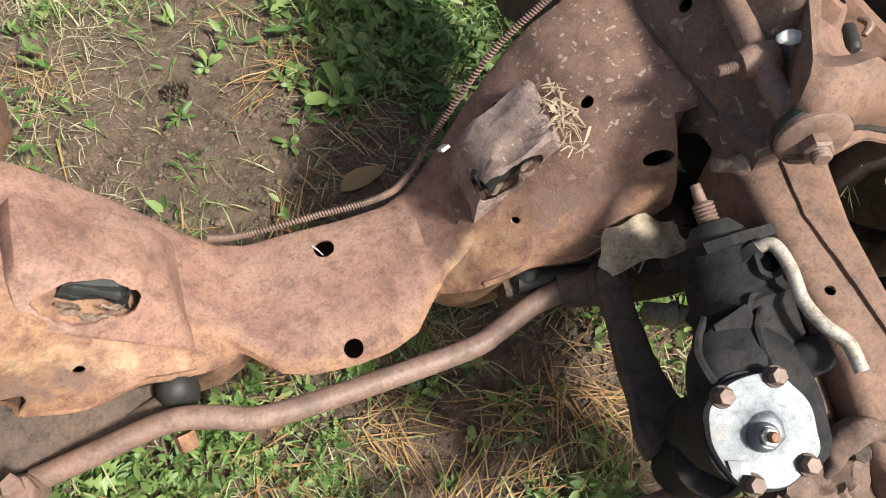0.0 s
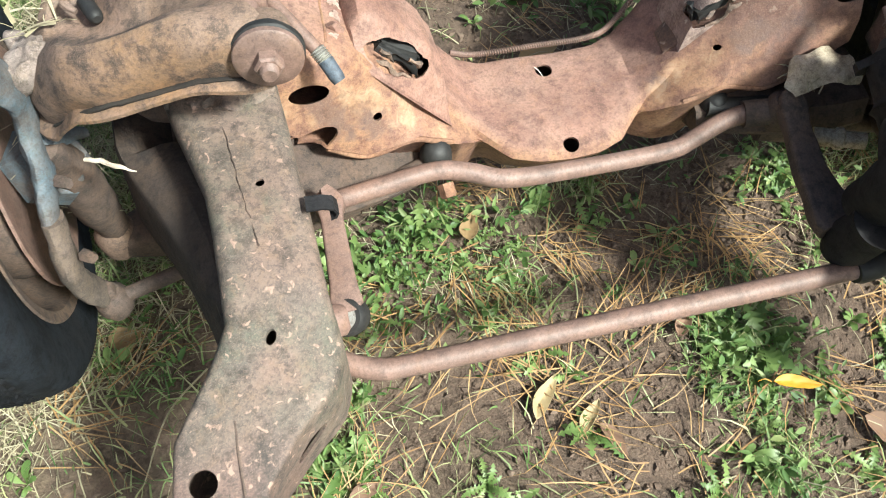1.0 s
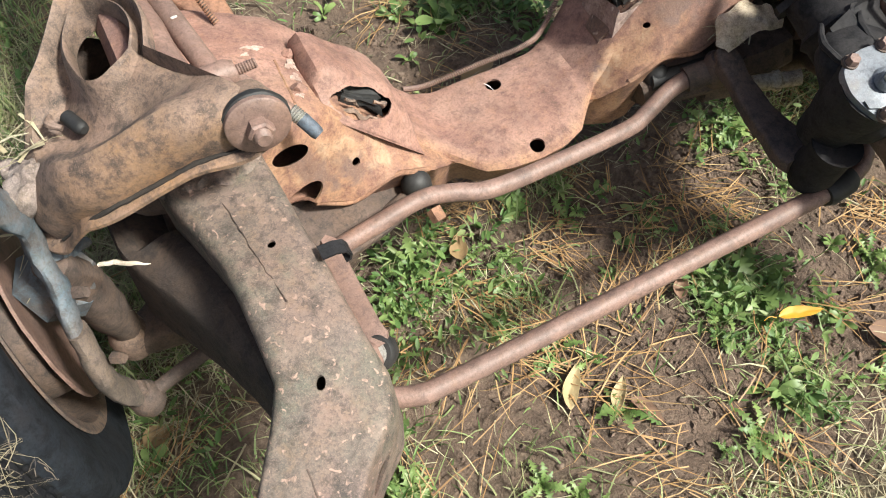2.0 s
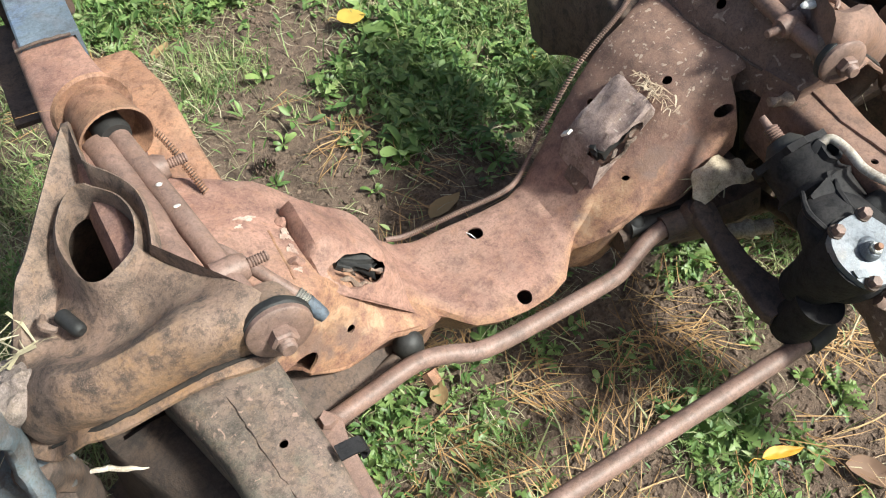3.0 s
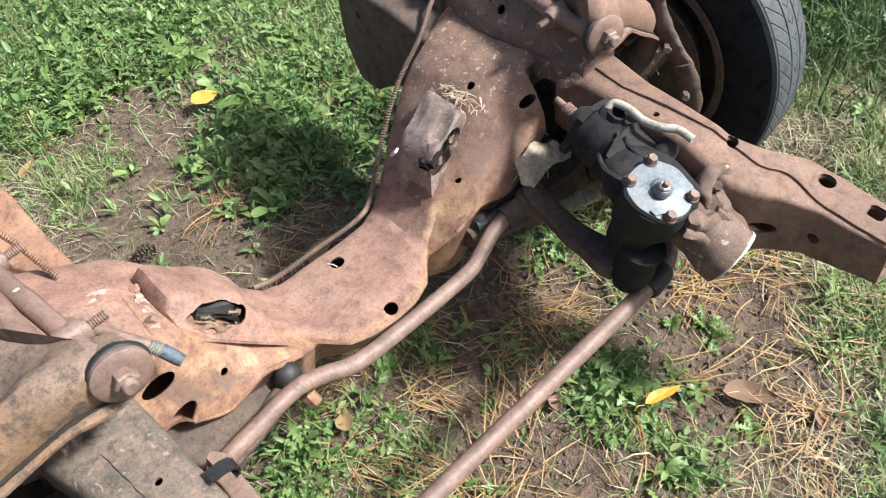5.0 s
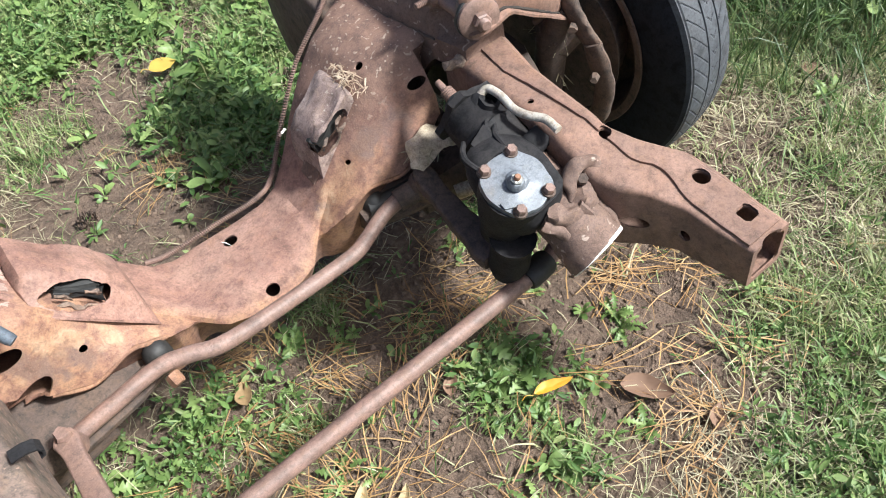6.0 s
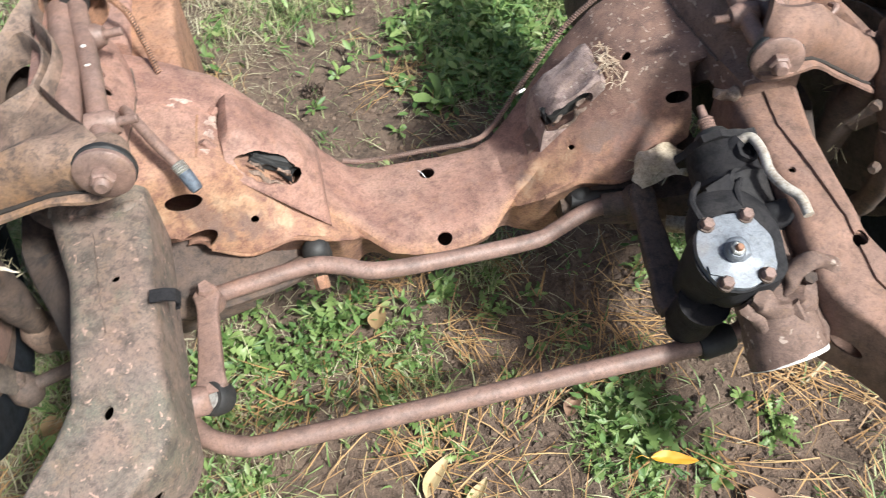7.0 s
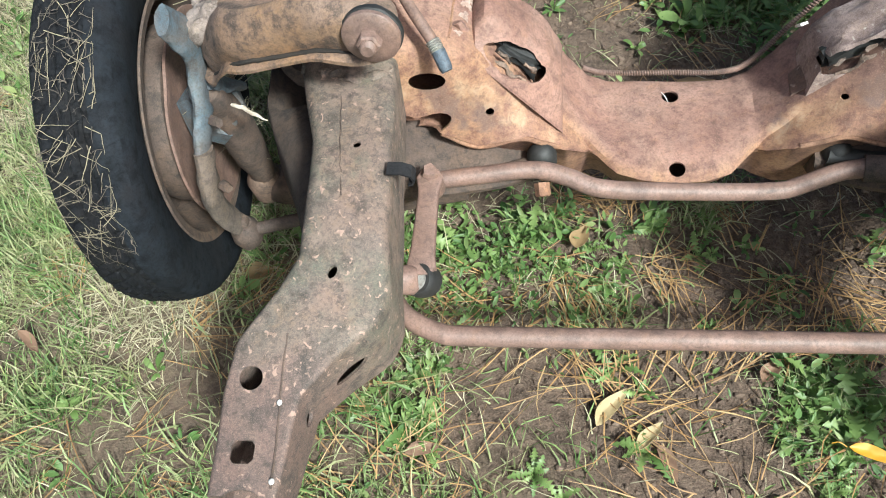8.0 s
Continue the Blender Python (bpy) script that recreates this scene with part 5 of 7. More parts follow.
part("adjuster_boss", turned(on_cover(-0.006, -0.003, 0.010), on_cover(-0.006, -0.003, 0.020), [(0, 0.0125), (0.7, 0.0115), (1, 0.009)]), ALUMINIUM, cover)
part("adjuster_nut", hexed(on_cover(-0.006, -0.003, 0.018), on_cover(-0.006, -0.003, 0.025), 0.0085), GALV, cover)
part("adjuster_screw", turned(on_cover(-0.006, -0.003, 0.023), on_cover(-0.006, -0.003, 0.031), [(0, 0.0045), (0.8, 0.0045), (1, 0.0035)], 12), RUST_EDGE, cover)
for bx, by in ((-0.025, 0.036), (0.024, 0.038), (0.024, -0.036), (-0.026, -0.036)):
    b = part("cover_bolt", turned(on_cover(bx, by, 0.003), on_cover(bx, by, 0.007), [(0, 0.010), (1, 0.0095)], 16), RUST_DARK, cover)
    part("bolt_head", hexed(on_cover(bx, by, 0.006), on_cover(bx, by, 0.016), 0.0078), RUST_BAR, b)
part("cover_tab", loft([[on_cover(x, y, h) for x, y in ((-0.040, -0.012), (-0.022, -0.018), (-0.026, -0.028), (-0.040, -0.022))] for h in (0.004, 0.008)]), ALUMINIUM, cover)
# mounting ears, front bracket cup, pump ports
c = Vector((0.378, -0.085, 0.430)) + gdir * 0.055
part("mounting_ear", lumpy(turned(c - Vector((0.02, 0.004, 0.004)), c + Vector((0.012, -0.006, 0.010)), [(0, 0.018), (0.7, 0.017), (1, 0.015), (1, 0.0093), (0.3, 0.008)]), 0.0025, 50), BLACK_IRON, box, "cast ear with a bolt hole")
hook = part("mounting_ear", lumpy(tube([(0.350, -0.128, 0.412), (0.366, -0.112, 0.436), (0.384, -0.106, 0.446), (0.400, -0.114, 0.442), (0.404, -0.132, 0.424), (0.396, -0.146, 0.398)], [0.009, 0.012, 0.0125, 0.012, 0.011, 0.007], 14, 8), 0.007, 45, 4), RUST_TOWER, box, "rounded cast lug")
part("lug_bolt", lumpy(hexed((0.382, -0.118, 0.428), (0.376, -0.126, 0.440), 0.009), 0.002, 90), RUST_DARK, hook)
for pts, r in (([(0.300, -0.128, 0.410), (0.318, -0.150, 0.395), (0.326, -0.168, 0.372)], 0.008), ([(0.352, -0.140, 0.418), (0.362, -0.160, 0.400), (0.366, -0.180, 0.378)], 0.007), ([(0.384, -0.140, 0.404), (0.392, -0.162, 0.384), (0.394, -0.180, 0.362)], 0.006)):
    part("casting_rib", lumpy(tube(pts, r, 10, 6), 0.004, 70, r * 900), RUST_TOWER, box)
bm = turned(Vector((0.344, -0.130, 0.378)), Vector((0.352, -0.178, 0.352)), [(0, 0.036), (0.3, 0.041), (0.8, 0.047), (1, 0.047)], 28)
part("end_cup", lumpy(bm, 0.004, 30, 3), RUST_TOWER, box, "rusted cup-shaped end")
part("cast_lug", lumpy(tube([(0.312, -0.122, 0.420), (0.340, -0.142, 0.408), (0.372, -0.132, 0.414), (0.394, -0.116, 0.420)], [0.012, 0.018, 0.017, 0.010], 14, 8, flat=0.8), 0.010, 50, 6), RUST_TOWER, box, "lumpy brown cast lug")
ecd = Vector((0.008, -0.048, -0.026)).normalized()
ecc = Vector((0.352, -0.178, 0.352))
part("cup_rim", turned(ecc - ecd * 0.002, ecc + ecd * 0.003, [(0, 0.046), (0, 0.0475), (1, 0.0465), (1, 0.040), (0.2, 0.039)], 36), WHITE_PAINT, box, "pale bare rim")
vb = GA.lerp(GB, 0.72)
for off, x in ((0.022, 0.012), (-0.016, -0.012)):
    c = vb + gdir * off + Vector((x, 0, 0)) + gup * 0.036
    port = part("port_boss", lumpy(turned(c - gup * 0.006, c + gup * 0.013 + Vector((0.004, 0, 0)), [(0, 0.019), (0.6, 0.0165), (1, 0.0155), (1, 0.0105), (0.4, 0.010)], 24), 0.002, 70), BLACK_IRON, box, "open bored port")
    part("port_seat", turned(c - gup * 0.004, c + gup * 0.004, [(0, 0.009), (0.8, 0.006), (1, 0.003)], 14), GALV if off > 0 else RUST_DARK, port)
vc = GA.lerp(GB, 0.885)
tabs = []
for k in range(28):
    a = 2 * math.pi * k / 28
    r = 0.044 + (0.009 if abs(math.sin(2 * a + 0.5)) > 0.8 else 0.0)
    tabs.append((r * math.cos(a), r * math.sin(a)))
part("valve_flange", lumpy(loft([[vc + gdir * h + Vector((x, 0, 0)) + gup * z for x, z in tabs] for h in (-0.006, 0.004)]), 0.0015, 60, 4), BLACK_IRON, box, "notched flange plate")
part("rubber_cover", turned(GA.lerp(GB, 0.86), GA.lerp(GB, 0.96), [(0, 0.030), (0.6, 0.028), (1, 0.018)]), RUBBER, box)
part("input_shaft", threaded(GA.lerp(GB, 0.94), GA.lerp(GB, 1.03), 0.011, 7), RUST_BAR, box, "splined brown input shaft")
part("shaft_tip", turned(GA.lerp(GB, 1.02), GA.lerp(GB, 1.09), [(0, 0.006), (1, 0.005)], 12), RUST_BAR, box)
part("web", loft([[(0.300, y, z) for y, z in ((-0.02, 0.455), (0.01, 0.468), (0.015, 0.45))], [(0.330, y, z) for y, z in ((-0.012, 0.468), (0.016, 0.480), (0.02, 0.46))]]), BLACK_IRON, box, "small cast web")
pipe = thing("power_steering_pipe", "bare bent steel hydraulic pipe with a cut end", "pipe")
part("pipe_body", tube([(0.362, 0.060, 0.484), (0.374, 0.055, 0.492), (0.377, 0.030, 0.491), (0.373, 0.0, 0.488), (0.378, -0.025, 0.488), (0.388, -0.045, 0.488), (0.388, -0.070, 0.484)], 0.0062, 14, 8), STEEL, pipe)
part("flare_nut", hexed((0.352, 0.058, 0.474), (0.364, 0.060, 0.486), 0.010), BLACK_IRON, pipe)

bracket = thing("steering_bracket", "pale peeling sheet bracket holding dead leaves behind the pitman arm", "bracket")
bm = loft([[(0.270, 0.182, 0.322), (0.300, 0.188, 0.336), (0.335, 0.184, 0.344), (0.372, 0.165, 0.346)], [(0.262, 0.166, 0.314), (0.298, 0.170, 0.332), (0.335, 0.165, 0.342), (0.376, 0.148, 0.345)], [(0.258, 0.150, 0.304), (0.300, 0.152, 0.322), (0.338, 0.146, 0.334), (0.380, 0.130, 0.338)], [(0.272, 0.140, 0.292), (0.308, 0.138, 0.306), (0.342, 0.130, 0.318), (0.372, 0.116, 0.322)]], None, (False, False), closed=False)
bmesh.ops.subdivide_edges(bm, edges=bm.edges[:], cuts=4, use_grid_fill=True)
for v in bm.verts:
    ragged = 0.012 * noise.noise(v.co * 55) + 0.02 * noise.noise(v.co * 22)
    v.co = Vector((0.330, 0.150, 0.352)) + (v.co - Vector((0.322, 0.150, 0.328))) * (0.78 + 6 * ragged) + Vector((0, 0, 0.4 * ragged))
bmesh.ops.solidify(bm, geom=bm.faces[:], thickness=0.004)
part("sheet", lumpy(bm, 0.008, 34, 4), PALE_TAN, bracket)
part("bracket_pipe", turned((0.325, 0.105, 0.275), (0.385, 0.075, 0.285), [(0, 0.013), (0.4, 0.013), (0.45, 0.016), (0.55, 0.016), (0.6, 0.012), (1, 0.012)], 14), PALE_TAN, bracket)

# ---- sway bar, lines and hoses ----
sway = thing("sway_bar", "long smooth rusty anti-roll bar across the front", "anti-roll bar")
part("bar", tube([(-0.452, 0.060, 0.262), (-0.425, 0.020, 0.262), (-0.398, -0.025, 0.260), (-0.368, -0.066, 0.256), (-0.325, -0.088, 0.253), (-0.27, -0.092, 0.251), (0.0, -0.091, 0.251), (0.28, -0.090, 0.252), (0.345, -0.086, 0.254), (0.39, -0.064, 0.258), (0.425, -0.010, 0.262), (0.452, 0.040, 0.262)], 0.0135, 18), RUST_BAR, sway)
for side in (-1, 1):
    if side > 0:
        part("bar_bushing", turned((0.296, -0.090, 0.252), (0.345, -0.086, 0.254), [(0, 0.018), (0.15, 0.021), (0.85, 0.021), (1, 0.018)]), RUBBER, sway)
    part("bar_link", tube([(side * 0.452, 0.040, 0.262), (side * 0.458, 0.09, 0.245), (side * 0.465, 0.16, 0.23)], 0.011, 12), RUST_DARK, sway)


def coil_line(name, pts, r, pitch, label, mat):
    ob = thing(name, label, "brake line")
    path = smooth_path(pts, 12)
    length = sum((b - a).length for a, b in zip(path, path[1:]))
    turns = int(length / pitch)
    fr = frames_along(path)
    out = []
    for k in range(turns * 8 + 1):
        t = k / (turns * 8) * (len(path) - 1)
        i = min(int(t), len(path) - 2)
        q = path[i].lerp(path[i + 1], t - i)
        a = 2 * math.pi * k / 8
        out.append(q + r * (fr[i][1] * math.cos(a) + fr[i][2] * math.sin(a)))
    part("spring_guard", tube(out, pitch * 0.42, 5, 0), mat, ob, "wound wire guard")
    part("inner_pipe", tube(pts, r * 0.75, 8), RUST_DARK, ob)
    return ob


coil_line("brake_line", [(-0.127, 0.362, 0.268), (-0.09, 0.357, 0.262), (0.0, 0.356, 0.262), (0.085, 0.356, 0.262), (0.125, 0.366, 0.275), (0.18, 0.392, 0.332), (0.25, 0.409, 0.418), (0.32, 0.418, 0.474), (0.36, 0.436, 0.497), (0.40, 0.46, 0.515), (0.43, 0.52, 0.52)], 0.0036, 0.0029, "rusty brake pipe in a coiled wire guard", RUST_BAR)
coil_line("brake_line", [(-0.398, 0.470, 0.560), (-0.375, 0.445, 0.545), (-0.362, 0.415, 0.515), (-0.352, 0.385, 0.485)], 0.004, 0.0034, "orange brake pipe in a coiled wire guard", RUST_EDGE)

hose = thing("brake_hose", "cut brake hose with a braided ferrule and rubber end", "hose")
part("steel_pipe", tube([(-0.385, 0.275, 0.522), (-0.372, 0.248, 0.531), (-0.347, 0.206, 0.523), (-0.325, 0.178, 0.506)], [0.0065, 0.007, 0.0075, 0.0075], 12), RUST_BAR, hose)
part("ferrule", threaded((-0.325, 0.178, 0.506), (-0.3175, 0.167, 0.498), 0.0095, 5), GALV, hose, "crimped metal ferrule")
part("rubber_end", turned((-0.318, 0.168, 0.499), (-0.307, 0.150, 0.483), [(0, 0.0088), (0.8, 0.0084), (1, 0.007)]), weathered("grey_rubber", (0.09, 0.11, 0.14), (0.07, 0.085, 0.105), (0.03, 0.03, 0.035), (0.12, 0.14, 0.16), 0.5, rough=0.6), hose, "grey-blue rubber end")
for x, y, z in ((-0.405, 0.305, 0.605), (-0.400, 0.27, 0.6035), (0.430, 0.194, 0.590)):
    bm = bmesh.new()
    bmesh.ops.create_icosphere(bm, subdivisions=2, radius=1, matrix=Matrix.Translation((x, y, z)) @ Matrix.Diagonal((0.0042, 0.0028, 0.0014, 1) if x < 0 else (0.014, 0.009, 0.004, 1)))
    tagged(part("paint_daub", lumpy(bm, 0.002, 120), WHITE_PAINT), "daub of white paint on the control arm shaft", "paint")

# ---- ground cover ----
rng = np.random.default_rng(7)
WAVES = [(rng.uniform(2, 16), rng.uniform(0, 6.3), rng.uniform(0, 6.3)) for _ in range(14)]


def mottle(x, y):
    """Uneven patchiness, about -1 to 1."""
    v = 0
    for k, a, p in WAVES:
        v = v + np.sin(k * (x * math.cos(a) + y * math.sin(a)) + p) / math.sqrt(k)
    return v / 1.6


def bumps(x, y, rows):
    v = np.zeros_like(x)
    for cx, cy, rx, ry, h in rows:
        v = np.maximum(v, h * np.exp(-(((x - cx) / rx) ** 2 + ((y - cy) / ry) ** 2)))
    return v


BARE = [(0.04, 1.13, 0.10, 0.05, 0.9), (0.33, 1.30, 0.10, 0.06, 0.9), (-0.24, 1.12, 0.08, 0.06, 0.7), (0.42, 0.93, 0.06, 0.05, 0.7), (-0.1, 1.42, 0.12, 0.05, 0.8), (0.06, 0.10, 0.09, 0.10, 1), (0.07, -0.07, 0.10, 0.10, 0.9), (0.32, 0.20, 0.14, 0.14, 1), (0.35, -0.20, 0.12, 0.10, 0.9), (-0.05, 0.18, 0.06, 0.05, 0.8), (0.46, -0.12, 0.10, 0.10, 0.8), (0.17, 0.03, 0.1, 0.08, 0.8), (-0.09, -0.1, 0.08, 0.06, 0.8), (-0.28, 0.72, 0.18, 0.10, 1), (0.17, 0.53, 0.38, 0.16, 1), (0.0, 1.33, 0.14, 0.09, 0.9), (-0.08, 0.76, 0.16, 0.09, 0.9), (0.33, 0.13, 0.20, 0.13, 1), (0.10, 0.07, 0.12, 0.10, 0.9), (0.05, -0.13, 0.18, 0.12, 0.75), (0.42, -0.17, 0.16, 0.12, 0.7), (0.88, 0.0, 0.24, 0.15, 1), (0.62, -0.10, 0.14, 0.12, 0.9), (0.75, -0.22, 0.2, 0.08, 0.7), (0.56, 0.05, 0.1, 0.1, 0.8), (0.35, 1.28, 0.12, 0.10, 0.6), (0.78, -0.02, 0.2, 0.12, 0.7)]
WEEDY = [(-0.20, 0.02, 0.16, 0.10, 0.9), (-0.05, 0.17, 0.10, 0.06, 0.8), (-0.30, -0.02, 0.12, 0.08, 0.9), (-0.27, 0.09, 0.12, 0.10, 1), (-0.13, 0.12, 0.09, 0.08, 1), (-0.34, -0.05, 0.10, 0.09, 0.8), (0.20, 0.10, 0.05, 0.04, 0.8), (0.23, -0.12, 0.09, 0.10, 1), (0.22, -0.27, 0.08, 0.06, 0.8), (0.63, -0.32, 0.1, 0.08, 0.8), (0.44, 0.07, 0.06, 0.06, 0.9), (0.0, 0.98, 0.24, 0.20, 1), (0.33, 0.88, 0.28, 0.22, 1), (0.52, 1.1, 0.30, 0.25, 1), (-0.05, 1.55, 0.45, 0.30, 1), (0.35, 1.35, 0.3, 0.2, 1), (0.5, 1.8, 0.7, 0.5, 1), (-0.3, 2.0, 0.4, 0.3, 0.9), (0.85, 1.2, 0.3, 0.3, 0.9), (-0.75, 1.0, 0.25, 0.3, 0.7), (-0.36, 0.16, 0.12, 0.12, 0.85), (-0.19, 0.19, 0.13, 0.09, 0.85), (-0.385, -0.125, 0.12, 0.09, 0.9), (0.24, -0.08, 0.12, 0.12, 0.9), (0.0, 0.26, 0.06, 0.05, 0.8), (0.47, 0.2, 0.11, 0.09, 0.9), (0.66, 0.12, 0.08, 0.08, 0.8), (1.5, 0.2, 0.3, 0.4, 0.9), (-0.1, 0.62, 0.06, 0.05, 0.7), (0.27, 0.62, 0.06, 0.06, 0.8), (-0.85, -0.03, 0.15, 0.12, 0.5), (0.02, -0.18, 0.08, 0.07, 0.6)]
LAWN = [(-1.1, -0.1, 0.45, 0.7, 1), (-1.0, 0.7, 0.6, 0.6, 1), (-0.6, -0.2, 0.25, 0.25, 0.8), (0.75, -0.38, 0.35, 0.25, 0.75), (1.25, 0.0, 0.45, 0.4, 0.9), (1.2, 1.0, 0.6, 0.8, 0.9), (-0.2, 1.15, 0.22, 0.16, 0.75), (-0.2, 1.9, 1.4, 0.5, 0.7), (-0.1, 0.08, 0.22, 0.1, 0.45), (-0.22, -0.22, 0.25, 0.12, 0.5), (0.1, -0.5, 0.6, 0.25, 0.6), (0.1, 0.3, 0.06, 0.05, 0.9)]


def weights(x, y):
    m = mottle(x, y)
    bare = bumps(x, y, BARE) * (1 + 0.3 * m)
    weed = np.clip(bumps(x, y, WEEDY) + 0.60 * m + 0.25 * mottle(2.3 * x + 5, 2.3 * y) - 0.34, 0, 1)
    lawn = np.clip(bumps(x, y, LAWN) + 0.30 * mottle(y, -x) - 0.12, 0, 1)
    return np.clip(bare, 0, 1), weed, lawn


def scatter(n, weight, area=(-1.55, 1.75, -0.62, 2.3)):
    """n places, the denser the higher weight(x, y) is; thinned out far from the frame."""
    xs, ys = [], []
    have = 0
    while have < n:
        x = rng.uniform(area[0], area[1], 40000)
        y = rng.uniform(area[2], area[3], 40000)
        keep = rng.uniform(0, 1, 40000) < weight(x, y)
        xs.append(x[keep])
        ys.append(y[keep])
        have += int(keep.sum())
    return np.concatenate(xs)[:n], np.concatenate(ys)[:n]


GRID = np.array([[ground_z(-2 + 0.01 * i, -1 + 0.01 * j) for i in range(410)] for j in range(380)])


def heights(x, y):
    i = np.clip((x + 2) / 0.01, 0, 408.9)
    j = np.clip((y + 1) / 0.01, 0, 378.9)
    i0, j0 = i.astype(int), j.astype(int)
    u, v = i - i0, j - j0
    return GRID[j0, i0] * (1 - u) * (1 - v) + GRID[j0, i0 + 1] * u * (1 - v) + GRID[j0 + 1, i0] * (1 - u) * v + GRID[j0 + 1, i0 + 1] * u * v


def stuff(name, verts, faces, material, label, category):
    me = bpy.data.meshes.new(name)
    me.from_pydata(verts, [], faces)
    me.polygons.foreach_set("use_smooth", [True] * len(faces))
    me.materials.append(material)
    return tagged(new(name, me), label, category, kind="stuff")


def strands(x, y, z, length, width, lean, bend, lift=0.0, yaw=None):
    """Blades from the places: lean is the tilt from upright, bend how much it tips over on the way."""
    n = len(x)
    yaw = rng.uniform(0, 2 * math.pi, n) if yaw is None else yaw
    p = np.stack([x, y, z + lift], 1)
    side = np.stack([-np.sin(yaw), np.cos(yaw), rng.uniform(-0.3, 0.3, n)], 1)
    ang = lean.copy()
    turn = rng.normal(0, 0.18, n)
    rows = []
    for k in range(4):
        w = width * (1.0, 0.95, 0.7, 0.12)[k]
        rows.append((p - side * w[:, None] / 2, p + side * w[:, None] / 2))
        yaw = yaw + turn
        step = np.stack([np.sin(ang) * np.cos(yaw), np.sin(ang) * np.sin(yaw), np.cos(ang)], 1) * (length / 3)[:, None]
        p = p + step
        p[:, 2] = np.maximum(p[:, 2], heights(p[:, 0], p[:, 1]) + 0.002)
        ang = ang + bend
    verts = np.stack([q for r in rows for q in r], 1).reshape(-1, 3)
    base = np.arange(n)[:, None] * 8
    faces = np.concatenate([base + np.array([[2 * k, 2 * k + 1, 2 * k + 3, 2 * k + 2]]) for k in range(3)], 0)
    return verts, faces


def small_leaves(x, y, z, size, tilt, narrow, yaw=None):
    """Ovate leaves with a folded midrib."""
    n = len(x)
    tpl = np.array([(0, 0, 0), (0.30, 0.30, 0.06), (0.68, 0.27, 0.05), (1.0, 0, -0.04), (0.68, -0.27, 0.05), (0.30, -0.30, 0.06), (0.5, 0, 0.0)])
    yaw = rng.uniform(0, 2 * math.pi, n) if yaw is None else yaw
    roll = rng.normal(0, 0.35, n)
    c = tpl[None] * size[:, None, None] * np.stack([np.ones(n), narrow, np.ones(n)], 1)[:, None, :]
    ax, ay, az = c[..., 0], c[..., 1], c[..., 2]
    ay, az = ay * np.cos(roll)[:, None] - az * np.sin(roll)[:, None], ay * np.sin(roll)[:, None] + az * np.cos(roll)[:, None]
    ax, az = ax * np.cos(tilt)[:, None] - az * np.sin(tilt)[:, None], ax * np.sin(tilt)[:, None] + az * np.cos(tilt)[:, None]
    vx = ax * np.cos(yaw)[:, None] - ay * np.sin(yaw)[:, None] + x[:, None]
    vy = ax * np.sin(yaw)[:, None] + ay * np.cos(yaw)[:, None] + y[:, None]
    vz = np.maximum(az + z[:, None], heights(vx, vy) + 0.002)
    base = np.arange(n)[:, None] * 7
    faces = np.concatenate([base + np.array([f]) for f in ((0, 6, 1), (1, 6, 2), (2, 6, 3), (3, 6, 4), (4, 6, 5), (5, 6, 0))], 0)
    return np.stack([vx, vy, vz], -1).reshape(-1, 3), faces


def lawn_weight(x, y):
    b, w, l = weights(x, y)
    return np.clip(l * 0.95 + w * 0.50 + 0.03, 0, 1) * (1 - 0.93 * b) * np.clip(0.62 + 0.75 * mottle(4.1 * x, 4.1 * y + 2), 0.10, 1)


def dry_weight(x, y):
    b, w, l = weights(x, y)
    return np.clip(l * 0.60 + np.where(y < 0.45, 0.10, 0.20) + 0.25 * mottle(x * 1.3, y), 0.01, 1) * (1 - 0.965 * b) * (1 - 0.6 * w) * np.clip(0.70 - 0.6 * mottle(4.1 * x, 4.1 * y + 2), 0.15, 1)


def weed_weight(x, y):
    b, w, l = weights(x, y)
    patch = 0.75 * np.exp(-((x + 0.20) / 0.13) ** 2 - ((y - 0.17) / 0.10) ** 2)
    return np.clip(w * (1 - 0.6 * l) + np.where(y < 0.45, 0.008, 0.03) + patch, 0, 1) * (1 - 0.85 * b)


n = 140000
gx, gy = scatter(n, lawn_weight)
v, f = strands(gx, gy, heights(gx, gy) - 0.003, rng.uniform(0.014, 0.070, n) * rng.choice([1, 1, 1, 1.5], n), rng.uniform(0.0013, 0.0036, n), np.abs(rng.normal(0.6, 0.4, n)), rng.uniform(0.05, 0.55, n))
stuff("grass", v.tolist(), f.tolist(), GRASS_MAT, "short uneven green grass round the frame", "grass")
n = 60000
gx, gy = scatter(n, dry_weight)
v, f = strands(gx, gy, heights(gx, gy), rng.uniform(0.015, 0.075, n), rng.uniform(0.0010, 0.0024, n), rng.normal(1.26, 0.28, n), rng.uniform(-0.05, 0.25, n), 0.003)
stuff("dry_grass", v.tolist(), f.tolist(), STRAW_MAT, "bleached straw and dead grass lying on the soil", "grass")
tufts = 10200
tx, ty = scatter(tufts, weed_weight)
own = np.repeat(np.arange(tufts), rng.integers(4, 9, tufts))
n = len(own)
fan = rng.uniform(0, 2 * math.pi, n)
reach = rng.uniform(0.001, 0.012, n)
gx, gy = tx[own] + reach * np.cos(fan), ty[own] + reach * np.sin(fan)
tall = np.abs(rng.normal(0.010, 0.016, n)) * np.where(gy < 0.45, 1.0, 1.5)
near = np.where(gy < 0.45, 0.8, 1.05)
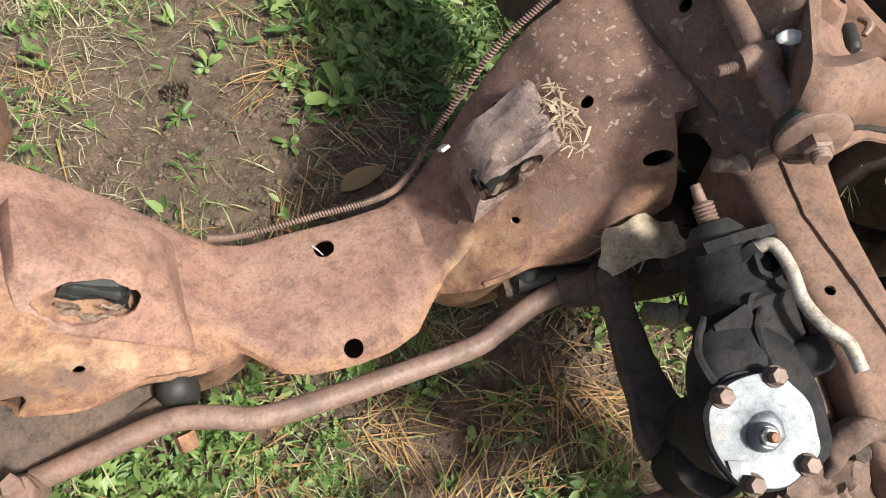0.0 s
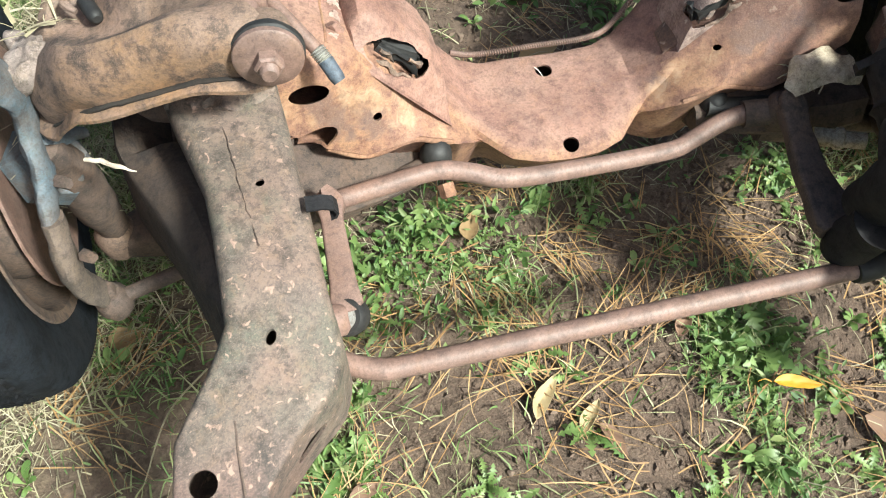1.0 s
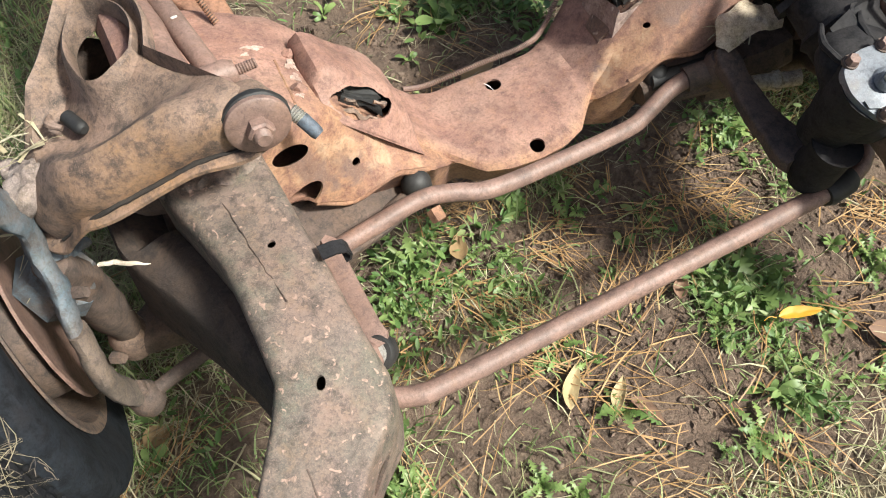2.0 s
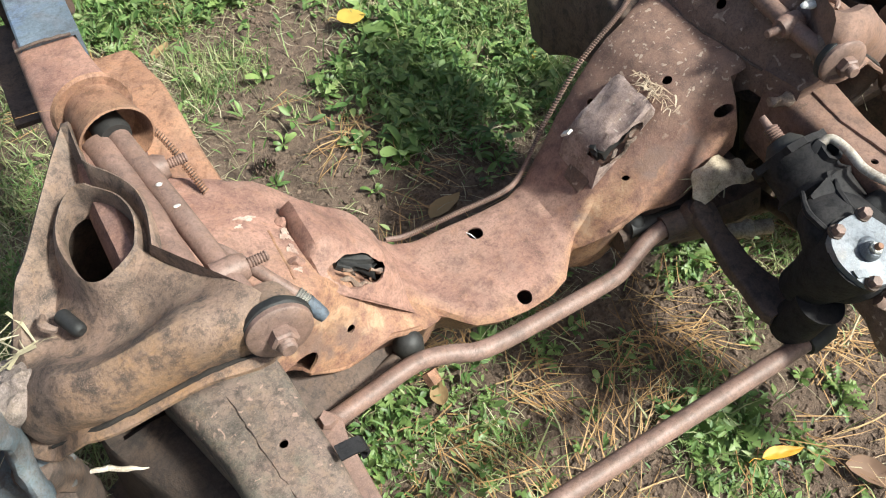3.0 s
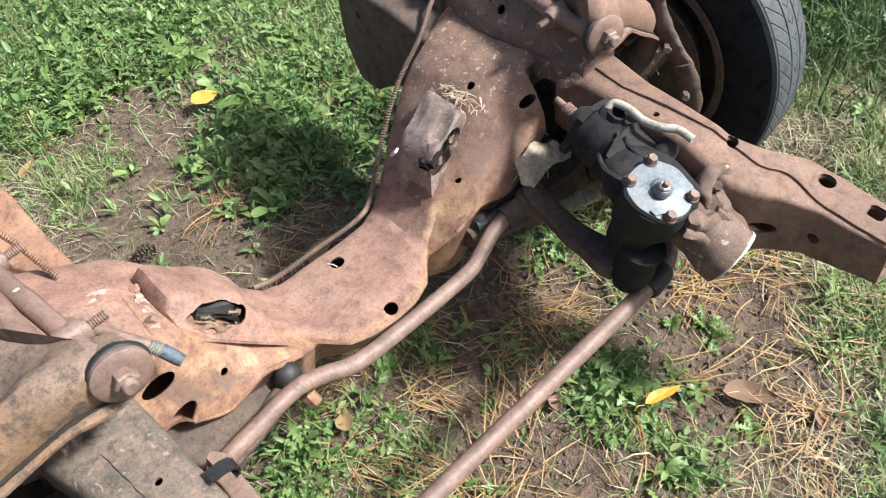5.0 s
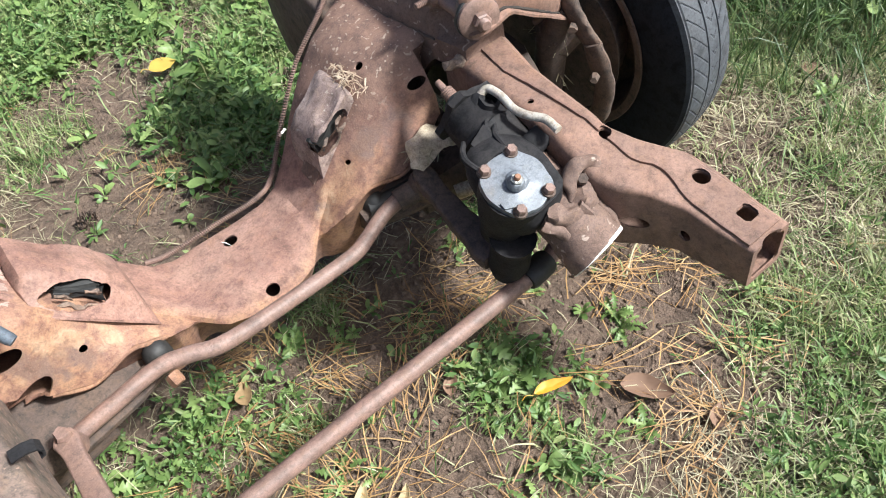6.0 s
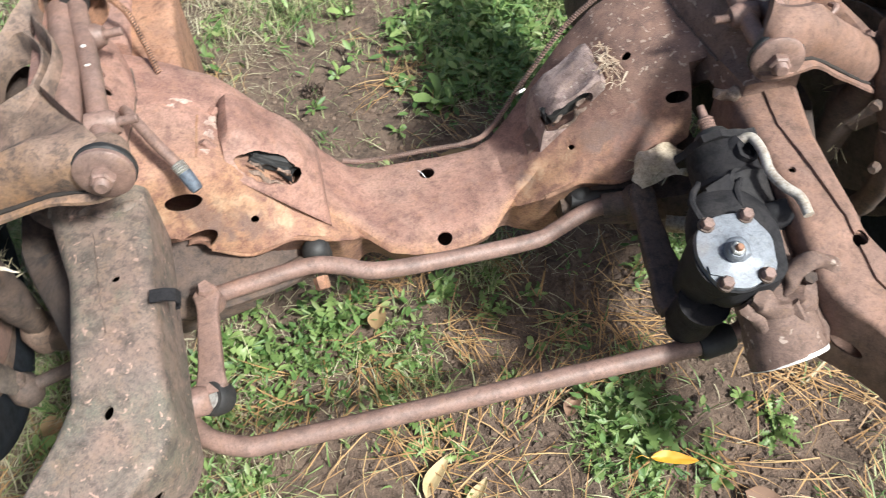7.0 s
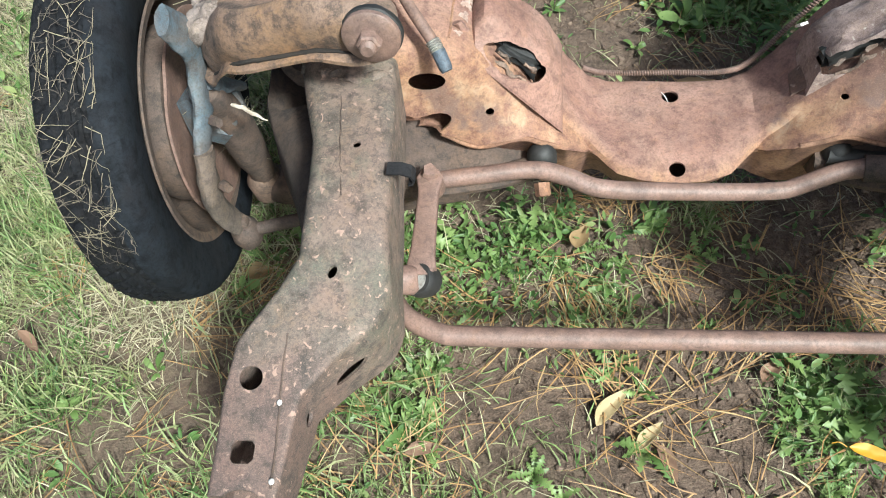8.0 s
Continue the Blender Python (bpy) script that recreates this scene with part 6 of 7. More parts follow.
v, f = small_leaves(gx, gy, heights(gx, gy) + tall, rng.uniform(0.010, 0.034, n) * near * rng.uniform(0.6, 1.25, tufts)[own], rng.normal(0.30, 0.45, n), rng.uniform(0.2, 0.75, tufts)[own] * rng.uniform(0.85, 1.15, n), fan)
stuff("low_weeds", v.tolist(), f.tolist(), LEAF_MAT, "low broad-leaved weeds carpeting the ground", "weeds")
# needles lie in loose sprays
k = 225
cx, cy = scatter(k, lambda x, y: np.clip(0.4 + 0.6 * mottle(x * 1.7 + 3, y * 1.7), 0.04, 1) * np.clip(1.3 - np.hypot(x, y - 0.2) / 1.5, 0.06, 1) * (1 - 0.65 * weights(x, y)[2]) * (1 - 0.6 * weights(x, y)[1]))
per = rng.integers(4, 18, k)
own = np.repeat(np.arange(k), per)
n = len(own)
gx, gy = cx[own] + rng.normal(0, 0.026, n), cy[own] + rng.normal(0, 0.026, n)
aim = (rng.uniform(0, 2 * math.pi, k))[own] + rng.normal(0, 0.55, n)
v, f = strands(gx, gy, heights(gx, gy), rng.uniform(0.055, 0.13, n), rng.uniform(0.0015, 0.0026, n), rng.normal(1.45, 0.10, n), rng.uniform(0.0, 0.08, n), rng.uniform(0.003, 0.018, n), aim)
stuff("pine_needles", v.tolist(), f.tolist(), NEEDLE_MAT, "fallen orange-brown pine needles", "needles")


def clods():
    bm = bmesh.new()
    bmesh.ops.create_icosphere(bm, subdivisions=1, radius=1)
    tpl = np.array([tuple(v.co) for v in bm.verts])
    tri = np.array([[v.index for v in f.verts] for f in bm.faces])
    bm.free()
    n = 15000
    cx, cy = scatter(n, lambda x, y: np.clip(weights(x, y)[0] + 0.06, 0, 1))
    size = rng.uniform(0.0012, 0.0034, n) * rng.choice([1, 1, 1, 1, 1.5, 2.1], n)
    sc = size[:, None] * rng.uniform(0.6, 1.3, (n, 3))
    jit = rng.uniform(0.5, 1.35, (n, len(tpl), 1))
    v = tpl[None] * jit * sc[:, None, :]
    v[..., 0] += cx[:, None]
    v[..., 1] += cy[:, None]
    v[..., 2] += (heights(cx, cy) + size * 0.2)[:, None]
    f = (np.arange(n)[:, None, None] * len(tpl) + tri[None]).reshape(-1, 3)
    crumbs = stuff("soil_crumbs", v.reshape(-1, 3).tolist(), f.tolist(), CLOD_MAT, "crumbs and small clods of brown soil", "soil")
    crumbs.data.polygons.foreach_set("use_smooth", [False] * len(f))


clods()
gv = np.array([tuple(v.co) for v in ground.data.vertices])
gb, gw, gl = weights(gv[:, 0], gv[:, 1])
ground.data.attributes.new("thatch", "FLOAT", "POINT").data.foreach_set("value", np.clip((0.05 + 0.8 * gl + 0.2 * gw) * (1 - gb), 0, 1).astype(np.float32))


out_x = np.maximum(-1.25 - gv[:, 0], gv[:, 0] - 1.45)
out_y = np.maximum(-0.45 - gv[:, 1], gv[:, 1] - 1.95)
ground.data.attributes.new("turf", "FLOAT", "POINT").data.foreach_set("value", np.clip(np.maximum(out_x, out_y) / 0.35 + 0.3 * mottle(gv[:, 0] % 50, gv[:, 1] % 50), 0, 1).astype(np.float32))
n = 45000
gx, gy = scatter(n, lambda x, y: np.clip(np.maximum(np.maximum(-1.45 - x, x - 1.6), np.maximum(-0.5 - y, y - 2.1)) * 8 + 0.6 * mottle(x, y), 0, 1) * np.clip(1.2 - np.hypot(x - 0.05, y - 0.9) / 2.6, 0.15, 1), (-1.98, 2.08, -0.98, 2.76))
v, f = strands(gx, gy, heights(gx, gy) - 0.003, rng.uniform(0.02, 0.08, n), rng.uniform(0.0014, 0.0036, n), np.abs(rng.normal(0.55, 0.4, n)), rng.uniform(0.05, 0.55, n))
stuff("grass", v.tolist(), f.tolist(), GRASS_MAT, "thin uneven grass further round the frame", "grass")


n = 5200
gx, gy = scatter(n, lambda x, y: np.exp(-(((x - 1.55) / 0.33) ** 2 + ((y - 0.42) / 0.45) ** 2)), (0.95, 2.05, -0.15, 1.5))
v, f = strands(gx, gy, heights(gx, gy) - 0.003, rng.uniform(0.07, 0.22, n), rng.uniform(0.002, 0.0055, n), np.abs(rng.normal(0.40, 0.3, n)), rng.uniform(0.1, 0.6, n))
stuff("tall_grass", v.tolist(), f.tolist(), RANK_MAT, "long green grass growing beyond the wheel, darkened for shade", "grass")


# ---- weeds: single rosettes ----
def lobed_leaf(seed, length=1.0):
    """A dandelion leaf with backward lobes, along x, one long."""
    r = random.Random(seed)
    bm = bmesh.new()
    steps = 15
    left, mid, right = [], [], []
    for k in range(steps):
        t = k / (steps - 1)
        w = (0.025 + 0.115 * math.sin(math.pi * min(1, t * 0.9 + 0.06)) ** 1.1 * (0.45 + 0.75 * t)) * (1.5 * r.uniform(0.75, 1.2) if k % 2 else 0.42)
        if k in (0, steps - 1):
            w = 0.012
        z = 0.30 * math.sin(t * 2.0) - 0.28 * t * t
        back = -0.05 if k % 2 else 0.0
        mid.append(bm.verts.new((t, 0, z)))
        left.append(bm.verts.new((t + back, w * r.uniform(0.8, 1.2), z + 0.05 * w / 0.15 + r.uniform(-0.02, 0.02))))
        right.append(bm.verts.new((t + back, -w * r.uniform(0.8, 1.2), z + 0.05 * w / 0.15 + r.uniform(-0.02, 0.02))))
    for k in range(steps - 1):
        bm.faces.new((mid[k], mid[k + 1], left[k + 1], left[k]))
        bm.faces.new((mid[k + 1], mid[k], right[k], right[k + 1]))
    return finish(bm, "leaf", WEED_LEAF, 80)


def object_leaf_mat():
    m, nt, bsdf = node_mat("rosette_leaf")
    info = nt.nodes.new("ShaderNodeObjectInfo")
    vec = nt.nodes.new("ShaderNodeTexCoord").outputs["Object"]
    col = mixc(nt, info.outputs["Random"], (0.13, 0.21, 0.055), (0.30, 0.39, 0.13))
    col = mixc(nt, times(nt, noise_node(nt, vec, 12, 4), 0.4), col, (0.05, 0.10, 0.025))
    nt.links.new(col, bsdf.inputs["Base Color"])
    bsdf.inputs["Roughness"].default_value = 0.45
    t = nt.nodes.new("ShaderNodeBsdfTranslucent")
    nt.links.new(col, t.inputs[0])
    mx = nt.nodes.new("ShaderNodeMixShader")
    mx.inputs[0].default_value = 0.25
    nt.links.new(bsdf.outputs[0], mx.inputs[1])
    nt.links.new(t.outputs[0], mx.inputs[2])
    nt.links.new(mx.outputs[0], nt.nodes["Material Output"].inputs[0])
    return m


WEED_LEAF = object_leaf_mat()
LEAVES = [lobed_leaf(k) for k in range(4)]


def oval_leaf(seed):
    r = random.Random(seed)
    bm = bmesh.new()
    left, mid, right = [], [], []
    for k in range(8):
        t = k / 7
        w = 0.02 + 0.26 * max(0, t - 0.25) ** 0.6 * (1.05 - t) ** 0.5 * 1.7
        z = 0.35 * math.sin(t * 1.8) - 0.22 * t * t
        mid.append(bm.verts.new((t, 0, z)))
        left.append(bm.verts.new((t, w, z + 0.18 * w + r.uniform(-0.015, 0.015))))
        right.append(bm.verts.new((t, -w, z + 0.18 * w + r.uniform(-0.015, 0.015))))
    for k in range(7):
        bm.faces.new((mid[k], mid[k + 1], left[k + 1], left[k]))
        bm.faces.new((mid[k + 1], mid[k], right[k], right[k + 1]))
    return finish(bm, "leaf", WEED_LEAF, 80)


OVALS = [oval_leaf(k) for k in range(3)]


def weed(x, y, size, count, lobed, seed):
    r = random.Random(seed)
    plant = thing("weed", "low rosette weed with jagged green leaves" if lobed else "small broad-leaved green weed in the soil", "weed", "rosette weeds" if lobed else "broad-leaved weeds")
    plant.location = (x, y, ground_z(x, y))
    a0 = r.uniform(0, 6)
    for k in range(count):
        ob = new("leaf", r.choice(LEAVES if lobed else OVALS))
        ob.parent = plant
        s = size * r.uniform(0.5, 1.15)
        ob.matrix_basis = Matrix.Rotation(a0 + k * 2.4 + r.uniform(-0.3, 0.3), 4, "Z") @ Matrix.Rotation(r.uniform(-0.5, 0.0) - (0.25 if k % 3 == 0 else 0), 4, "Y") @ Matrix.Rotation(r.uniform(-0.7, 0.7), 4, "X") @ Matrix.Diagonal((s, s * r.uniform(0.8, 1.2), s, 1))
    return plant


SPOTS = [(-0.385, -0.125, 0.085, 9, 1), (-0.36, -0.17, 0.06, 7, 1), (-0.42, -0.10, 0.06, 6, 0), (-0.33, 0.19, 0.08, 8, 1), (-0.26, 0.15, 0.07, 8, 1), (-0.20, 0.22, 0.08, 9, 1), (-0.16, 0.16, 0.06, 7, 1), (-0.39, 0.23, 0.06, 6, 0), (0.215, -0.05, 0.09, 11, 1), (0.27, -0.09, 0.09, 10, 1), (0.24, -0.135, 0.07, 8, 1), (0.19, -0.10, 0.07, 7, 1), (0.005, 0.255, 0.05, 6, 0), (0.45, 0.21, 0.08, 9, 1), (0.50, 0.16, 0.07, 8, 1), (0.42, 0.25, 0.06, 7, 1), (0.66, 0.13, 0.07, 7, 1), (-0.03, -0.16, 0.07, 6, 1), (-0.075, -0.03, 0.07, 7, 1), (-0.12, 0.05, 0.05, 6, 1), (0.13, 0.09, 0.04, 6, 0),
         (-0.10, 0.88, 0.06, 7, 0), (-0.16, 0.78, 0.035, 5, 0), (0.04, 0.80, 0.07, 8, 0), (0.27, 0.62, 0.06, 8, 0), (0.30, 0.66, 0.05, 6, 0), (0.10, 0.72, 0.06, 7, 0), (0.0, 0.66, 0.05, 6, 0), (0.40, 1.05, 0.10, 8, 0), (0.45, 1.0, 0.09, 7, 0), (0.15, 1.02, 0.08, 9, 1), (0.25, 0.95, 0.08, 9, 1), (0.05, 0.98, 0.07, 8, 0), (-0.05, 1.10, 0.07, 8, 0), (0.55, 1.2, 0.09, 9, 1), (0.65, 1.1, 0.09, 8, 0), (0.1, 1.45, 0.09, 8, 0), (-0.12, 1.55, 0.09, 8, 0), (-0.3, 1.4, 0.08, 8, 0), (0.35, 1.5, 0.1, 9, 1), (0.5, 0.75, 0.05, 6, 0), (0.38, 0.72, 0.06, 7, 1),
         (1.40, 0.12, 0.14, 8, 0), (1.52, 0.05, 0.15, 8, 0), (1.48, 0.25, 0.14, 8, 0), (1.2, -0.05, 0.07, 8, 1), (-0.82, -0.05, 0.05, 7, 0), (-0.95, -0.12, 0.05, 7, 0), (-0.60, 0.22, 0.06, 7, 1), (-0.70, 0.10, 0.06, 6, 0), (0.35, -0.3, 0.06, 7, 1), (0.12, -0.28, 0.06, 7, 1), (-0.15, -0.27, 0.06, 7, 1)]
for i, (x, y, s, c, lobed) in enumerate(SPOTS):
    weed(x, y, s * (0.72 if lobed else 0.62), int(c * 1.5) if lobed else c, bool(lobed), i)
pick = random.Random(31)
for i in range(80):
    while True:
        x, y = pick.uniform(-0.5, 0.7), pick.uniform(-0.32, 0.36)
        b, w, l = weights(np.array([x]), np.array([y]))
        if pick.random() < 0.04 + 0.9 * float(w[0]) * (1 - 0.6 * float(b[0])):
            break
    weed(x, y, pick.uniform(0.022, 0.045), pick.randint(6, 11), pick.random() < 0.8, 100 + i)
for i in range(90):
    while True:
        x, y = pick.uniform(-0.35, 0.95), pick.uniform(0.66, 1.75)
        b, w, l = weights(np.array([x]), np.array([y]))
        if pick.random() < 0.03 + 0.9 * float(w[0]) * (1 - 0.7 * float(b[0])):
            break
    weed(x, y, pick.uniform(0.05, 0.095), pick.randint(7, 13), pick.random() < 0.75, 300 + i)


# ---- fallen leaves, cone, twigs ----
PALE_LEAF = island_mat("pale_leaf", [(0.50, 0.39, 0.21), (0.42, 0.30, 0.15)], 0.6, 0.15)

def fallen(x, y, length, width, turn, curl, mat, label, lift=0.006, seed=0, cup=0.25):
    r = random.Random(seed)
    bm = bmesh.new()
    rows = []
    for k in range(11):
        t = k / 10
        w = width * (math.sin(math.pi * t ** 0.8) ** 0.75 if 0 < t < 1 else 0.03)
        a = curl * (t - 0.5)
        px = length * (math.sin(a) / curl if abs(curl) > 0.01 else t - 0.5)
        pz = length * (1 - math.cos(a)) / curl if abs(curl) > 0.01 else 0.0
        rows.append([bm.verts.new((px, w * u + length * 0.04 * math.sin(5 * t), pz + cup * w * (abs(u) ** 1.6) + length * 0.02 * r.uniform(-1, 1))) for u in (-1, -0.55, -0.08, 0.08, 0.55, 1)])
    for p, q in zip(rows, rows[1:]):
        for i in range(5):
            bm.faces.new((p[i], p[i + 1], q[i + 1], q[i]))
    bmesh.ops.recalc_face_normals(bm, faces=bm.faces)
    bmesh.ops.solidify(bm, geom=bm.faces[:], thickness=0.0006)
    ob = thing("fallen_leaf", label, "leaf")
    part("blade", bm, mat, ob, sharp=70)
    part("stalk", tube([(-length * 0.52, 0, 0.002), (-length * 0.68, 0.003, 0.006), (-length * 0.8, 0.0, 0.002)], 0.0008, 5, 3), mat, ob)
    ob.matrix_basis = Matrix.Translation((x, y, ground_z(x, y) + lift)) @ Matrix.Rotation(turn, 4, "Z") @ Matrix.Rotation(r.uniform(-0.15, 0.15), 4, "X")
    return ob


fallen(0.203, 1.149, 0.070, 0.030, -0.2, 0.12, YELLOW_LEAF, "yellow birch-like leaf lying on the weeds", 0.045, 1, 0.05)
fallen(0.272, -0.166, 0.072, 0.010, -0.25, 0.45, AMBER_LEAF, "narrow amber-yellow leaf beside a dandelion", 0.05, 2)
fallen(-0.081, -0.090, 0.078, 0.013, 0.95, 0.35, PALE_LEAF, "dry tan leaf curled on the soil", 0.012, 3, 0.5)
fallen(-0.025, -0.135, 0.06, 0.011, 0.9, 0.4, PALE_LEAF, "curled pale leaf on the needles", 0.010, 4, 0.5)
fallen(-0.002, -0.175, 0.06, 0.011, -1.1, 0.5, BROWN_LEAF, "twisted tan leaf on the needles", 0.010, 5, 0.6)
fallen(0.395, -0.262, 0.095, 0.022, -0.9, 1.0, BROWN_LEAF, "brown curled leaf on bare soil", 0.014, 6, 0.6)
fallen(0.44, -0.37, 0.05, 0.014, 0.6, 0.9, BROWN_LEAF, "small brown curled leaf in the grass", 0.014, 7, 0.6)
fallen(0.58, 0.985, 0.11, 0.022, 1.2, 0.5, BROWN_LEAF, "pinkish brown leaf by the frame", 0.02, 8, 0.4)
fallen(0.101, 0.556, 0.09, 0.018, 0.35, 0.4, TAN_LEAF, "faded tan-green leaf behind the crossmember", 0.008, 9, 0.2)
fallen(0.499, 0.844, 0.07, 0.02, 0.2, 0.4, YELLOW_LEAF, "faded yellow-green leaf on weeds", 0.02, 10, 0.2)
fallen(-1.04, -0.017, 0.065, 0.009, -0.6, 0.8, BROWN_LEAF, "reddish brown leaf on the lawn", 0.03, 11, 0.5)
fallen(-0.674, 0.133, 0.05, 0.018, 0.3, 0.6, TAN_LEAF, "small tan leaf beside the tyre", 0.012, 12, 0.4)
fallen(-0.364, -0.169, 0.055, 0.011, 0.3, 0.9, BROWN_LEAF, "tan leaf half under a weed", 0.014, 13, 0.3)
fallen(0.16, -0.03, 0.05, 0.012, 0.9, 1.0, BROWN_LEAF, "reddish brown leaf crumpled on soil", 0.012, 14, 0.7)
fallen(-0.12, 0.21, 0.05, 0.016, 1.3, 0.6, TAN_LEAF, "pale tan leaf among weeds", 0.02, 15, 0.4)
fallen(0.33, 1.36, 0.06, 0.02, 0.6, 0.4, TAN_LEAF, "dry tan leaf in the weeds", 0.02, 16, 0.3)
fallen(-0.22, 1.30, 0.07, 0.015, 0.8, 0.3, TAN_LEAF, "dry tan leaf in thin grass", 0.02, 17, 0.3)
fallen(1.24, 0.02, 0.05, 0.02, 0.8, 0.6, BROWN_LEAF, "brown leaf beside the tyre", 0.012, 18, 0.4)

cone = thing("pine_cone", "small brown open pine cone on the soil", "pine cone")
cone.location = (-0.159, 0.837, ground_z(-0.159, 0.837) + 0.012)
for k in range(46):
    t = k / 45
    a = k * 2.39996
    r = 0.016 * math.sin(math.pi * (0.12 + 0.8 * t)) + 0.003
    c = Vector((0.045 * (t - 0.5), r * math.cos(a), r * math.sin(a)))
    d = Vector((0.25, math.cos(a), math.sin(a))).normalized()
    s = Vector((0, -math.sin(a), math.cos(a)))
    bm = loft([[c - d * 0.008 + s * 0.003, c - d * 0.008 - s * 0.003, c - d * 0.008 - Vector((0.002, 0, 0))], [c + d * 0.003 + s * 0.0045, c + d * 0.003 - s * 0.0045, c + d * 0.003 - Vector((0.003, 0, 0))]])
    part("scale", bm, CLOD_MAT, cone)


def twig(pts, r, label):
    ob = thing("twig", label, "twig")
    pts = [(x, y, ground_z(x, y) + z) for x, y, z in pts]
    part("stem", tube(pts, [r, r * 0.9, r * 0.6], 7, 5), STRAW_MAT, ob)
    return ob


twig([(0.455, 0.125, 0.012), (0.495, 0.02, 0.016), (0.545, -0.08, 0.012)], 0.0026, "pale dry stem on the soil below the rail")
twig([(0.548, -0.077, 0.012), (0.60, -0.05, 0.03), (0.668, -0.032, 0.012)], 0.0022, "pale dry stem under the rail horn")
twig([(-0.56, 0.06, 0.01), (-0.62, 0.0, 0.015), (-0.66, -0.09, 0.01)], 0.0016, "thin dry stem by the tyre")


# ---- debris on the metal ----
TAN_LITTER = island_mat("tan_litter", [(0.42, 0.32, 0.22), (0.30, 0.20, 0.13), (0.52, 0.43, 0.32), (0.24, 0.15, 0.10)], 0.8)

def litter(n, place, label, mat, spread, length, name="debris"):
    """Loose stalks lying on a part, each along a random way."""
    vs, fs = [], []
    for k in range(n):
        c = Vector(place(k)) + Vector((rng.normal(0, spread[0]), rng.normal(0, spread[1]), abs(rng.normal(0, spread[2]))))
        a = rng.uniform(0, 2 * math.pi)
        d = Vector((math.cos(a), math.sin(a), rng.uniform(-0.3, 0.3))) * rng.uniform(*length)
        s = d.cross(Vector((0, 0, 1))).normalized() * rng.uniform(0.0003, 0.0008) * rng.choice([1, 1, 1, 3.0])
        b = len(vs)
        m = c + Vector((0, 0, 0.003)) + s * rng.uniform(-2, 2)
        vs += [tuple(p) for p in (c - d / 2 - s, c - d / 2 + s, m + s, m - s, c + d / 2 + s * 0.3, c + d / 2 - s * 0.3, m + Vector((0, 0, 0.0015)))]
        fs += [(b, b + 1, b + 2, b + 3), (b + 3, b + 2, b + 4, b + 5)]
    return stuff(name, vs, fs, mat, label, "debris")


litter(70, lambda k: (0.266 + 0.004 * (k % 3), 0.236 + 0.085 * (k % 9) / 9, 0.452), "dry stalks caught beside the engine mount", TAN_LITTER, (0.006, 0.012, 0.003), (0.01, 0.035))
litter(50, lambda k: (0.335, 0.165, 0.337), "dead leaves and stalks on the bracket", STRAW_MAT, (0.02, 0.012, 0.004), (0.02, 0.05))
litter(14, lambda k: (-0.455, 0.50 + 0.02 * (k % 3), 0.512), "needles and stalks on the rail", NEEDLE_MAT, (0.015, 0.02, 0.004), (0.03, 0.06))
litter(18, lambda k: (-0.60, 0.215, 0.555), "dry stalks round the ball joint", STRAW_MAT, (0.018, 0.012, 0.006), (0.02, 0.05))
litter(90, lambda k: (-0.645, 0.235, 0.40 - 0.2 * (k % 9) / 9), "straw caught behind the knuckle", STRAW_MAT, (0.012, 0.02, 0.02), (0.03, 0.08))
litter(30, lambda k: (0.64, 0.20, 0.42 - 0.2 * (k % 9) / 9), "straw caught behind the knuckle", STRAW_MAT, (0.012, 0.02, 0.02), (0.03, 0.08))
stalk = thing("twig", "one pale broken stalk lying across the suspension", "twig")
part("stem", lumpy(tube([(-0.578, 0.121, 0.460), (-0.562, 0.114, 0.462), (-0.546, 0.104, 0.461), (-0.528, 0.097, 0.457)], [0.0022, 0.0030, 0.0024, 0.0006], 7, 5), 0.0014, 140), weathered("pale_wood", (0.62, 0.53, 0.43), (0.52, 0.43, 0.34), (0.30, 0.23, 0.17), (0.68, 0.60, 0.50), 0.5), stalk)


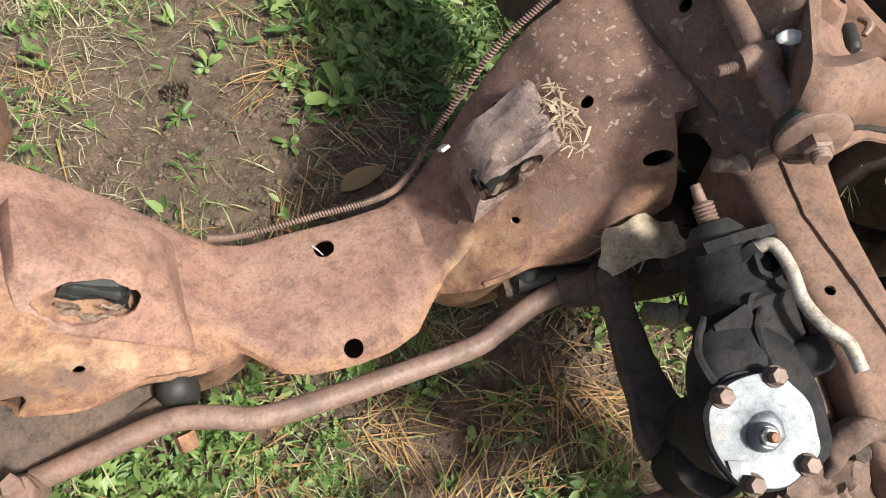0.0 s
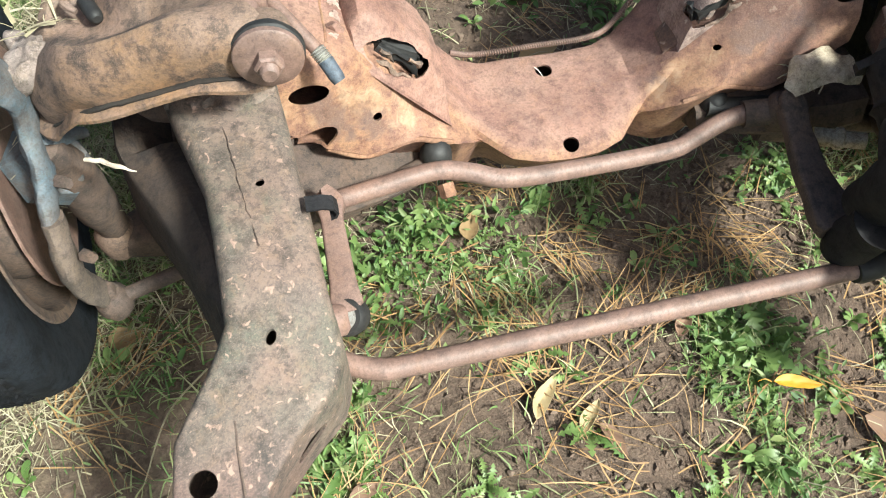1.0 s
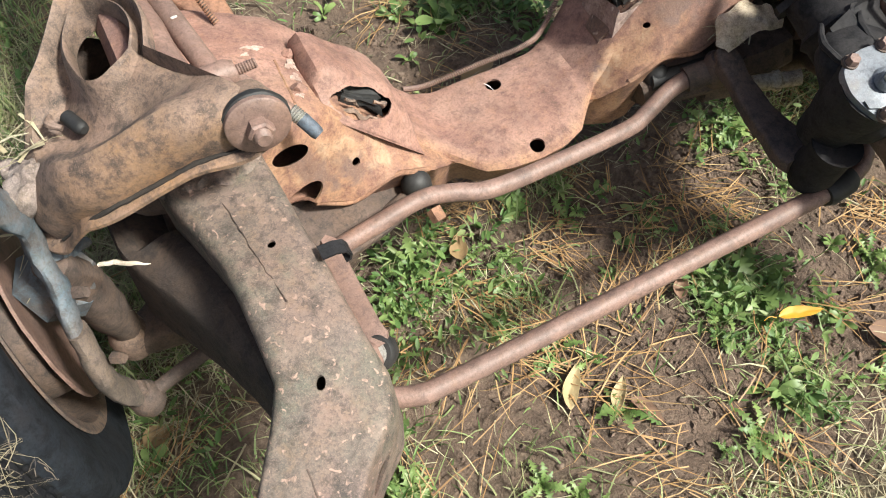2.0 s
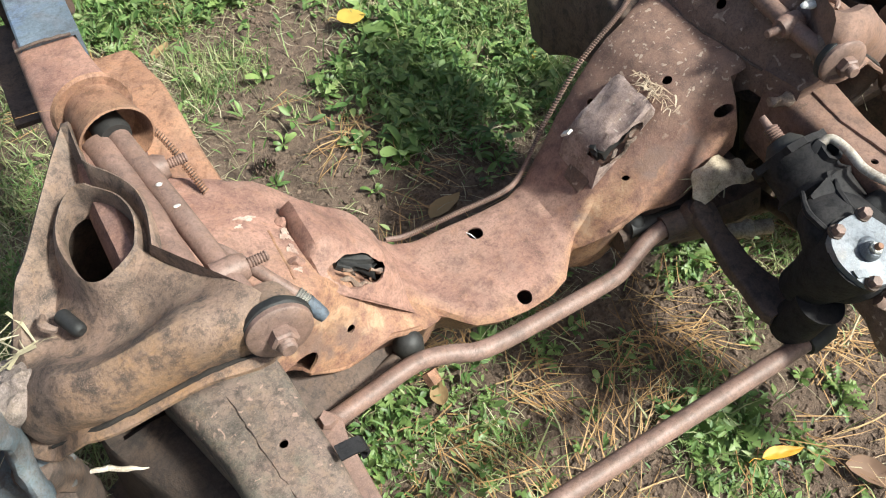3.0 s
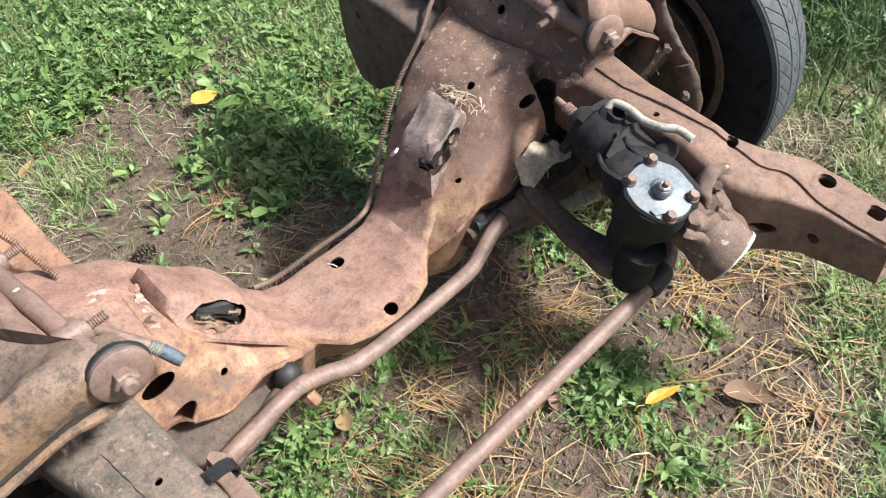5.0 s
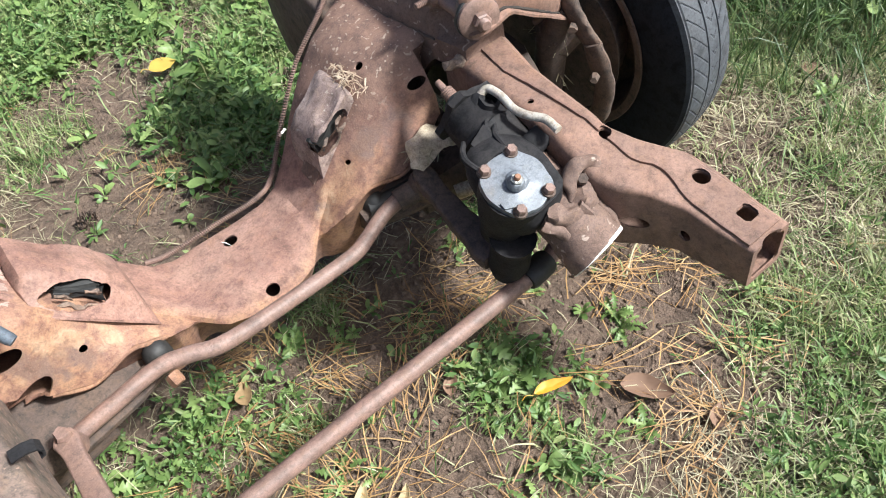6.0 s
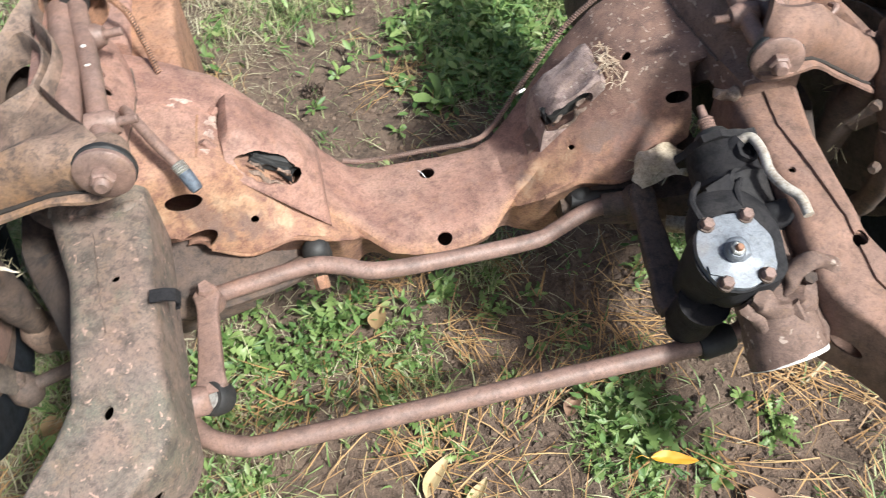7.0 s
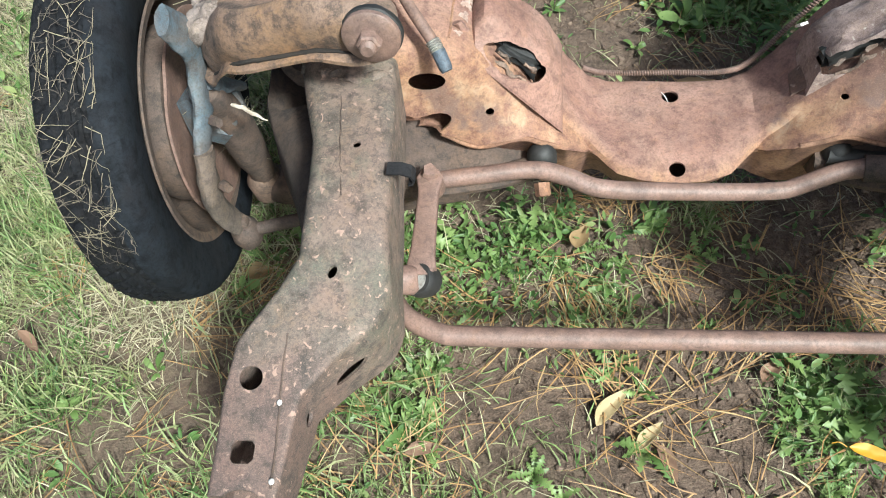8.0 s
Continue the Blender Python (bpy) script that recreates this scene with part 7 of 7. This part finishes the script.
def tyre_straw(n, across, length, width, mat, name, label):
    """Dry grass pressed on the left tyre's tread: short, curled strands in streaks round it."""
    vs, fs = [], []
    streaks = [(rng.uniform(0.15, 2.5), rng.normal(-0.004, across)) for _ in range(max(8, n // 3))]
    for k in range(n):
        a, w = streaks[k % len(streaks)]
        a, w = a + rng.normal(0, 0.07), float(np.clip(w + rng.normal(0, 0.010), -0.041, 0.034))
        d, turn = 2.1 * streaks[k % len(streaks)][0] * 7 + rng.normal(0, 0.7), rng.normal(0, 0.13)
        step = rng.uniform(*length) / 6
        turn *= 0.03 / max(0.03, step * 6)
        rr = TYRE_R_WORN + 0.003
        pts = []
        for t in range(7):
            pts.append(axle_left @ Vector((w, -rr * math.cos(a), rr * math.sin(a))))
            d += turn
            w = float(np.clip(w + step * math.cos(d), -0.043, 0.037))
            a += step * math.sin(d) / TYRE_R_WORN
            rr = max(TYRE_R_WORN + 0.002, rr + rng.normal(0, 0.0016))
        half = rng.uniform(*width)
        b = len(vs)
        for i, p in enumerate(pts):
            s = (pts[min(i + 1, 6)] - pts[max(i - 1, 0)]).cross(p - axle_left.translation).normalized() * half * (1 - 0.1 * i)
            vs += [tuple(p - s), tuple(p + s)]
        fs += [(b + 2 * i, b + 2 * i + 1, b + 2 * i + 3, b + 2 * i + 2) for i in range(6)]
    stuff(name, vs, fs, mat, label, "dry grass")


TYRE_STRAW_MAT = island_mat("muddy_straw", [(0.20, 0.165, 0.11), (0.34, 0.29, 0.19), (0.13, 0.105, 0.075), (0.44, 0.38, 0.26)], 0.75, 0.1)
MUD_FIBRE = island_mat("muddy_fibre", [(0.09, 0.072, 0.06), (0.05, 0.042, 0.036), (0.16, 0.13, 0.10), (0.035, 0.03, 0.028)], 0.9)
tyre_straw(300, 0.022, (0.008, 0.03), (0.0003, 0.0009), MUD_FIBRE, "mud_fibre", "brown fibrous mud stuck to the tyre tread")
tyre_straw(150, 0.028, (0.02, 0.085), (0.0003, 0.0007), TYRE_STRAW_MAT, "tyre_straw", "dry grass stuck to the muddy tyre tread")
